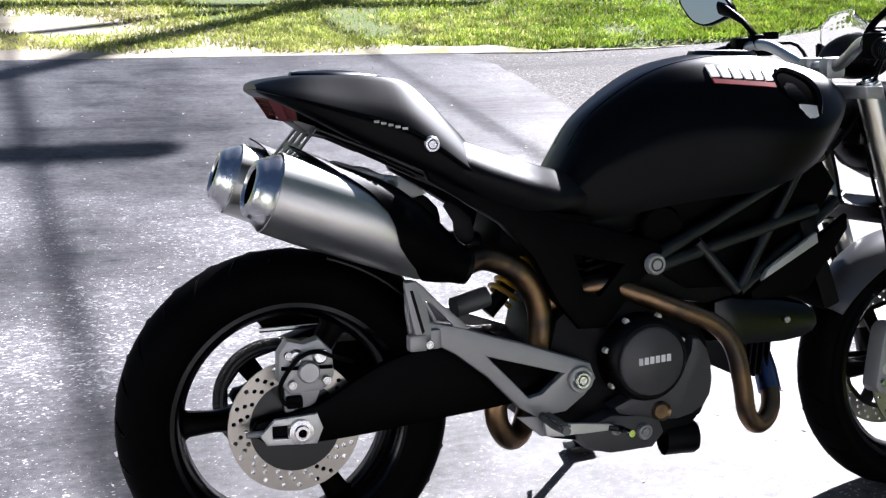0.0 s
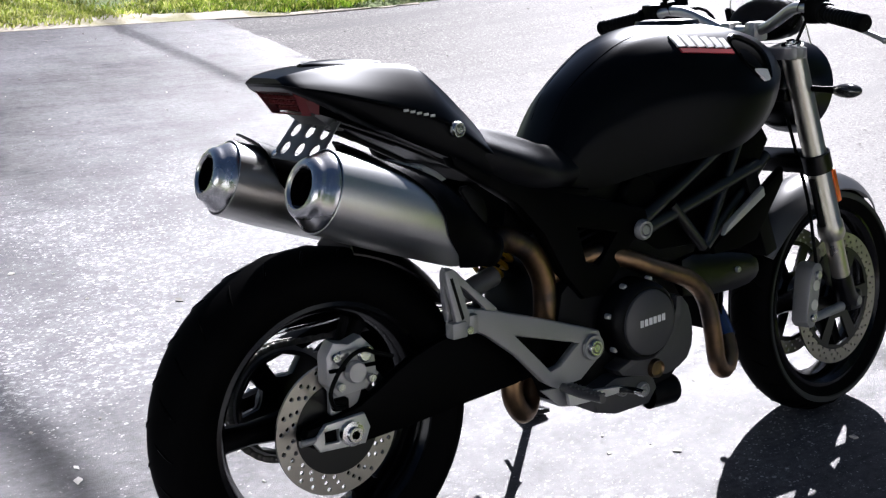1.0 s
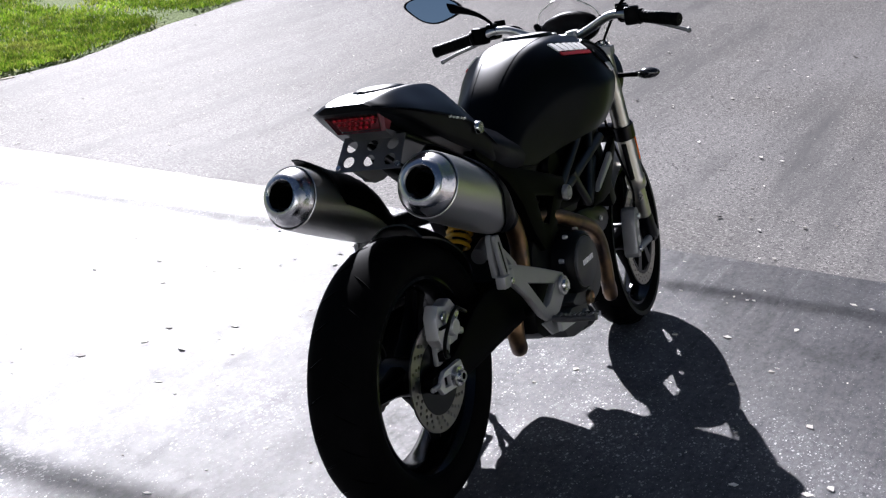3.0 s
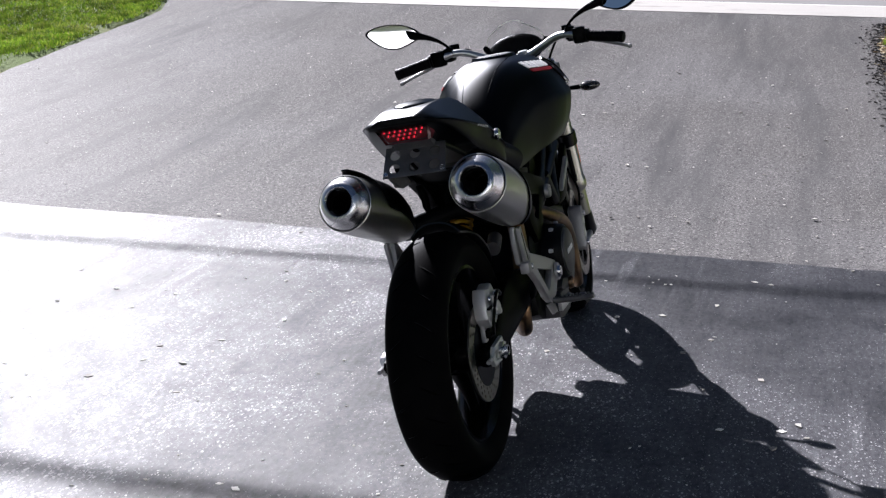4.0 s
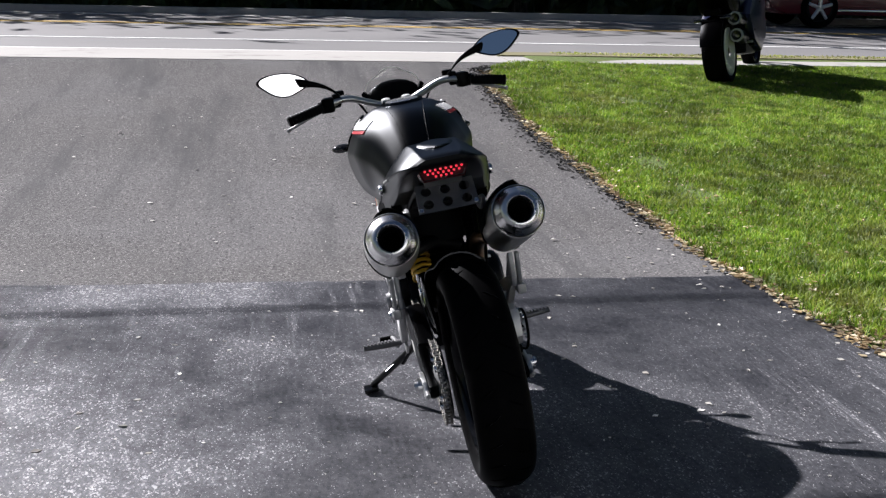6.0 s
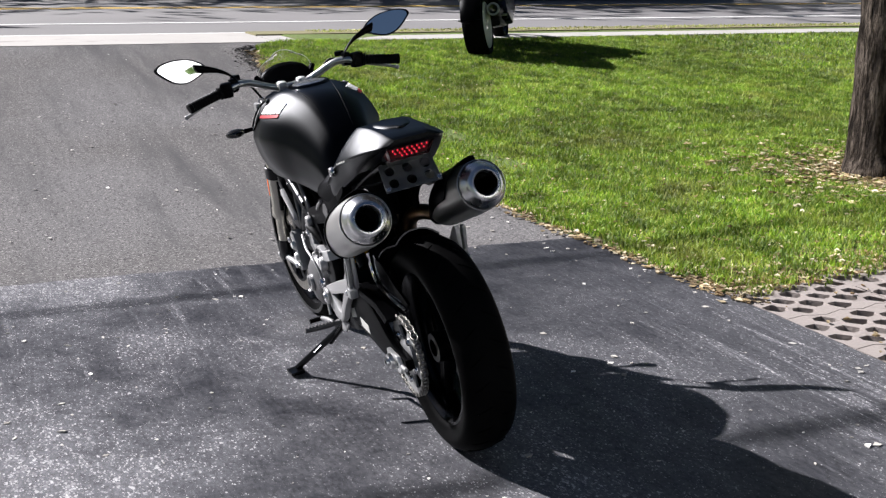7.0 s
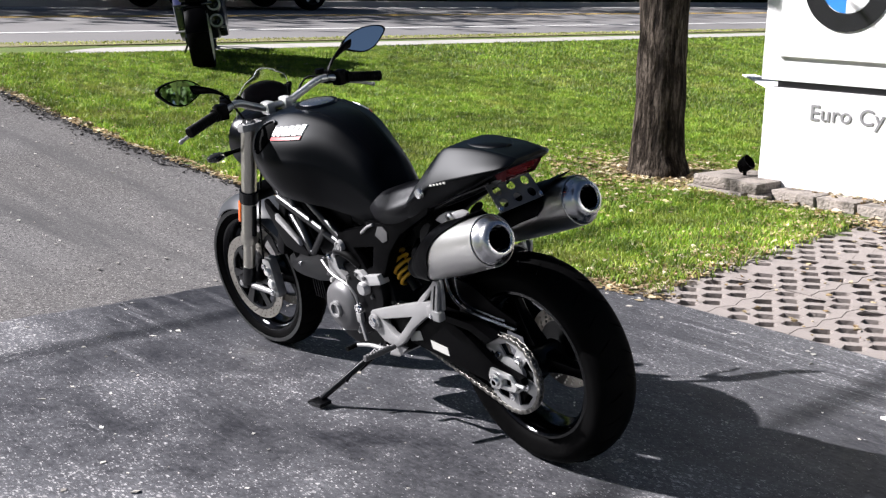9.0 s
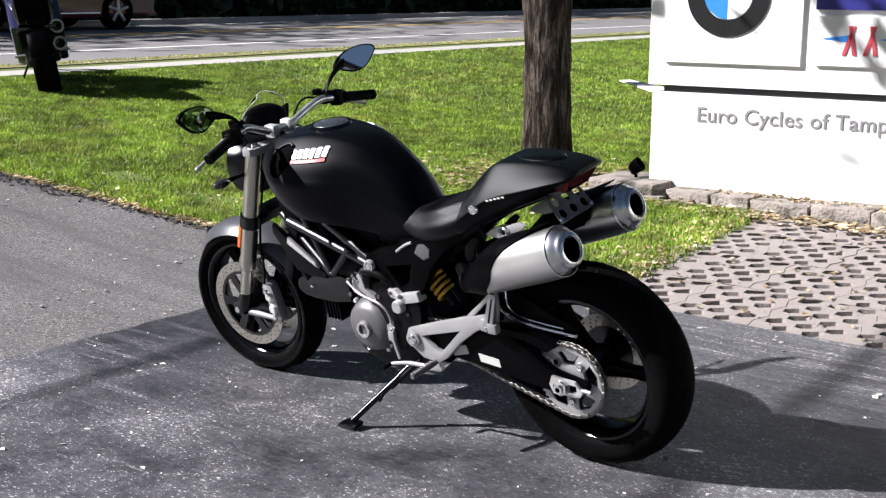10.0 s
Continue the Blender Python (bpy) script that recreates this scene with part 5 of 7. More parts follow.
for s in (-1, 1):
    # name marking as plain bars in its colours, and the air intake
    start, pitch, up = (0.834, 0.0203, 0.0) if s < 0 else (0.831, 0.0212, -0.0125)
    for i in range(6):
        x = start + pitch * i
        z0, z1 = 0.9215 + up - 0.0018 * i, 0.9435 + up * 0.7 - 0.0024 * i
        strips = []
        for v in np.linspace(0, 1, 5):
            z = z0 + (z1 - z0) * v
            l, r = (on_side(s, x + dx * pitch + 0.003 * v, z) + np.array([0, s * 0.003, 0.0025]) for dx in (-0.40, 0.34))
            strips.append([l, r, r - np.array([0, s * 0.005, 0.003]), l - np.array([0, s * 0.005, 0.003])])
        part("marking", loft(strips), WHITE_MARK, tank, "white marking bar")
    strips = []
    for x in np.linspace(start - 0.41 * pitch, start + 5.36 * pitch, 12):
        z = 0.9185 + up - 0.085 * (x - 0.826)
        u, l = (on_side(s, x, z + dz) + np.array([0, s * 0.003, 0.0022]) for dz in (0, -0.0085))
        strips.append([u, l, l - np.array([0, s * 0.005, 0.002]), u - np.array([0, s * 0.005, 0.002])])
    part("marking_line", loft(strips), RED_MARK, tank, "red marking line")
    # black plate on the skin, painted for the dark inside of the intake
    grille = part("air_intake", skin_patch(s, [(0.952, 0.889, 0.916), (0.960, 0.880, 0.927), (0.975, 0.865, 0.9305), (0.990, 0.851, 0.928), (1.006, 0.840, 0.922), (1.022, 0.842, 0.913), (1.031, 0.852, 0.903), (1.037, 0.868, 0.888)], 0.004), HOLE, tank, "black side air intake opening")
    part("frame", tube([on_side(s, x, z) + np.array([0, s * 0.004, 0.003]) for x, z in ((0.960, 0.929), (0.975, 0.933), (0.990, 0.931), (1.006, 0.925), (1.022, 0.916), (1.032, 0.906), (1.039, 0.889), (1.036, 0.866), (1.026, 0.846))], 0.005, 8, 2), PAINT, grille, "black intake rim")
    if s < 0:
        part("duct", skin_patch(s, [(0.957, 0.886, 0.900), (0.968, 0.876, 0.908), (0.982, 0.869, 0.905), (0.994, 0.867, 0.888), (1.004, 0.865, 0.870)], 0.0062), DARKMET, grille, "dark grey inner duct wall")
        part("duct_mouth", skin_patch(s, [(0.980, 0.8605, 0.8665), (0.990, 0.8510, 0.8660), (1.003, 0.8405, 0.8650), (1.014, 0.8405, 0.8635), (1.022, 0.843, 0.8625)], 0.0066), WHITE_MARK, grille, "pale lower lip of the intake")
cap = part("fuel_cap", lathe([(0.0005, 0.007), (0.046, 0.007), (0.055, 0.005), (0.058, 0.0)], (0.925, 0, 0.9675), (0.02, 0, 1), 36), POLISHED, tank, "silver fuel cap")
part("cap_ring", lathe([(0.057, 0.0045), (0.066, 0.0045), (0.071, -0.006)], (0.925, 0, 0.9675), (0.02, 0, 1), 36), BLACKMET, cap)

# seat and tail
SEAT = [(0.29, 0.150, 0.832, 0.735, 0.05, 0.5), (0.36, 0.166, 0.808, 0.702, 0.05, 0.56), (0.43, 0.166, 0.784, 0.680, 0.05, 0.56), (0.50, 0.143, 0.760, 0.664, 0.05, 0.52), (0.56, 0.108, 0.748, 0.662, 0.05, 0.46), (0.60, 0.092, 0.742, 0.665, 0.05, 0.5)]
sr = spline(np.array([arch(*row) for row in SEAT]), 4)
part("seat", loft(np.array([spline(r, 2) for r in sr])), VINYL, bike, "black vinyl rider seat", 50)
TAIL = [(-0.044, 0.068, 0.926, 0.911, 0.66, 0.30, 0.0), (-0.024, 0.095, 0.932, 0.900, 0.58, 0.30, 0.0), (0.03, 0.119, 0.939, 0.874, 0.52, 0.34, 0.0), (0.10, 0.134, 0.941, 0.836, 0.48, 0.38, 0.0), (0.17, 0.143, 0.938, 0.800, 0.49, 0.40, 0.0), (0.225, 0.152, 0.927, 0.774, 0.48, 0.38, 0.0),
        (0.27, 0.158, 0.891, 0.752, 0.48, 0.36, 0.0), (0.315, 0.160, 0.844, 0.728, 0.50, 0.36, 0.0), (0.35, 0.155, 0.806, 0.712, 0.52, 0.36, 0.0)]
tr = spline(np.array([cowl_arch(*row, bow=(0.30, 0.64)) for row in TAIL]), 4)
tail = part("tail_cowl", loft(np.array([spline(r, 3) for r in tr])), PAINT, bike, "satin black seat cowl", 50)
part("cowl_pad", loft(spline(np.array([[(x, w * math.cos(a), z + 0.009 * max(0, math.sin(a)) - (0.01 if math.sin(a) < 0 else 0)) for a in np.linspace(0, 2 * math.pi, 16, endpoint=False)] for x, w, z in ((0.03, 0.012, 0.936), (0.055, 0.038, 0.938), (0.10, 0.050, 0.939), (0.15, 0.044, 0.936), (0.19, 0.015, 0.930))]), 3)), PAINT, tail, "raised pad on the cowl")
for s in (-1, 1):
    bolt(tail, (0.248, 0.153 * s, 0.816), s, 0.015, POLISHED, 0.010)
    for i in range(5):
        part("marking", block((0.152 + 0.0125 * i, (0.141 + 0.0018 * i) * s, 0.858 - 0.0033 * i), (0.009, 0.003, 0.0042), 0), GREY_MARK, tail, "pale marking bar")
    part("side_panel", slab([(0.24, 0.772), (0.32, 0.735), (0.44, 0.690), (0.57, 0.668), (0.56, 0.655), (0.44, 0.660), (0.32, 0.705), (0.25, 0.748)], min(0.108 * s, 0.140 * s), max(0.108 * s, 0.140 * s), 0.008), PLASTIC, tail, "black lower tail panel")

# tail lamp with its lit points, plate carrier
def lamp_ring(x_top, x_low, wt, wb, zt, zb):
    return [(x_top, y * wt, zt) for y in (-1, -0.4, 0.4, 1)] + [(x_low, y * wb, zb) for y in (1, 0.4, -0.4, -1)]


lens = part("tail_lamp", join(loft([lamp_ring(-0.018, 0.012, 0.070, 0.053, 0.911, 0.864), lamp_ring(0.014, 0.030, 0.086, 0.056, 0.910, 0.858)]),
                              loft([lamp_ring(-0.034, -0.002, 0.072, 0.055, 0.914, 0.860), lamp_ring(-0.014, 0.014, 0.074, 0.057, 0.914, 0.858), lamp_ring(-0.014, 0.014, 0.071, 0.054, 0.912, 0.862), lamp_ring(-0.032, 0.000, 0.069, 0.052, 0.911, 0.863)], True, False)), RED_LENS, bike, "red tail lamp lens", 25)
for j, (row_z, row_x, n) in enumerate(((0.902, -0.0215, 8), (0.892, -0.0145, 8), (0.882, -0.0080, 7), (0.872, -0.0010, 4))):
    for i in range(n):
        y = (i - (n - 1) / 2) * 0.0140
        tube_at = (row_x - 0.004, y, row_z)
        cell = part("led_cell", lathe([(0.0034, 0.0), (0.0037, 0.0), (0.0037, 0.012), (0.0034, 0.012)], tube_at, (1, 0, -0.16), 8), DEEP_RED, lens)
        part("led", lathe([(0.0002, 0.0095), (0.0034, 0.0095)], tube_at, (1, 0, -0.16), 8), LED, cell, "lit red point")
part("lamp_housing", loft([lamp_ring(0.015, 0.031, 0.087, 0.054, 0.911, 0.859), lamp_ring(0.085, 0.080, 0.098, 0.055, 0.905, 0.842)]), PLASTIC, bike, "black housing behind the tail lamp")
part("lamp_surround", slab([(0.022, 0.856), (0.040, 0.876), (0.079, 0.866), (0.094, 0.842), (0.078, 0.825), (0.048, 0.838)], -0.052, 0.052, 0.006, rounding=2), DULLCAST, bike, "alloy tail lamp bracket")
for s in (-1, 1):
    part("tail_strap", tube([(0.080, 0.060 * s, 0.834), (0.125, 0.066 * s, 0.814), (0.170, 0.072 * s, 0.794)], 0.0045, 8, 1), BLACKMET, bike, "thin black strap under the tail")
plate = part("plate_carrier", moved(slab([(-0.082, 0.0), (0.082, 0.0), (0.078, 0.086), (-0.078, 0.086)], -0.0015, 0.0015, 0.0006,
                                          [circle(-0.052 + 0.052 * i, 0.024 + 0.038 * j, 0.0140, 16) for i in range(3) for j in range(2)]),
                                     Matrix.Translation((0.002, 0, 0.778)) @ Matrix.Rotation(radians(40), 4, "Y") @ Matrix.Rotation(radians(90), 4, "Z")), DULLCAST, bike, "bare alloy number plate carrier with six holes")
for s in (-1, 1):
    bolt(plate, (0.008, 0.074 * s, 0.786), 1, 0.007, CHROME, 0.004, (-0.77, 0, 0.64))
part("plate_stay", tube([(0.055, 0, 0.832), (0.075, 0, 0.845), (0.10, 0, 0.850)], 0.010, 10), DARKMET, plate)

# fork, yokes, headlamp
TOP, FOOT = np.array([1.197, 0, 0.905]), np.array([1.402, 0, 0.283])
FD = (FOOT - TOP) / np.linalg.norm(FOOT - TOP)
for s in (-1, 1):
    o = TOP + np.array([0, 0.104 * s, 0])
    leg = part("fork_leg", lathe([(0.0005, 0.0), (0.012, 0.0), (0.014, 0.006), (0.026, 0.008), (0.0268, 0.02), (0.0268, 0.44), (0.030, 0.446), (0.031, 0.475), (0.026, 0.485), (0.0215, 0.487), (0.0215, 0.60)], o, FD, 28), GOLDFORK, bike, "alloy fork leg")
    part("fork_cap", lathe([(0.0005, -0.006), (0.009, -0.006), (0.010, 0.0), (0.022, 0.001), (0.0225, 0.009)], o, FD, 24), POLISHED, leg)
    part("fork_foot", join(tube([o + FD * 0.585, o + FD * 0.64, (1.42, 0.104 * s, 0.281)], [0.024, 0.026, 0.024], 16, 1), block((1.42, 0.10 * s, 0.283), (0.05, 0.045, 0.05), 0.012)), BLACKMET, leg, "black fork foot")
    part("axle_bolt", lathe([(0.0005, 0.006), (0.010, 0.006), (0.013, 0.0)], (1.42, 0.1225 * s, 0.282), (0, s, 0), 20), CAST, leg)
    rx = o + FD * 0.36
    part("reflector", block((rx[0] + 0.022, rx[1] + 0.012 * s, rx[2] + 0.01), (0.014, 0.026, 0.085), 0.004, Matrix.Rotation(-math.atan2(FD[0], -FD[2]), 4, "Y")), ORANGE, leg, "orange fork reflector")
    fc = part("front_caliper", slab([(1.2330, 0.262), (1.2550, 0.245), (1.2730, 0.262), (1.2850, 0.325), (1.3000, 0.378), (1.2800, 0.398), (1.2550, 0.385), (1.2430, 0.325)], min(0.064 * s, 0.112 * s), max(0.064 * s, 0.104 * s), 0.010, rounding=2), CAST, leg, "silver front brake caliper")
    for px, pz in ((1.262, 0.300), (1.270, 0.345)):
        part("piston_cap", lathe([(0.0005, 0.010), (0.012, 0.010), (0.016, 0.006), (0.018, 0.0)], (px, 0.103 * s, pz), (0, s, 0), 24), SILVER, fc, "bright piston cap")
    bolt(fc, (1.2730, 0.113 * s, 0.369), s, 0.010, POLISHED, 0.007)
    bolt(fc, (1.2520, 0.113 * s, 0.272), s, 0.010, POLISHED, 0.007)
    part("caliper_arm", tube([(1.255, 0.10 * s, 0.262), (1.375, 0.108 * s, 0.275)], [0.009, 0.012], 10, 1), CAST, fc)
    part("brake_hose", tube([(1.2800, 0.105 * s, 0.395), (1.255, 0.115 * s, 0.46), (1.2800, 0.085 * s, 0.54), (1.27, 0.06 * s, 0.66), (1.22, 0.05 * s, 0.82)], 0.004, 8), GRIPRUB, fc)
    part("lower_yoke", lathe([(0.030, 0), (0.034, 0.002), (0.034, 0.045), (0.030, 0.047)], o + FD * 0.265, FD, 24), BLACKMET, bike, "black lower fork yoke")
    part("fork_guard", tube([o + FD * 0.33 + np.array([-0.03, 0, 0]), o + FD * 0.45 + np.array([-0.03, 0, 0])], 0.008, 8, 1), DARKMET, leg)
    # indicators
    ind = part("indicator", tube([(1.245, 0.10 * s, 0.805), (1.248, 0.155 * s, 0.803), (1.25, 0.185 * s, 0.802)], [0.008, 0.007, 0.009], 10, 1), PLASTIC, bike, "black indicator stalk")
    part("lens", ball((1.25, 0.218 * s, 0.801), (0.020, 0.036, 0.016)), SMOKE, ind, "smoked indicator lens")
part("lower_yoke", block(TOP + FD * 0.288, (0.06, 0.19, 0.04), 0.01, Matrix.Rotation(-math.atan2(FD[0], -FD[2]), 4, "Y")), BLACKMET, bike)
yoke = part("top_yoke", slab([(1.15, 0.0), (1.17, 0.06), (1.165, 0.10), (1.18, 0.138), (1.215, 0.138), (1.232, 0.105), (1.215, 0.05), (1.215, -0.05), (1.232, -0.105), (1.215, -0.138), (1.18, -0.138), (1.165, -0.10), (1.17, -0.06)], 0, 0.026, 0.005, rounding=2), CAST, bike, "grey cast top yoke")
yoke.data.transform(Matrix.Translation((0, 0, 0.872)) @ Matrix(((1, 0, 0, 0), (0, 0, 1, 0), (0, 1, 0, 0), (0, 0, 0, 1))))
lamp = part("headlamp", lathe([(0.0005, -0.10), (0.05, -0.092), (0.085, -0.06), (0.105, 0.0), (0.108, 0.03), (0.10, 0.04), (0.0005, 0.052)], (1.315, 0, 0.800), (1, 0, -0.12), 36), BLACKMET, bike, "black headlamp shell")
part("lamp_bracket", block((1.235, 0, 0.79), (0.06, 0.17, 0.03), 0.008), BLACKMET, lamp)

# instruments and screen
part("instrument_pod", loft(spline(np.array([[(x + 0.018 * math.sin(a), w * math.cos(a), z + h * math.sin(a)) for a in np.linspace(0, 2 * math.pi, 20, endpoint=False)] for x, w, h, z in ((1.205, 0.060, 0.022, 0.958), (1.222, 0.088, 0.042, 0.962), (1.25, 0.092, 0.048, 0.958), (1.29, 0.070, 0.03, 0.940))]), 3)), PLASTIC, bike, "black instrument pod")
sc, back = [], []
for u in np.sin(np.linspace(0, 0.5 * math.pi, 14)):
    half = 0.104 * max(0.16, 1 - u ** 4.5) ** 0.5
    row = [(1.295 - 0.060 * u + 0.03 * math.cos(v * 1.4) - 0.03, half * v, 0.900 + 0.155 * u - 0.012 * u * v * v) for v in np.linspace(-1, 1, 13)]
    sc.append(row + [(x + 0.003, y, z + 0.001) for x, y, z in row[::-1]])
screen = part("fly_screen", loft(sc), GLASSY, bike, "small clear fly screen")
screen.visible_shadow = False
edge = [r[0] for r in sc[:-1]] + sc[-1][0:13:3] + [r[12] for r in sc[-2::-1]]
part("screen_rim", tube(edge, 0.0012, 6, 1), CLEAR_EDGE, screen, "pale screen rim")
for s in (-1, 1):
    part("screen_post", tube([(1.225, 0.082 * s, 0.945), (1.235, 0.104 * s, 0.978), (1.262, 0.098 * s, 0.965)], [0.012, 0.010, 0.008], 8, 1), PLASTIC, screen)

# handlebar and all that is clamped to it
BAR = [(1.086, -0.380, 0.951), (1.118, -0.250, 0.975), (1.140, -0.170, 0.985), (1.160, -0.095, 0.955), (1.166, -0.045, 0.938), (1.166, 0.045, 0.938), (1.160, 0.095, 0.955), (1.140, 0.170, 0.985), (1.118, 0.250, 0.975), (1.086, 0.380, 0.951)]
bar = part("handlebar", tube(BAR, 0.0125, 14, 5), BRUSHED, bike, "silver tapered handlebar")
for s in (-1, 1):
    part("bar_clamp", block((1.167, 0.036 * s, 0.935), (0.048, 0.032, 0.044), 0.010), CALIPER, bar, "bright cast bar clamp")
    g0, g1 = np.array([1.116, 0.258 * s, 0.9735]), np.array([1.085, 0.384 * s, 0.950])
    gd = (g1 - g0) / np.linalg.norm(g1 - g0)
    prof = [(0.0125, 0.0), (0.022, 0.001), (0.022, 0.008)]
    for i in range(10):
        prof += [(0.0165, 0.010 + 0.0105 * i), (0.0175, 0.013 + 0.0105 * i), (0.0175, 0.018 + 0.0105 * i)]
    prof += [(0.0165, 0.117), (0.0185, 0.118), (0.0185, 0.126), (0.0155, 0.130), (0.0005, 0.131)]
    part("grip", lathe(prof, g0, gd, 20), GRIPRUB, bar, "ribbed black rubber grip")
    sw = part("switch_box", join(block(g0 - gd * 0.022, (0.044, 0.042, 0.052), 0.010, Matrix.Rotation(-0.24 * s, 4, "Z")), block(g0 - gd * 0.055 + np.array([0.012, 0, 0.004]), (0.034, 0.03, 0.044), 0.008)), PLASTIC, bar, "black switch housing")
    part("lever_clamp", block(g0 - gd * 0.045 + np.array([0.03, 0, -0.006]), (0.05, 0.045, 0.03), 0.008), PLASTIC, bar)
    part("reservoir", lathe([(0.0005, 0.016), (0.015, 0.016), (0.017, 0.012), (0.017, 0)], g0 - gd * 0.07 + np.array([0.035, 0, 0.012]), (0, 0, 1), 20), PLASTIC, bar, "black fluid reservoir")
    lv = [g0 - gd * 0.04 + np.array([0.045, 0, -0.012]), g0 + gd * 0.03 + np.array([0.055, 0, -0.02]), g0 + gd * 0.085 + np.array([0.05, 0, -0.026]), g0 + gd * 0.135 + np.array([0.058, 0, -0.034])]
    lever = part("lever", tube(lv, [0.008, 0.006, 0.0055, 0.006], 10), CAST, bar, "alloy hand lever")
    part("lever_tip", ball(lv[-1], (0.008, 0.008, 0.008), 10, 8), CAST, lever)
    part("cable", tube([g0 - gd * 0.06 + np.array([0.03, 0, 0]), g0 - gd * 0.11 + np.array([0.07, 0, -0.01]), (1.22, 0.10 * s, 0.90), (1.19, 0.06 * s, 0.80), (1.10, 0.05 * s, 0.72)], 0.004, 8), GRIPRUB, bar, "black control cable")
    # mirror: stem, shell and glass
    fore, turn_out, raised, wide = (0.052, -19, 15, 1.0) if s < 0 else (0.012, 14, 6, 1.06)
    mir = part("mirror_stem", loft(spline(np.array([[(x + fore * k + rx * math.cos(a), (y + ry * math.sin(a) * 0.35) * s, z + ry * math.sin(a)) for a in np.linspace(0, 2 * math.pi, 12, endpoint=False)] for x, y, z, rx, ry, k in
                ((1.132, 0.186, 0.985, 0.011, 0.010, 0), (1.126, 0.200, 1.010, 0.009, 0.009, 0.1), (1.116, 0.228, 1.036, 0.008, 0.009, 0.4), (1.106, 0.262, 1.054, 0.009, 0.011, 0.75), (1.104, 0.300, 1.066, 0.010, 0.015, 1), (1.104, 0.325, 1.072, 0.008, 0.016, 1))]), 4)), PLASTIC, bar, "black mirror stem")
    OUT = [(0.288, 1.060), (0.325, 1.043), (0.372, 1.031), (0.415, 1.043), (0.450, 1.074), (0.466, 1.097), (0.448, 1.113), (0.400, 1.118), (0.345, 1.108), (0.305, 1.084)]
    OUT = [(0.466 - (0.466 - a) * wide, b) for a, b in OUT]
    lp = spline(OUT + OUT[:1], 3)[:-1]
    cy, cz = lp.mean(0)
    shellrings = []
    for dx, k in ((0.0, 0.95), (-0.005, 0.985), (-0.002, 1.0), (0.008, 0.98), (0.022, 0.80), (0.030, 0.35), (0.031, 0.02)):
        shellrings.append([(1.098 + dx, (cy + (a - cy) * k) * s, cz + (b - cz) * k) for a, b in lp])
    sh = part("mirror_shell", loft(shellrings), PLASTIC, bar, "black mirror housing")
    tilt = Matrix.Translation((1.098 + fore, cy * s, cz)) @ Matrix.Rotation(radians(turn_out), 4, "Z") @ Matrix.Rotation(radians(raised), 4, "Y") @ Matrix.Translation((-1.098, -cy * s, -cz))
    gl = part("mirror_glass", loft([[(x, (cy + (a - cy) * 0.90) * s, cz + (b - cz) * 0.90) for a, b in lp] for x in (1.0915, 1.0975)], caps=True), MIRROR, sh, "reflecting mirror glass", 20)
    for ob in (sh, gl):
        ob.data.transform(tilt)
part("ignition", lathe([(0.0005, 0.02), (0.014, 0.02), (0.016, 0.0)], (1.165, 0, 0.90), (0, 0, 1), 20), DARKMET, bike)

# the front end stands turned a little to the left
STEER = Matrix.Translation((1.175, 0, 0.905)) @ Matrix.Rotation(radians(4.0), 4, Vector(tuple(-FD))) @ Matrix.Translation((-1.175, 0, -0.905))
for ob in list(bike.children):
    if ob.name.split(".")[0] in ("front_wheel", "fork_leg", "front_fender", "lower_yoke"):
        for one in (ob, *ob.children_recursive):
            one.data.transform(STEER)

# ---- the second motorcycle, on the lawn by the street ----
bike_b = tagged(new("motorcycle"), "dark sport motorcycle with pale rear rim parked on the lawn", "motorcycle")
bike_b.matrix_world = pose(8.22, -3.82, 0.345, -9, -3.2, -33)
PALE = material("pale_rim_enamel", (0.55, 0.55, 0.53), 0.4, 0.2)
BLUEW = material("blue_white_fairing", (0.62, 0.64, 0.72), 0.3, vary=0.05, Coat_Weight=0.5)
DARKBLUE = material("dark_blue_fairing", (0.015, 0.018, 0.06), 0.3, vary=0.1, Coat_Weight=0.5)
rb, fb = (0.0, 0.0, 0.315), (1.40, 0.0, 0.30)
wb = wheel(bike_b, "rear_wheel", rb, 0.315, 0.21, 0.216, BLACKMET)
part("rim_disc", lathe([(0.05, -0.094), (0.12, -0.098), (0.205, -0.104), (0.226, -0.098), (0.215, -0.080), (0.05, -0.080)], rb, (0, 1, 0), 48, closed=True), PALE, wb, "pale wheel rim")
wheel(bike_b, "front_wheel", fb, 0.30, 0.12, 0.216, BLACKMET)
part("swing_arm", slab([(-0.05, 0.34), (-0.05, 0.29), (0.45, 0.27), (0.48, 0.42), (0.2, 0.42)], 0.10, 0.14, 0.01), BLACKMET, bike_b, "black single-sided swing arm")
part("engine", join(slab([(0.45, 0.25), (0.85, 0.2), (1.02, 0.35), (0.9, 0.62), (0.5, 0.6)], -0.16, 0.16, 0.03), lathe([(0.0005, 0.05), (0.08, 0.05), (0.09, 0.03), (0.09, 0)], (0.65, -0.16, 0.38), (0, -1, 0), 24)), DARKMET, bike_b, "dark engine block")
for z, x in ((0.62, -0.02), (0.46, 0.0)):
    mb = part("muffler", lathe([(0.02, 0.06), (0.045, 0.05), (0.048, 0.0), (0.060, 0.0), (0.064, 0.02), (0.064, 0.32), (0.03, 0.40)], (x, -0.175, z), (1, 0.04, -0.16), 28), BLACKMET, bike_b, "black muffler with steel tip")
    part("end_cap", lathe([(0.046, -0.004), (0.062, -0.004), (0.065, 0.012), (0.060, 0.014)], (x, -0.175, z), (1, 0.04, -0.16), 28), CAST, mb, "steel outlet ring")
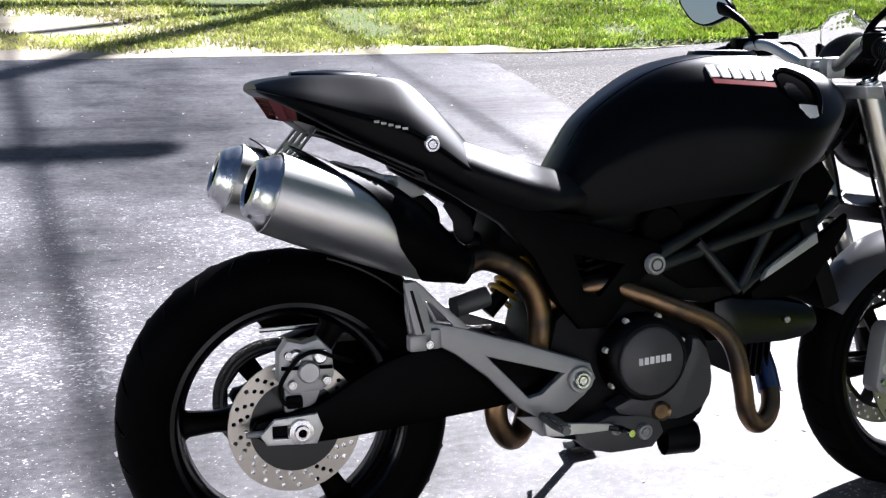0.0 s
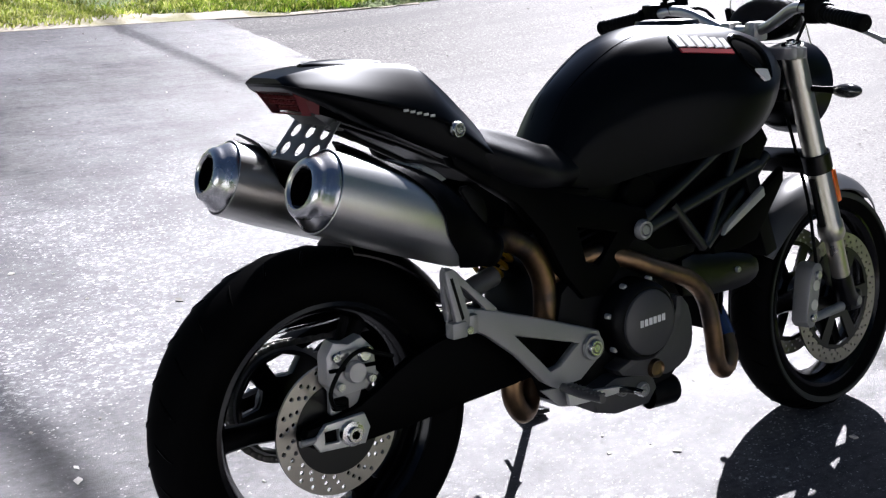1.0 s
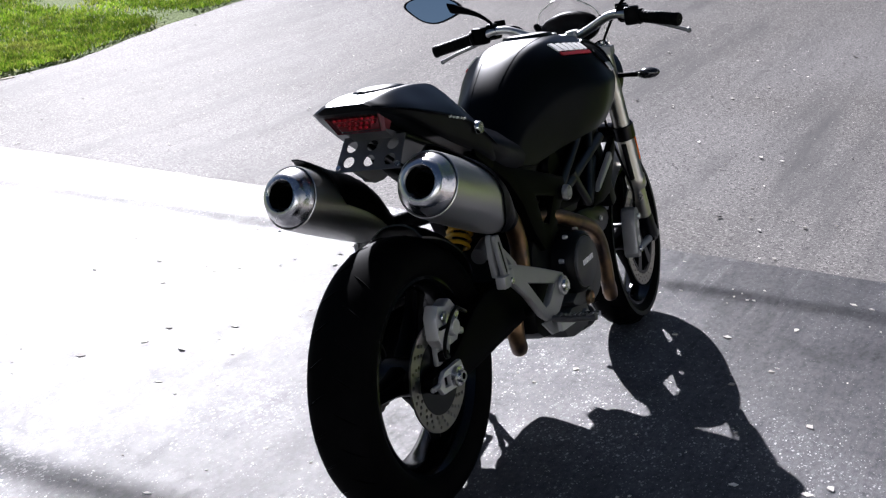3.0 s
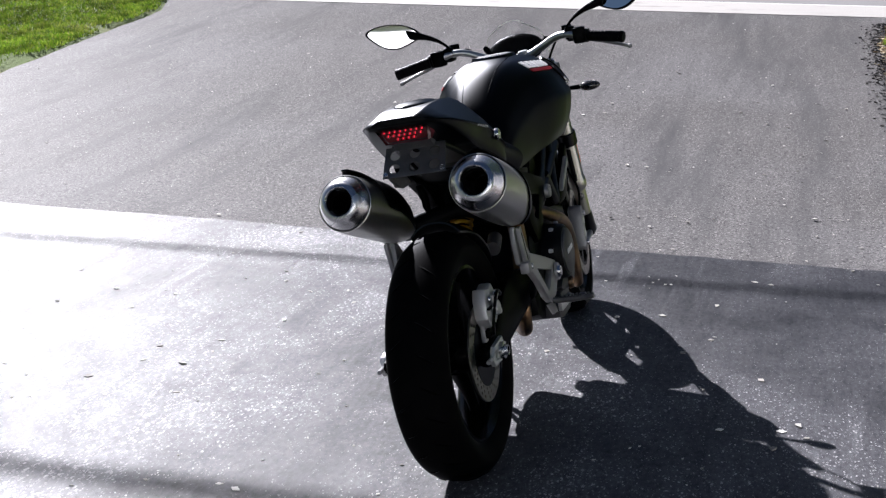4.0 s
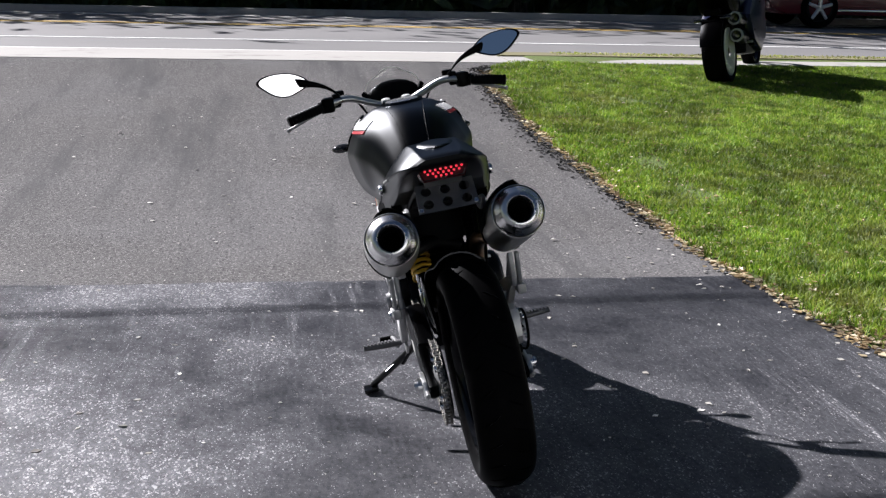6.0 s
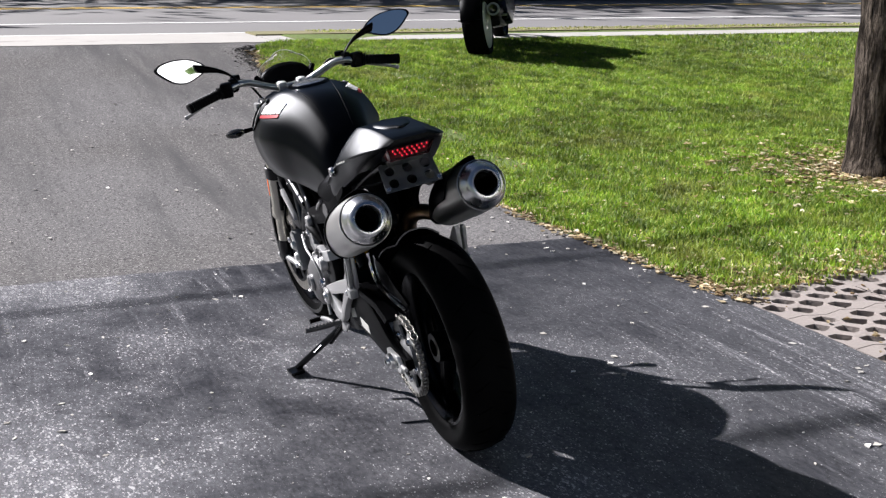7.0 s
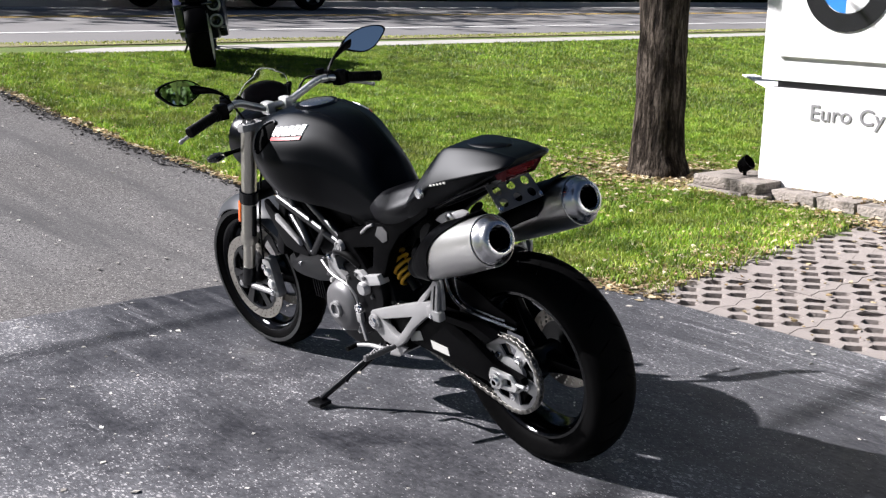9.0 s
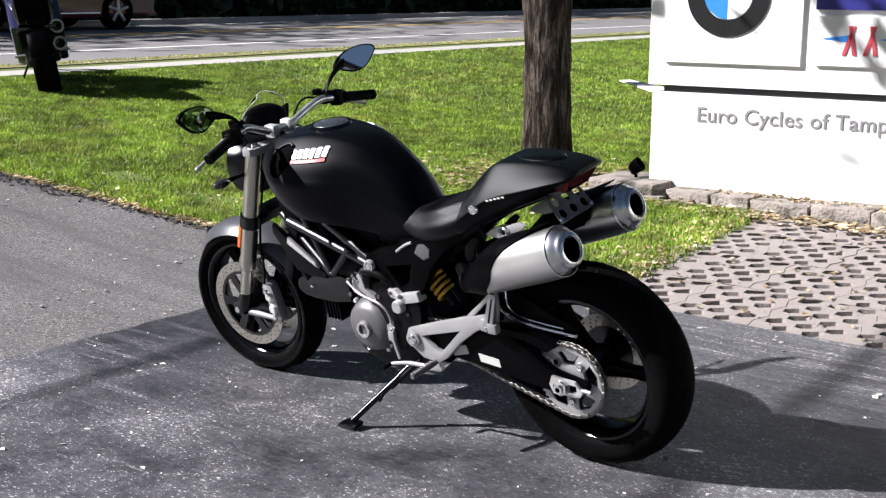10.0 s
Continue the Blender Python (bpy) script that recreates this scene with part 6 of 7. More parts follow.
part("hugger", shell(rb, 0.345, 0.005, radians(40), radians(105), 0.10), PLASTIC, bike_b, "black rear hugger")
part("undertail", slab([(-0.20, 0.98), (-0.16, 0.84), (-0.02, 0.70), (0.10, 0.66), (0.42, 0.64), (0.46, 0.86), (0.1, 0.97)], -0.15, 0.15, 0.03), PLASTIC, bike_b, "black undertail")
part("mudguard", shell(rb, 0.36, 0.02, radians(110), radians(165), 0.10), PLASTIC, bike_b, "black rear mudguard with lamp")
for s in (-1, 1):
    part("side_fairing", slab([(0.40, 0.62), (0.55, 0.36), (0.80, 0.22), (1.08, 0.34), (1.16, 0.62), (1.20, 0.90), (0.95, 0.96), (0.62, 0.80)], min(0.15 * s, 0.24 * s), max(0.15 * s, 0.24 * s), 0.03), DARKBLUE, bike_b, "dark side fairing")
part("lamp_holder", join(block((-0.12, 0, 0.70), (0.06, 0.16, 0.06), 0.015), block((-0.18, 0, 0.56), (0.03, 0.20, 0.14), 0.01)), PLASTIC, bike_b, "black tail lamp and plate holder")
for s in (-1, 1):
    part("indicator", tube([(-0.14, 0.07 * s, 0.64), (-0.15, 0.17 * s, 0.64)], [0.010, 0.022], 10, 1), SMOKE, bike_b, "dark indicator lamp")
    part("foot_peg", tube([(0.35, 0.16 * s, 0.36), (0.35, 0.25 * s, 0.36)], 0.012, 8, 1), CAST, bike_b)
tb = spline(np.array([arch(*r) for r in ((-0.18, 0.09, 0.99, 0.86, 0, 0.5), (0.0, 0.15, 0.99, 0.76, 0, 0.5), (0.20, 0.18, 0.94, 0.66, 0, 0.5), (0.40, 0.14, 0.86, 0.68, 0, 0.5), (0.52, 0.13, 0.85, 0.68, 0, 0.5))]), 4)
part("seat", loft(tb), PLASTIC, bike_b, "black seat and tail")
tk = spline(np.array([arch(*r) for r in ((0.46, 0.10, 0.86, 0.66, 0, 0.5), (0.58, 0.19, 1.04, 0.64, 0, 0.5), (0.80, 0.23, 1.12, 0.64, 0, 0.5), (1.02, 0.17, 1.02, 0.70, 0, 0.5), (1.12, 0.10, 0.92, 0.76, 0, 0.5))]), 4)
part("fuel_tank", loft(tk), DARKBLUE, bike_b, "dark blue fuel tank")
part("tail_stripe", slab([(-0.14, 0.985), (0.05, 0.992), (0.12, 0.975), (0.06, 0.955), (-0.10, 0.965)], -0.125, 0.125, 0.01), BLUEW, bike_b, "white and blue tail panel")
for s in (-1, 1):
    part("fork_leg", tube([(1.12, 0.10 * s, 0.98), (1.38, 0.10 * s, 0.32)], 0.026, 12, 1), BLACKMET, bike_b, "black fork leg")
    part("mirror", join(tube([(1.10, 0.24 * s, 1.05), (1.10, 0.32 * s, 1.18)], 0.008, 8, 1), ball((1.10, 0.37 * s, 1.20), (0.02, 0.07, 0.04))), PLASTIC, bike_b, "black mirror")
part("handlebar", tube([(1.02, -0.36, 1.02), (1.10, -0.18, 1.05), (1.12, 0, 1.0), (1.10, 0.18, 1.05), (1.02, 0.36, 1.02)], 0.013, 10), BLACKMET, bike_b, "black handlebar")
part("fairing", ball((1.10, 0, 0.98), (0.22, 0.27, 0.24)), DARKBLUE, bike_b, "dark blue nose fairing")
part("side_stand", tube([(0.60, 0.12, 0.30), (0.66, 0.27, 0.035)], 0.012, 8, 1), BLACKMET, bike_b)

# ---- tree ----
TREE = np.array([2.875, -4.09])
TZ = float(rise(TREE[0], TREE[1]))
tree = tagged(new("tree"), "mature shade tree with furrowed brown bark on the lawn", "tree")
tree.location = (TREE[0], TREE[1], TZ)
rng = np.random.default_rng(4)


def limb(pts, radii, sides=14, rough=0.05):
    v, f = tube(pts, radii, sides, 6)
    out = []
    for p in v:
        q = Vector(p)
        n = noise.noise((q.x * 7, q.y * 7, q.z * 1.2)) * rough + noise.noise((q.x * 26, q.y * 26, q.z * 3.0)) * rough * 0.9
        out.append((q.x * (1 + 0 * n) + n * 0.35, q.y + n * 0.35, q.z))
    return out, f


trunk = part("trunk", limb([(0, 0, -0.06), (0.0, 0.0, 0.05), (0.01, 0, 0.18), (0.02, 0.0, 0.5), (0.03, 0.01, 1.2), (0.045, 0.02, 2.0), (0.06, 0.02, 3.0), (0.10, 0.05, 4.2)], [0.24, 0.205, 0.176, 0.163, 0.156, 0.150, 0.138, 0.12], 40, 0.05), BARK, tree, "furrowed brown trunk", 60)
ends = []
for k in range(9):
    a, zz, ln = k * 2.4 + 0.5, 2.9 + 0.32 * k * 0.6, 2.3 + 0.5 * rng.random()
    b = np.array([0.06, 0.03, zz])
    e = b + np.array([math.cos(a) * ln, math.sin(a) * ln, 1.2 + rng.random()])
    m1 = b * 0.55 + e * 0.45 + np.array([0, 0, 0.25])
    part("limb", limb([b, m1, e], [0.075, 0.045, 0.02], 10, 0.02), BARK, tree)
    ends += [m1, e, (m1 + e) / 2]
ends = np.array(ends)
cnt = 5200
cc = ends[rng.integers(0, len(ends), cnt)] + rng.normal(0, 0.55, (cnt, 3)) * np.array([1, 1, 0.7])
cc[:, 2] = np.maximum(cc[:, 2], 2.75)


def leaves(centers, size, rng, fold=0.25):
    """A folded two-triangle leaf at each centre."""
    n = len(centers)
    d = rng.normal(size=(n, 3))
    d /= np.linalg.norm(d, axis=1)[:, None]
    e = np.cross(d, rng.normal(size=(n, 3)))
    e /= np.linalg.norm(e, axis=1)[:, None]
    s = (size * rng.uniform(0.6, 1.4, n))[:, None]
    up = np.cross(d, e) * s * fold
    a, b = centers - d * s, centers + d * s
    l, r = centers + e * s * 0.5 + up, centers - e * s * 0.5 + up
    v = np.stack([a, l, b, r], 1).reshape(-1, 3)
    i = np.arange(n)[:, None] * 4
    f = np.concatenate([i + np.array([[0, 1, 2]]), i + np.array([[0, 2, 3]])], 0)
    return v, f


v, f = leaves(cc, 0.085, rng)
crown = raw("crown", v, f, LEAF)
crown.parent = tree

# ---- sign on its stone footing ----
SD = np.array([-0.987, -0.161])
SD /= np.linalg.norm(SD)
# local x runs back along the sign (mirrored below), so use u: metres from its left edge


def sg(u, z, out=0.0):
    n = np.array([SD[1], -SD[0]])
    n = n if n[1] > 0 else -n
    p = np.array([2.06, -4.12]) + SD * u + n * out
    return (p[0], p[1], z)


def board(u0, u1, z0, z1, o0, o1, bevel=0.0):
    quad = [(u0, z0), (u1, z0), (u1, z1), (u0, z1)]
    return loft([[sg(u, z, o0) for u, z in quad], [sg(u, z, o1) for u, z in quad]])


sign = tagged(new("dealer_sign"), "white roadside dealer sign with grey lettering and brand panels", "sign")
part("lower_box", board(-0.045, 3.4, 0.12, 0.724, -0.22, -0.002), SIGNW, sign, "white lower sign box")
part("gap_panel", board(0.02, 3.35, 0.720, 0.772, -0.19, -0.03), SIGND, sign, "dark recessed gap")
upper = part("upper_box", board(-0.075, 3.45, 0.768, 2.6, -0.24, 0.0), SIGNW, sign, "white upper sign box")
for top, out in ((0.262, 0.010), (0.246, 0.020), (0.228, 0.034)):
    part("base_trim", board(-0.03, 3.4, 0.122, top, -0.02, out), SIGNW, sign)
part("side_ledge", loft([[(2.14, -4.16, 0.712), (2.70, -4.70, 0.722), (2.67, -4.80, 0.722), (2.10, -4.36, 0.708)], [(2.14, -4.16, 0.724), (2.70, -4.70, 0.730), (2.67, -4.80, 0.730), (2.10, -4.36, 0.724)]]), SIGNW, sign, "white ledge of the rear sign face")


def framed(u0, u1, z0, z1, mat=SIGNW):
    return part("panel", join(board(u0, u1, z0, z1, -0.001, 0.022)), mat, upper, "raised white brand panel")


framed(0.03, 0.88, 0.915, 1.74)
framed(0.965, 1.80, 0.925, 1.215)
part("panel", board(0.955, 1.80, 1.252, 1.60, -0.001, 0.022), NAVYP, upper, "navy brand panel")


def sign_disc(name, cu, cz, r0, r1, o0, o1, mat, a0=0, a1=360, n=48):
    """A ring or sector lying on the sign's face."""
    ang = np.radians(np.linspace(a0, a1, n))
    rings = [[sg(cu + r * math.cos(a), cz + r * math.sin(a), o) for a in ang] for r, o in ((r0, o0), (r0, o1), (r1, o1), (r1, o0))]
    return part(name, loft(rings, a1 - a0 < 359, False) if False else loft(np.array(rings).transpose(1, 0, 2), True, True), mat, upper)


RC = (0.425, 1.335)
sign_disc("ring", *RC, 0.155, 0.258, 0.02, 0.030, BLACKG)["label"] = "black emblem ring"
for q in range(4):
    sign_disc("sector", *RC, 0.001, 0.150, 0.02, 0.028, (BLUEP, WHITE_MARK)[q % 2], q * 90, q * 90 + 90, 14)["label"] = "emblem quarter in blue or white"
# second emblem: plain wedges and bars in its colours
for (u0, u1, z, w, mat) in ((1.00, 1.16, 1.085, 0.022, BLUEP), (1.33, 1.48, 1.085, 0.022, BLUEP)):
    part("emblem_wing", loft([[sg(u0, z, o), sg(u1, z + w, o), sg(u1, z - w, o)] for o in (0.02, 0.026)]), mat, upper, "blue emblem wing")
for i, u in enumerate((1.12, 1.18, 1.24, 1.30)):
    lean_u = 0.05 if i % 2 == 0 else -0.03
    part("emblem_bar", loft([[sg(u, 0.99, o), sg(u + 0.022, 0.99, o), sg(u + lean_u + 0.022, 1.16, o), sg(u + lean_u, 1.16, o)] for o in (0.02, 0.028)]), REDP, upper, "red emblem bar")

# lettering
cu = bpy.data.curves.new("letters", "FONT")
cu.body = "Euro Cycles of Tampa"
cu.size, cu.extrude, cu.space_character, cu.offset = 0.132, 0.0012, 1.03, 0.0012
lt = new("sign_lettering", cu)
n2 = np.array([SD[1], -SD[0]])
n2 = n2 if n2[1] > 0 else -n2
X, Z = Vector((SD[0], SD[1], 0)), Vector((0, 0, 1))
Nv = X.cross(Z)
lt.matrix_world = Matrix((( X.x, Z.x, Nv.x, 0), (X.y, Z.y, Nv.y, 0), (X.z, Z.z, Nv.z, 0), (0, 0, 0, 1)))
lt.matrix_world.translation = Vector(sg(0.25, 0.549, 0.002))
deps = bpy.context.evaluated_depsgraph_get()
lm = bpy.data.meshes.new_from_object(lt.evaluated_get(deps))
lm.transform(lt.matrix_world)
bpy.data.objects.remove(lt)
lm.materials.clear()
lm.materials.append(SIGNT)
lb = bmesh.new()
lb.from_mesh(lm)
bmesh.ops.remove_doubles(lb, verts=lb.verts, dist=0.00002)
todo = set(lb.verts)
while todo:
    island, edge_of = set(), [min(todo, key=lambda q: (q.co.x, q.index))]
    while edge_of:
        q = edge_of.pop()
        if q in island:
            continue
        island.add(q)
        edge_of += [e.other_vert(q) for e in q.link_edges]
    todo -= island
    order = {q: k for k, q in enumerate(sorted(island, key=lambda q: q.index))}
    faces = [tuple(order[q] for q in fc.verts) for fc in lb.faces if fc.verts[0] in island]
    part("letter", ([tuple(q.co) for q in order], faces), SIGNT, sign)
lb.free()
bpy.data.meshes.remove(lm)

spot = tagged(new("spotlight"), "small black garden spotlight aimed at the sign", "spotlight")
spot.location = (2.185, -4.085, 0.150)
part("shade", lathe([(0.0005, -0.045), (0.030, -0.042), (0.043, -0.02), (0.050, 0.035), (0.046, 0.035), (0.038, -0.01), (0.0005, -0.015)], (0, 0, 0.085), (-0.75, -0.1, 0.6), 20), PLASTIC, spot, "black lamp shade")
part("yoke", tube([(0.0, -0.046, 0.085), (0.01, -0.04, 0.045), (0, 0, 0.035), (0.01, 0.04, 0.045), (0.0, 0.046, 0.085)], 0.005, 8, 3), PLASTIC, spot)
part("stem", tube([(0, 0, -0.008), (0.0, 0, 0.036)], 0.012, 10, 1), PLASTIC, spot)

# ---- far side of the street ----
rng = np.random.default_rng(9)
n = 26000
hx = 23.0 + np.abs(rng.normal(0, 1.0, n))
hy = rng.uniform(-75, 45, n)
wall_h = 3.4 + 1.6 * np.array([noise.noise((y * 0.21, 0, 0)) for y in hy])
hz = 0.45 + rng.random(n) ** 0.8 * wall_h
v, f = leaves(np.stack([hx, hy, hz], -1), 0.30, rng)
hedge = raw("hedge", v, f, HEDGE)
tagged(hedge, "dense dark hedge and bushes across the street", "hedge", kind="stuff")
core = part("backdrop_hedge", block((25.2, -15, 2.2), (1.6, 125, 4.0), 0.3), HEDGE)
tagged(core, "dark shaded depth of the hedge", "hedge", kind="structure")
for k, y in enumerate(range(-70, 45, 8)):
    st = tagged(new("tree"), "tall dark leafy tree behind the far hedge", "tree", "far trees")
    st.location = (24.5 + 1.2 * math.sin(k * 2.1), y + 2 * math.cos(k * 1.7), 0.4)
    part("trunk", tube([(0, 0, -0.1), (0.05, 0, 2), (0.1, 0.1, 6)], [0.22, 0.17, 0.10], 10), BARK, st)
    m = 1300
    cc = rng.normal(0, 1.0, (m, 3)) * np.array([1.7, 2.1, 1.5]) + np.array([0, 0, 6.2])
    cc[:, 2] = np.maximum(cc[:, 2], 3.0)
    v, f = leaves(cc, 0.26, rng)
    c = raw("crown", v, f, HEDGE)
    c.parent = st
strip("kerb", 20.0, 20.25, -150, 150, 0.10, CONCRETE, "pale concrete kerb on the far side of the street", "kerb", skirt=0.25)

# ---- overhead cables, seen by their shadows; their poles are added out of view ----
for px, py, zz in ((7.95, 12.6, 0.35), (6.9, 46.0, 0.2), (8.75, -52.0, 0.45), (-35.1, -12.4, -0.02)):
    pl = tagged(new("utility_pole"), "weathered wooden utility pole added out of view to carry cables", "utility pole")
    pl.location = (px, py, zz)
    part("pole", tube([(0, 0, -0.3), (0, 0, 8.2)], [0.15, 0.11], 14, 1), POLE, pl)
    part("crossarm", block((-0.5, 0, 6.35 - zz), (3.6, 0.10, 0.12), 0.01), POLE, pl)
for ends, r in ((((7.1, 46, 6.3), (7.75, 12.6, 6.28), (10.0, -52, 6.3)), 0.019), (((5.3, 46, 6.55), (5.98, 12.6, 6.5), (7.1, -52, 6.5)), 0.030), (((7.9, 12.6, 6.1), (-13.6, 0.1, 6.1), (-35.1, -12.4, 6.1)), 0.06)):
    pts = []
    for p, q in zip(ends, ends[1:]):
        pts += [np.array(p) * (1 - u) + np.array(q) * u - np.array([0, 0, 0.5 * u * (1 - u)]) for u in np.linspace(0, 1, 9)]
    c = part("overhead_cable", tube(pts, r, 8, 1), PLASTIC)
    tagged(c, "black overhead utility cable beside the street", "cable")

# unseen box, added only to cast a short bar of shadow on the asphalt
box = tagged(new("splice_box"), "unseen box on an overhead cable, added for its bar of shadow", "splice box")
box.location = (6.0, 9.05, 6.36)
part("case", block((0, 0, 0), (0.95, 0.17, 0.15), 0.03), PLASTIC, box)
for s in (-1, 1):
    part("clamp", tube([(0.1 * s, 0, 0.06), (0.05 * s, 0, 0.13)], 0.02, 8, 1), PLASTIC, box)

# ---- trees behind the parking area, seen in the mirrors ----
rng = np.random.default_rng(21)
for k, (tx, ty, hgt) in enumerate(((-9.4, -10.2, 5.5), (-9.2, -14.6, 4.6), (-6, -15.4, 4.4))):
    st = tagged(new("tree"), "leafy shade tree behind the parking area", "tree", "trees behind")
    st.location = (tx, ty, -0.02)
    part("trunk", tube([(0, 0, -0.1), (0.1, 0, 2), (0.1, 0.2, hgt * 0.8)], [0.24, 0.18, 0.06], 12), BARK, st)
    for q in range(6):
        a = q * 1.05 + k
        part("limb", tube([(0.08, 0.05, hgt * 0.35), (math.cos(a) * 1.1, math.sin(a) * 1.1, hgt * 0.55), (math.cos(a) * 2.0, math.sin(a) * 2.0, hgt * 0.75)], [0.08, 0.05, 0.02], 8), BARK, st)
    m = 900 if k == 0 else 2600
    dirs = rng.normal(size=(m, 3))
    dirs /= np.linalg.norm(dirs, axis=1)[:, None]
    cc = dirs * (rng.random(m) ** 0.4)[:, None] * np.array([2.6, 2.8, 2.2]) + np.array([0.1, 0.1, hgt * 0.7]) + rng.normal(0, 0.2, (m, 3))
    v, f = leaves(cc, 0.17, rng)
    cr = raw("crown", v, f, LEAF)
    cr.parent = st

# ---- pale building added behind the parking area, to reflect white in the mirrors ----
house = tagged(new("building"), "low white building added behind the parking area to whiten the mirror", "building")
house.matrix_world = pose(-16.1, -6.45, -0.02, 0, 0, 117.7)
part("wall", block((0, 4.05, 2.6), (16.8, 8.0, 5.4), 0.02), SIGNW, house, "white rendered wall")
part("roof", block((0, 4.05, 5.42), (17.1, 8.3, 0.24), 0.03), CONCRETE, house, "pale flat roof edge")

# ---- car on the street ----
car = tagged(new("car"), "dark red car with alloy wheels on the far lane", "car")
car.matrix_world = pose(19.0, -10.65, 0.47, 0, 0, -90)
CAR = [(-2.25, 0.34), (-2.30, 0.62), (-2.22, 0.95), (-1.9, 1.04), (-1.1, 1.08), (1.0, 1.05), (1.9, 0.92), (2.22, 0.74), (2.25, 0.36), (1.95, 0.24), (-1.95, 0.24)]
part("body", slab(CAR, -0.90, 0.90, 0.10, rounding=2), CARRED, car, "dark red painted body")
part("cabin", slab([(-1.85, 1.03), (-1.55, 1.52), (-1.1, 1.64), (0.1, 1.62), (0.45, 1.52), (1.05, 1.04)], -0.76, 0.76, 0.10), CARGLASS, car, "dark glazed cabin")
part("sill", slab([(-1.0, 0.30), (0.98, 0.30), (0.98, 0.335), (-1.0, 0.335)], -0.915, 0.915, 0.008), CHROME, car, "bright sill strip")
for x in (-1.35, 1.38):
    for s in (-1, 1):
        tyre = part("wheel", lathe([(0.20, 0.02), (0.25, 0.10), (0.33, 0.11), (0.355, 0.06), (0.36, 0.0), (0.355, -0.09), (0.20, -0.10)], (x, 0.83 * s, 0.36), (0, s, 0), 36, closed=True), RUBBER, car, "black car tyre")
        part("rim", lathe([(0.21, 0.10), (0.245, 0.105), (0.25, 0.06), (0.20, 0.02), (0.0005, 0.03)], (x, 0.83 * s, 0.36), (0, s, 0), 36), DARKMET, tyre, "dark rim well")
        for k in range(5):
            a = 2 * math.pi * k / 5 + 0.3
            part("spoke", tube([(x, (0.83 + 0.09) * s, 0.36), (x + 0.23 * math.cos(a), (0.83 + 0.10) * s, 0.36 + 0.23 * math.sin(a))], [0.035, 0.028], 8, 1), SILVER, tyre, "silver wheel spoke")
for s in (-1, 1):
    part("headlamp", ball((2.12, 0.62 * s, 0.74), (0.12, 0.20, 0.09)), CHROME, car, "clear headlamp")
    part("tail_lamp", block((-2.22, 0.66 * s, 0.86), (0.10, 0.26, 0.18), 0.03), RED_LENS, car, "red tail lamp")

# ---- lawn, litter and paving ----
rng = np.random.default_rng(2)


def blades(xs, ys, h, rng, width=0.0045):
    n = len(xs)
    z = rise(xs, ys) + 0.008
    a = rng.uniform(0, 2 * np.pi, n)
    hh = h * rng.uniform(0.5, 1.25, n)
    lean = rng.uniform(0.2, 1.0, n) * hh
    b = rng.uniform(0, 2 * np.pi, n)
    dx, dy = np.cos(a) * width, np.sin(a) * width
    lx, ly = np.cos(b) * lean, np.sin(b) * lean
    p0 = np.stack([xs - dx, ys - dy, z], -1)
    p1 = np.stack([xs + dx, ys + dy, z], -1)
    p2 = np.stack([xs + dx * 0.7 + lx * 0.45, ys + dy * 0.7 + ly * 0.45, z + hh * 0.65], -1)
    p3 = np.stack([xs - dx * 0.7 + lx * 0.45, ys - dy * 0.7 + ly * 0.45, z + hh * 0.65], -1)
    p4 = np.stack([xs + lx, ys + ly, z + hh], -1)
    v = np.stack([p0, p1, p2, p3, p4], 1).reshape(-1, 3)
    i = np.arange(n)[:, None] * 5
    f = np.concatenate([i + np.array([[0, 1, 2]]), i + np.array([[0, 2, 3]]), i + np.array([[3, 2, 4]])], 0)
    return v, f


def clumpy(xs, ys, s, cut, rng):
    m = np.array([noise.noise((x * s, y * s, 7.0)) for x, y in zip(xs, ys)])
    return m > cut + rng.normal(0, 0.12, len(xs))


def lawn_right(n, x0, x1, y0, y1, h, width):
    xs, ys = rng.uniform(x0, x1, n), rng.uniform(y0, y1, n)
    pave = 0.92 + 0.12 * (ys + 1.75) / -1.2
    rag = 0.028 * np.sin(5.1 * xs) + 0.02 * np.sin(13.0 * xs + 1.0) + 0.016 * np.sin(31.0 * xs + 2.0)
    ok = (ys < edge_right(xs) - 0.01 + rag - rng.random(n) ** 2 * 0.09) & ((xs > pave + rng.random(n) * 0.12) | (ys < -4.3)) & (np.hypot(xs - TREE[0], ys - TREE[1]) > 0.25 + 0.35 * rng.random(n))
    ok &= ~((xs < 2.48) & (ys < -3.84) & (ys > -4.6))
    xs, ys = xs[ok], ys[ok]
    bare = np.clip((xs - 0.95) / 0.75, 0.0, 1.0)
    keep = clumpy(xs, ys, 2.2, -0.62, rng) & (rng.random(len(xs)) < 0.25 + 0.75 * bare)
    return blades(xs[keep], ys[keep], h, rng, width)


v, f = lawn_right(330000, 0.9, 9.0, -6.5, -1.45, 0.030, 0.0036)
tagged(raw("grass", v, f, GRASS), "short bright green lawn grass beside the driveway", "grass", kind="stuff")
v, f = lawn_right(190000, 1.0, 9.0, -18.0, -6.4, 0.034, 0.0055)
tagged(raw("grass", v, f, GRASS), "short bright green lawn grass further off", "grass", kind="stuff")
xs, ys = rng.uniform(9.92, 10.30, 6000), rng.uniform(-30, -2.6, 6000)
v, f = blades(xs, ys, 0.014, rng, 0.008)
v[:, 2] = v[:, 2] + 0.016
tagged(raw("grass", v, f, GRASS_DRY), "grass verge between footpath and street", "grass", kind="stuff")
VERGE = material("dry_verge_soil", (0.17, 0.155, 0.075), 0.95, vary=0.25, scale=3.0, fine=50, bump=0.01)
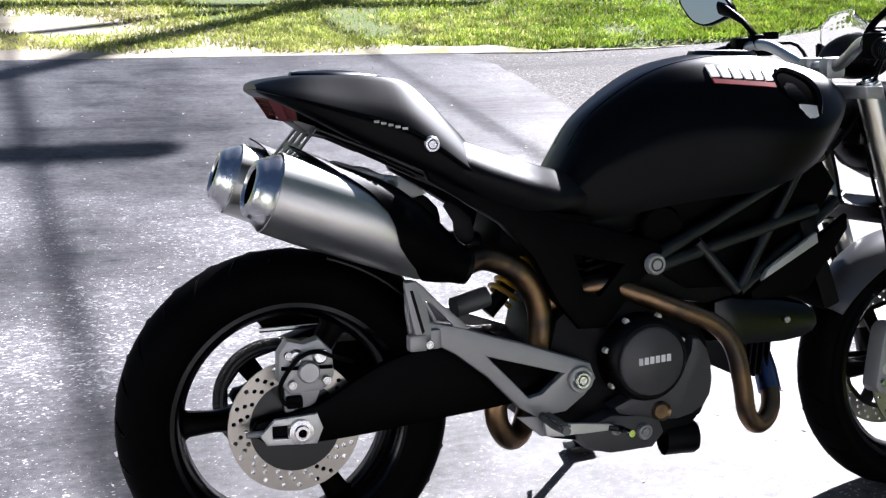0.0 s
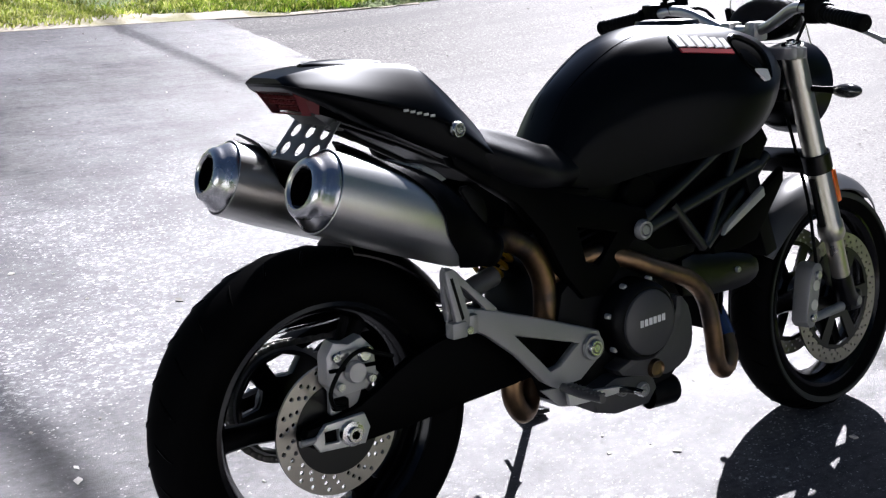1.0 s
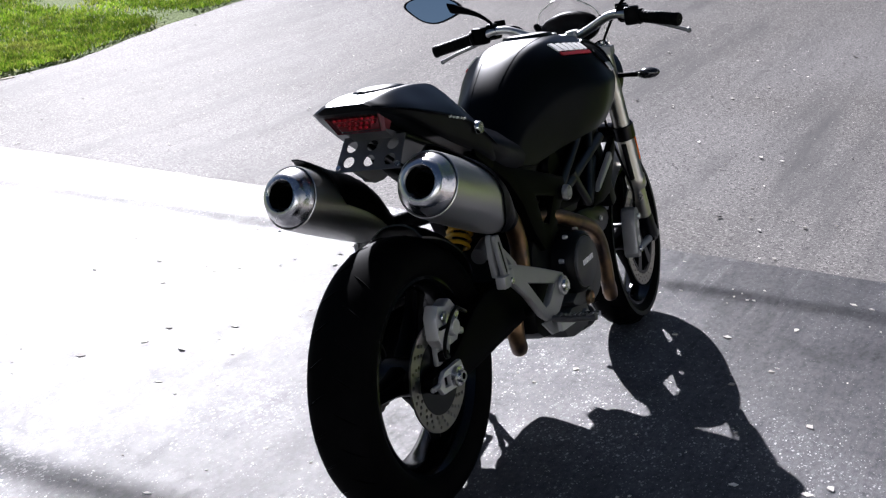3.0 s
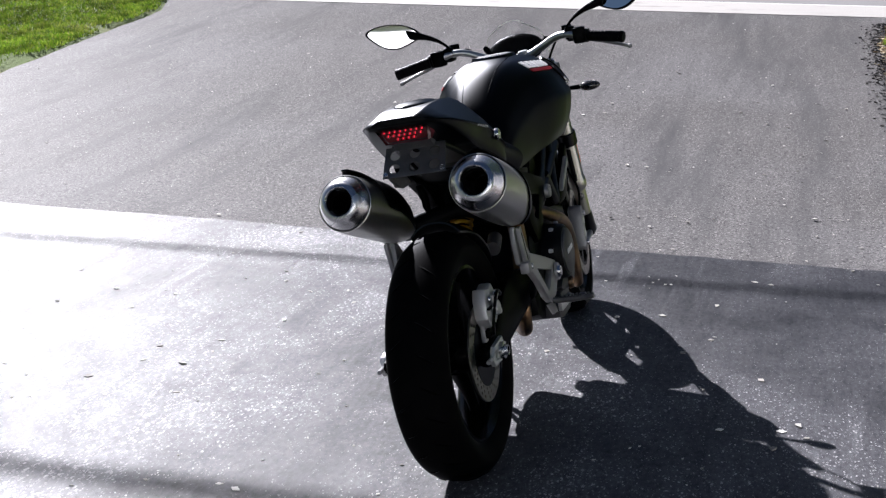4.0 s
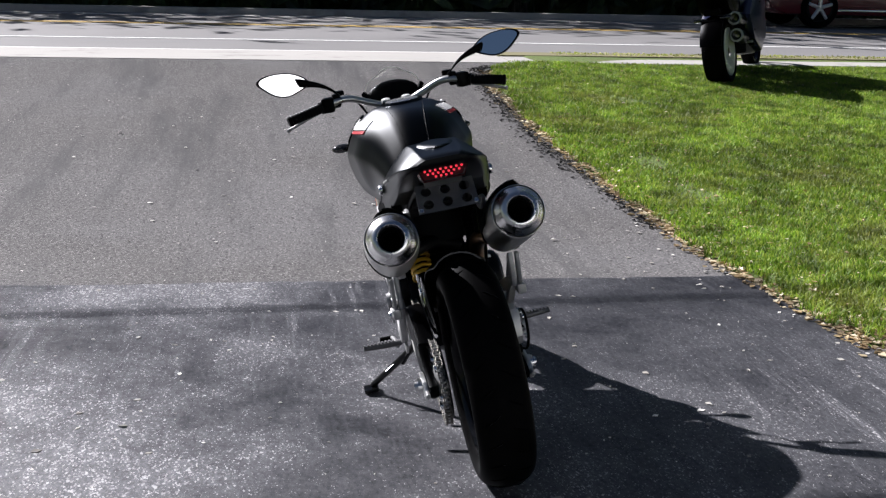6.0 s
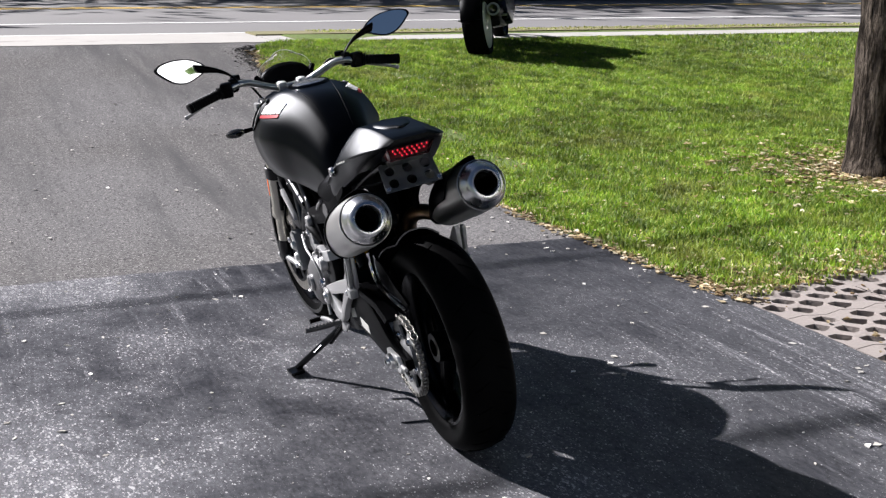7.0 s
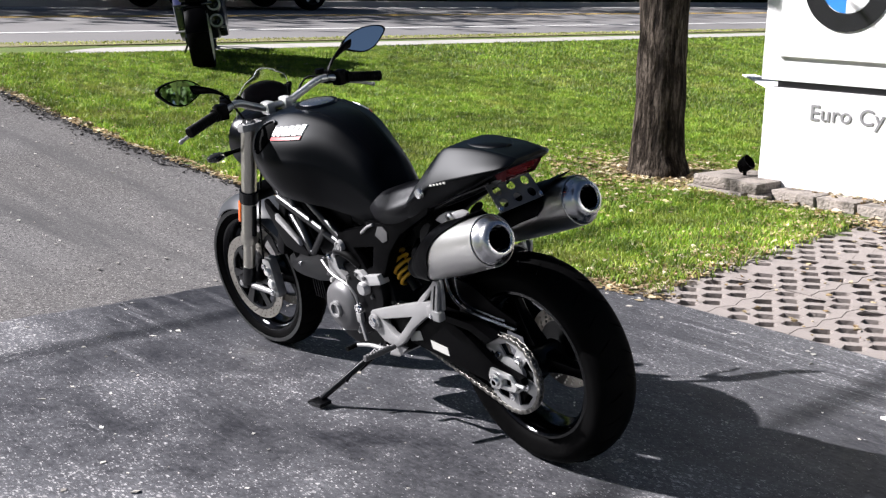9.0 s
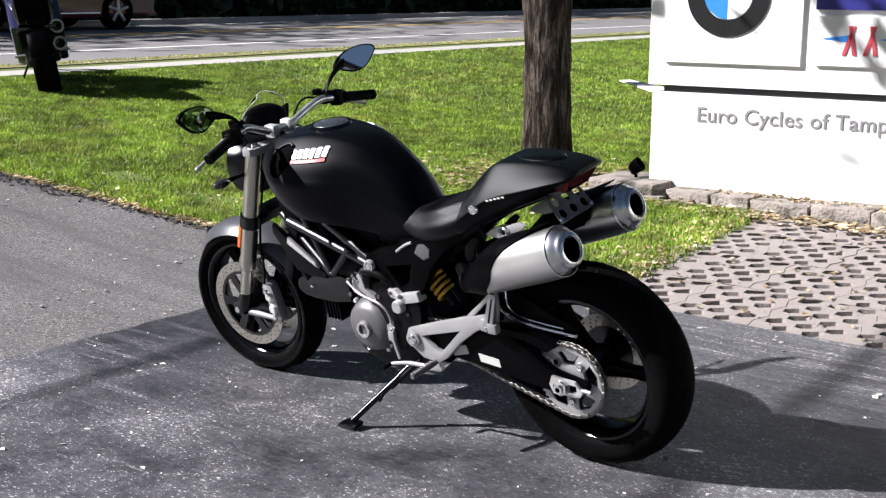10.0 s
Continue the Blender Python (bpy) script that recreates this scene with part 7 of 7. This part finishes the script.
strip("verge", 9.86, 10.34, -60, -1.96, 0.015, VERGE, "narrow soil verge under grass", "verge")
xs, ys = rng.uniform(-2.5, 9.0, 300000), 4.66 + rng.random(300000) ** 1.7 * 7.2
ok = ys > edge_left(xs) + 0.02 + rng.random(len(xs)) ** 2 * 0.2
xs, ys = xs[ok], ys[ok]
keep = clumpy(xs, ys, 1.3, np.interp(xs, [-2, 1.5, 4], [0.05, -0.12, -0.45]) + 0.5 * np.clip(1 - (ys - edge_left(xs)) / 0.22, 0, 1), rng)
xs, ys = xs[keep], ys[keep]
dry = xs < 2.6 + rng.normal(0, 0.7, len(xs))
v, f = blades(xs[~dry], ys[~dry], 0.033, rng, 0.005)
tagged(raw("grass", v, f, GRASS), "short green lawn grass on the far side of the driveway", "grass", kind="stuff")
v, f = blades(xs[dry], ys[dry], 0.033, rng, 0.005)
tagged(raw("grass", v, f, GRASS_DRY), "patchy green and dry lawn grass beyond the asphalt", "grass", kind="stuff")


def flakes(xs, ys, size, lift, rng, mat, name, label, category, flat=0.35):
    n = len(xs)
    z = rise(xs, ys) + lift
    a = rng.uniform(0, 2 * np.pi, n)
    s = size * rng.uniform(0.4, 1.4, n)
    k = rng.uniform(0.35, 0.8, n)
    d, e = np.stack([np.cos(a), np.sin(a)], -1) * s[:, None], np.stack([-np.sin(a), np.cos(a)], -1) * (s * k)[:, None]
    up = s * flat * rng.random(n)
    c = np.stack([xs, ys], -1)
    ring = [c - d, c - d * 0.2 + e, c + d, c - d * 0.1 - e]
    hs = [z + up * 0.2, z + up, z + up * 0.4, z + up * rng.random(n)]
    top = [np.concatenate([p, h[:, None]], 1) for p, h in zip(ring, hs)]
    bot = [np.concatenate([p * 0.8 + c * 0.2, (z - 0.002)[:, None]], 1) for p in ring]
    v = np.stack(top + bot, 1).reshape(-1, 3)
    i = np.arange(n)[:, None] * 8
    f = np.concatenate([i + np.array([q]) for q in ((0, 1, 2), (0, 2, 3), (0, 4, 5), (0, 5, 1), (1, 5, 6), (1, 6, 2), (2, 6, 7), (2, 7, 3), (3, 7, 4), (3, 4, 0))], 0)
    return tagged(raw(name, v, f, mat), label, category, kind="stuff")


xs = rng.uniform(0.9, 8.5, 1900)
ys = edge_right(xs) - 0.01 + rng.normal(0, 0.036, 1900)
flakes(xs, ys, 0.018, 0.006, rng, LITTER, "leaf_litter", "dry fallen leaves and chips along the lawn edge", "leaf litter", 0.6)
xs, ys = rng.uniform(-2.5, 8.5, 1100), rng.uniform(-1.7, 4.8, 1100)
flakes(xs, ys, 0.0056, 0.002, rng, CHIPS, "stone_chips", "pale chips and bits of leaf scattered on asphalt", "debris", 0.3)
xs, ys = rng.uniform(-0.6, 6.5, 230), -1.7 + rng.random(230) ** 1.7 * 3.6
flakes(xs, ys, 0.012, 0.002, rng, CHIPS, "fallen_leaves", "pale dry leaves scattered on the asphalt", "leaf litter", 0.4)
xs = rng.uniform(1.0, 8.8, 1500)
ys = edge_right(xs) - 0.1 - rng.random(1500) ** 1.5 * 3.6
flakes(xs, ys, 0.013, 0.024, rng, LITTER, "fallen_leaves", "small pale leaves scattered over the lawn", "leaf litter", 0.8)
ys = rng.uniform(-3.8, -1.75, 1300)
xs = 1.0 + 0.12 * (ys + 1.75) / -1.2 + np.abs(rng.normal(0, 0.28, 1300))
flakes(xs, ys, 0.016, 0.012, rng, LITTER, "leaf_litter", "brown thatch and dry leaves where lawn meets paving", "leaf litter", 0.8)
ang = rng.uniform(0, 2 * np.pi, 2200)
rr = 0.2 + np.abs(rng.normal(0, 0.45, 2200))
flakes(TREE[0] + rr * np.cos(ang), TREE[1] + rr * np.sin(ang), 0.021, 0.026, rng, LITTER, "leaf_litter", "dry leaves round the foot of the tree", "leaf litter", 0.6)
xs, ys = rng.uniform(0.3, 2.6, 500), rng.normal(-3.80, 0.07, 500)
flakes(xs, ys, 0.024, 0.02, rng, LITTER, "leaf_litter", "dry leaves in front of the stone footing", "leaf litter", 0.6)

xs = 8.8 - 5.6 * rng.random(1700) ** 1.4
ys = edge_right(xs) + 0.03 + np.abs(rng.normal(0, 0.07, 1700)) * np.clip((xs - 2.0) / 3.0, 0.3, 1.0)
flakes(xs, ys, 0.012, 0.0, rng, CRUMB, "asphalt_crumbs", "dark broken asphalt crumbs along the driveway edge", "debris", 0.7)

sx = np.linspace(-4.5, 3.6, 120)
far = np.array([5.14 - 0.2 * max(0.0, x - 1.4) + 0.10 * noise.noise((x * 2.3, 1.0, 5.0)) + 0.05 * noise.noise((x * 9.0, 1.0, 5.0)) for x in sx])
far = edge_left(sx) + (far - edge_left(sx)) * np.clip((sx + 4.5) / 1.2, 0.05, 1)
far = np.maximum(far, edge_left(sx) + 0.03 + 0.02 * np.sin(sx * 23) * np.sin(sx * 7)) - 0.07 * np.clip((sx - 2.9) / 0.7, 0, 1)
sand = sheet("ground_sand", sx, edge_left(sx) - 0.01, far + 1.5 * np.clip((1.1 - sx) / 0.7, 0, 1) * np.clip((sx + 4.5) / 1.6, 0, 1) + 0.25 * np.sin(sx * 1.7) * (sx < 0.6), 14, 0.016, SAND, 0.01)
for q in sand.data.vertices:
    q.co.z -= 0.013 * max(0.0, 1 - (q.co.y - float(edge_left(q.co.x))) / 0.12)
tagged(sand, "bare pale sandy soil in the dry lawn", "bare soil", kind="structure")

# bed of soil under the lattice paving, then the pavers
bed = sheet("paving_bed", np.linspace(-3.6, 1.35, 20), np.full(20, -4.2), np.full(20, -1.765), 12, -0.046, DIRT)
tagged(bed, "soil in the openings of lattice paving", "paving bed", kind="structure")
paving = tagged(new("pavement_lattice"), "pinkish grey lattice paving stones with grass openings", "paving", kind="structure")
PITCH, ROW = 0.1335, 0.090


def paver_mesh(seed):
    """A lattice stone: staggered diamond openings between diagonal ribs, edges slightly uneven."""
    r = np.random.default_rng(seed)
    holes = []
    for j in range(6):
        for i in range(3 if j % 2 == 0 else 2):
            cx, cy = (i + (0.5 if j % 2 == 0 else 1.0)) * PITCH, (j + 0.5) * ROW
            k = 1.20 + 0.05 * r.normal()
            holes.append([(cx + a * k + 0.003 * r.normal(), cy + b * k + 0.003 * r.normal()) for a, b in ((-0.032, -0.030), (-0.006, -0.038), (0.037, -0.008), (0.032, 0.030), (0.006, 0.038), (-0.037, 0.008))])
    w, h = 3 * PITCH - 0.003, 6 * ROW - 0.003
    zig = [((0.016 if j % 2 else -0.014) if 0 < j < 6 else 0.001, min(max(j * ROW, 0.001), h)) for j in range(7)]
    rim = [(x, y) for x, y in zig[:1]] + [(w * 0.5, 0.002)] + [(w + x, y) for x, y in zig] + [(w * 0.5, h - 0.002)] + zig[:0:-1]
    return slab(rim, -0.08, 0.0, 0.0008, holes, segments=1)


shapes = []
k = 0
for r in range(5):
    for c in range(13):
        px = 1.10 - 3 * PITCH * (c + 1) + (1.5 * PITCH if r % 2 else 0.0) + 0.05 * r
        py = -1.77 - 6 * ROW * (r + 1)
        if py + 0.3 < -3.9 or px < -3.6 or px + 0.2 > 1.0 + 0.13 * (r + 0.5):
            continue
        m = Matrix.Translation((px, py, 0.004 + 0.002 * math.sin(k * 2.7) + float(rise(px, py + 0.10)))) @ Matrix.Rotation(-0.0367, 4, "X") @ Matrix.Rotation(0.004 * math.sin(k * 1.9), 4, "Y") @ Matrix(((1, 0, 0, 0), (0, 0, 1, 0), (0, 1, 0, 0), (0, 0, 0, 1)))
        if len(shapes) < 4:
            ob = part("paver", paver_mesh(k), PAVER, paving, "", 30)
            shapes.append(ob.data)
        else:
            ob = new("paver", shapes[k % 4])
            ob.parent = paving
        ob.matrix_local = m
        k += 1
xs, ys = rng.uniform(-1.5, 1.4, 2200), rng.uniform(-3.9, -1.8, 2200)
flakes(xs, ys, 0.012, -0.044, rng, LITTER, "leaf_litter", "dry leaves and stones in the paving openings", "leaf litter", 0.9)
xs, ys = rng.uniform(-1.2, 1.35, 260), rng.uniform(-3.8, -1.8, 260)
flakes(xs, ys, 0.013, 0.008, rng, LITTER, "leaf_litter", "a few dry leaves on the lattice paving", "leaf litter", 0.6)

# stone footing of the sign: two courses of rough blocks, each its own stone
footing = tagged(new("stone_footing"), "low rough stone block footing under the sign", "stone wall")
rng = np.random.default_rng(12)


def stone(x0, x1, y0, y1, z0, z1):
    t = block(((x0 + x1) / 2, (y0 + y1) / 2 + rng.normal(0, 0.008), (z0 + z1) / 2), (x1 - x0 - 0.010, y1 - y0, z1 - z0), 0.010, Matrix.Rotation(rng.normal(0, 0.03), 4, "Z"), 2)
    vv = [tuple(np.array(p) + 0.016 * np.array([noise.noise((p[0] * 11 + 3, p[1] * 11, p[2] * 11)), noise.noise((p[0] * 11, p[1] * 11 + 5, p[2] * 11)), 0.5 * noise.noise((p[0] * 11, p[1] * 11, p[2] * 11 + 8))])) for p in t[0]]
    part("stone", (vv, t[1]), STONE, footing)


# a short end of two courses, then one course in front of a gravelled ledge
for z0, z1, back in ((0.02, 0.098, 0.0), (0.098, 0.165, 0.015)):
    x = 2.45 - 2 * back
    while x > 1.93:
        w = rng.uniform(0.2, 0.3)
        stone(max(x - w, 1.88), x, -4.34, -3.85 - back, z0, z1)
        x -= w
x = 1.90
while x > -3.2:
    w = rng.uniform(0.24, 0.38)
    stone(x - w, x, -4.25 - 0.03 * (1.9 - x), -3.96 - 0.015 * (1.9 - x), 0.02, 0.128 + rng.normal(0, 0.005))
    x -= w
xs = rng.uniform(-0.6, 1.85, 420)
ys = -4.12 - 0.035 * (1.9 - xs) + rng.normal(0, 0.05, 420)
flakes(xs, ys, 0.016, 0.075, rng, LITTER, "leaf_litter", "dry leaves and chips on the ledge of the footing", "leaf litter", 0.8)
fill = part("footing_fill", block((-0.45, -4.42, 0.058), (5.6, 0.66, 0.116), 0.02), STONE, footing, "mortar fill behind the stones")
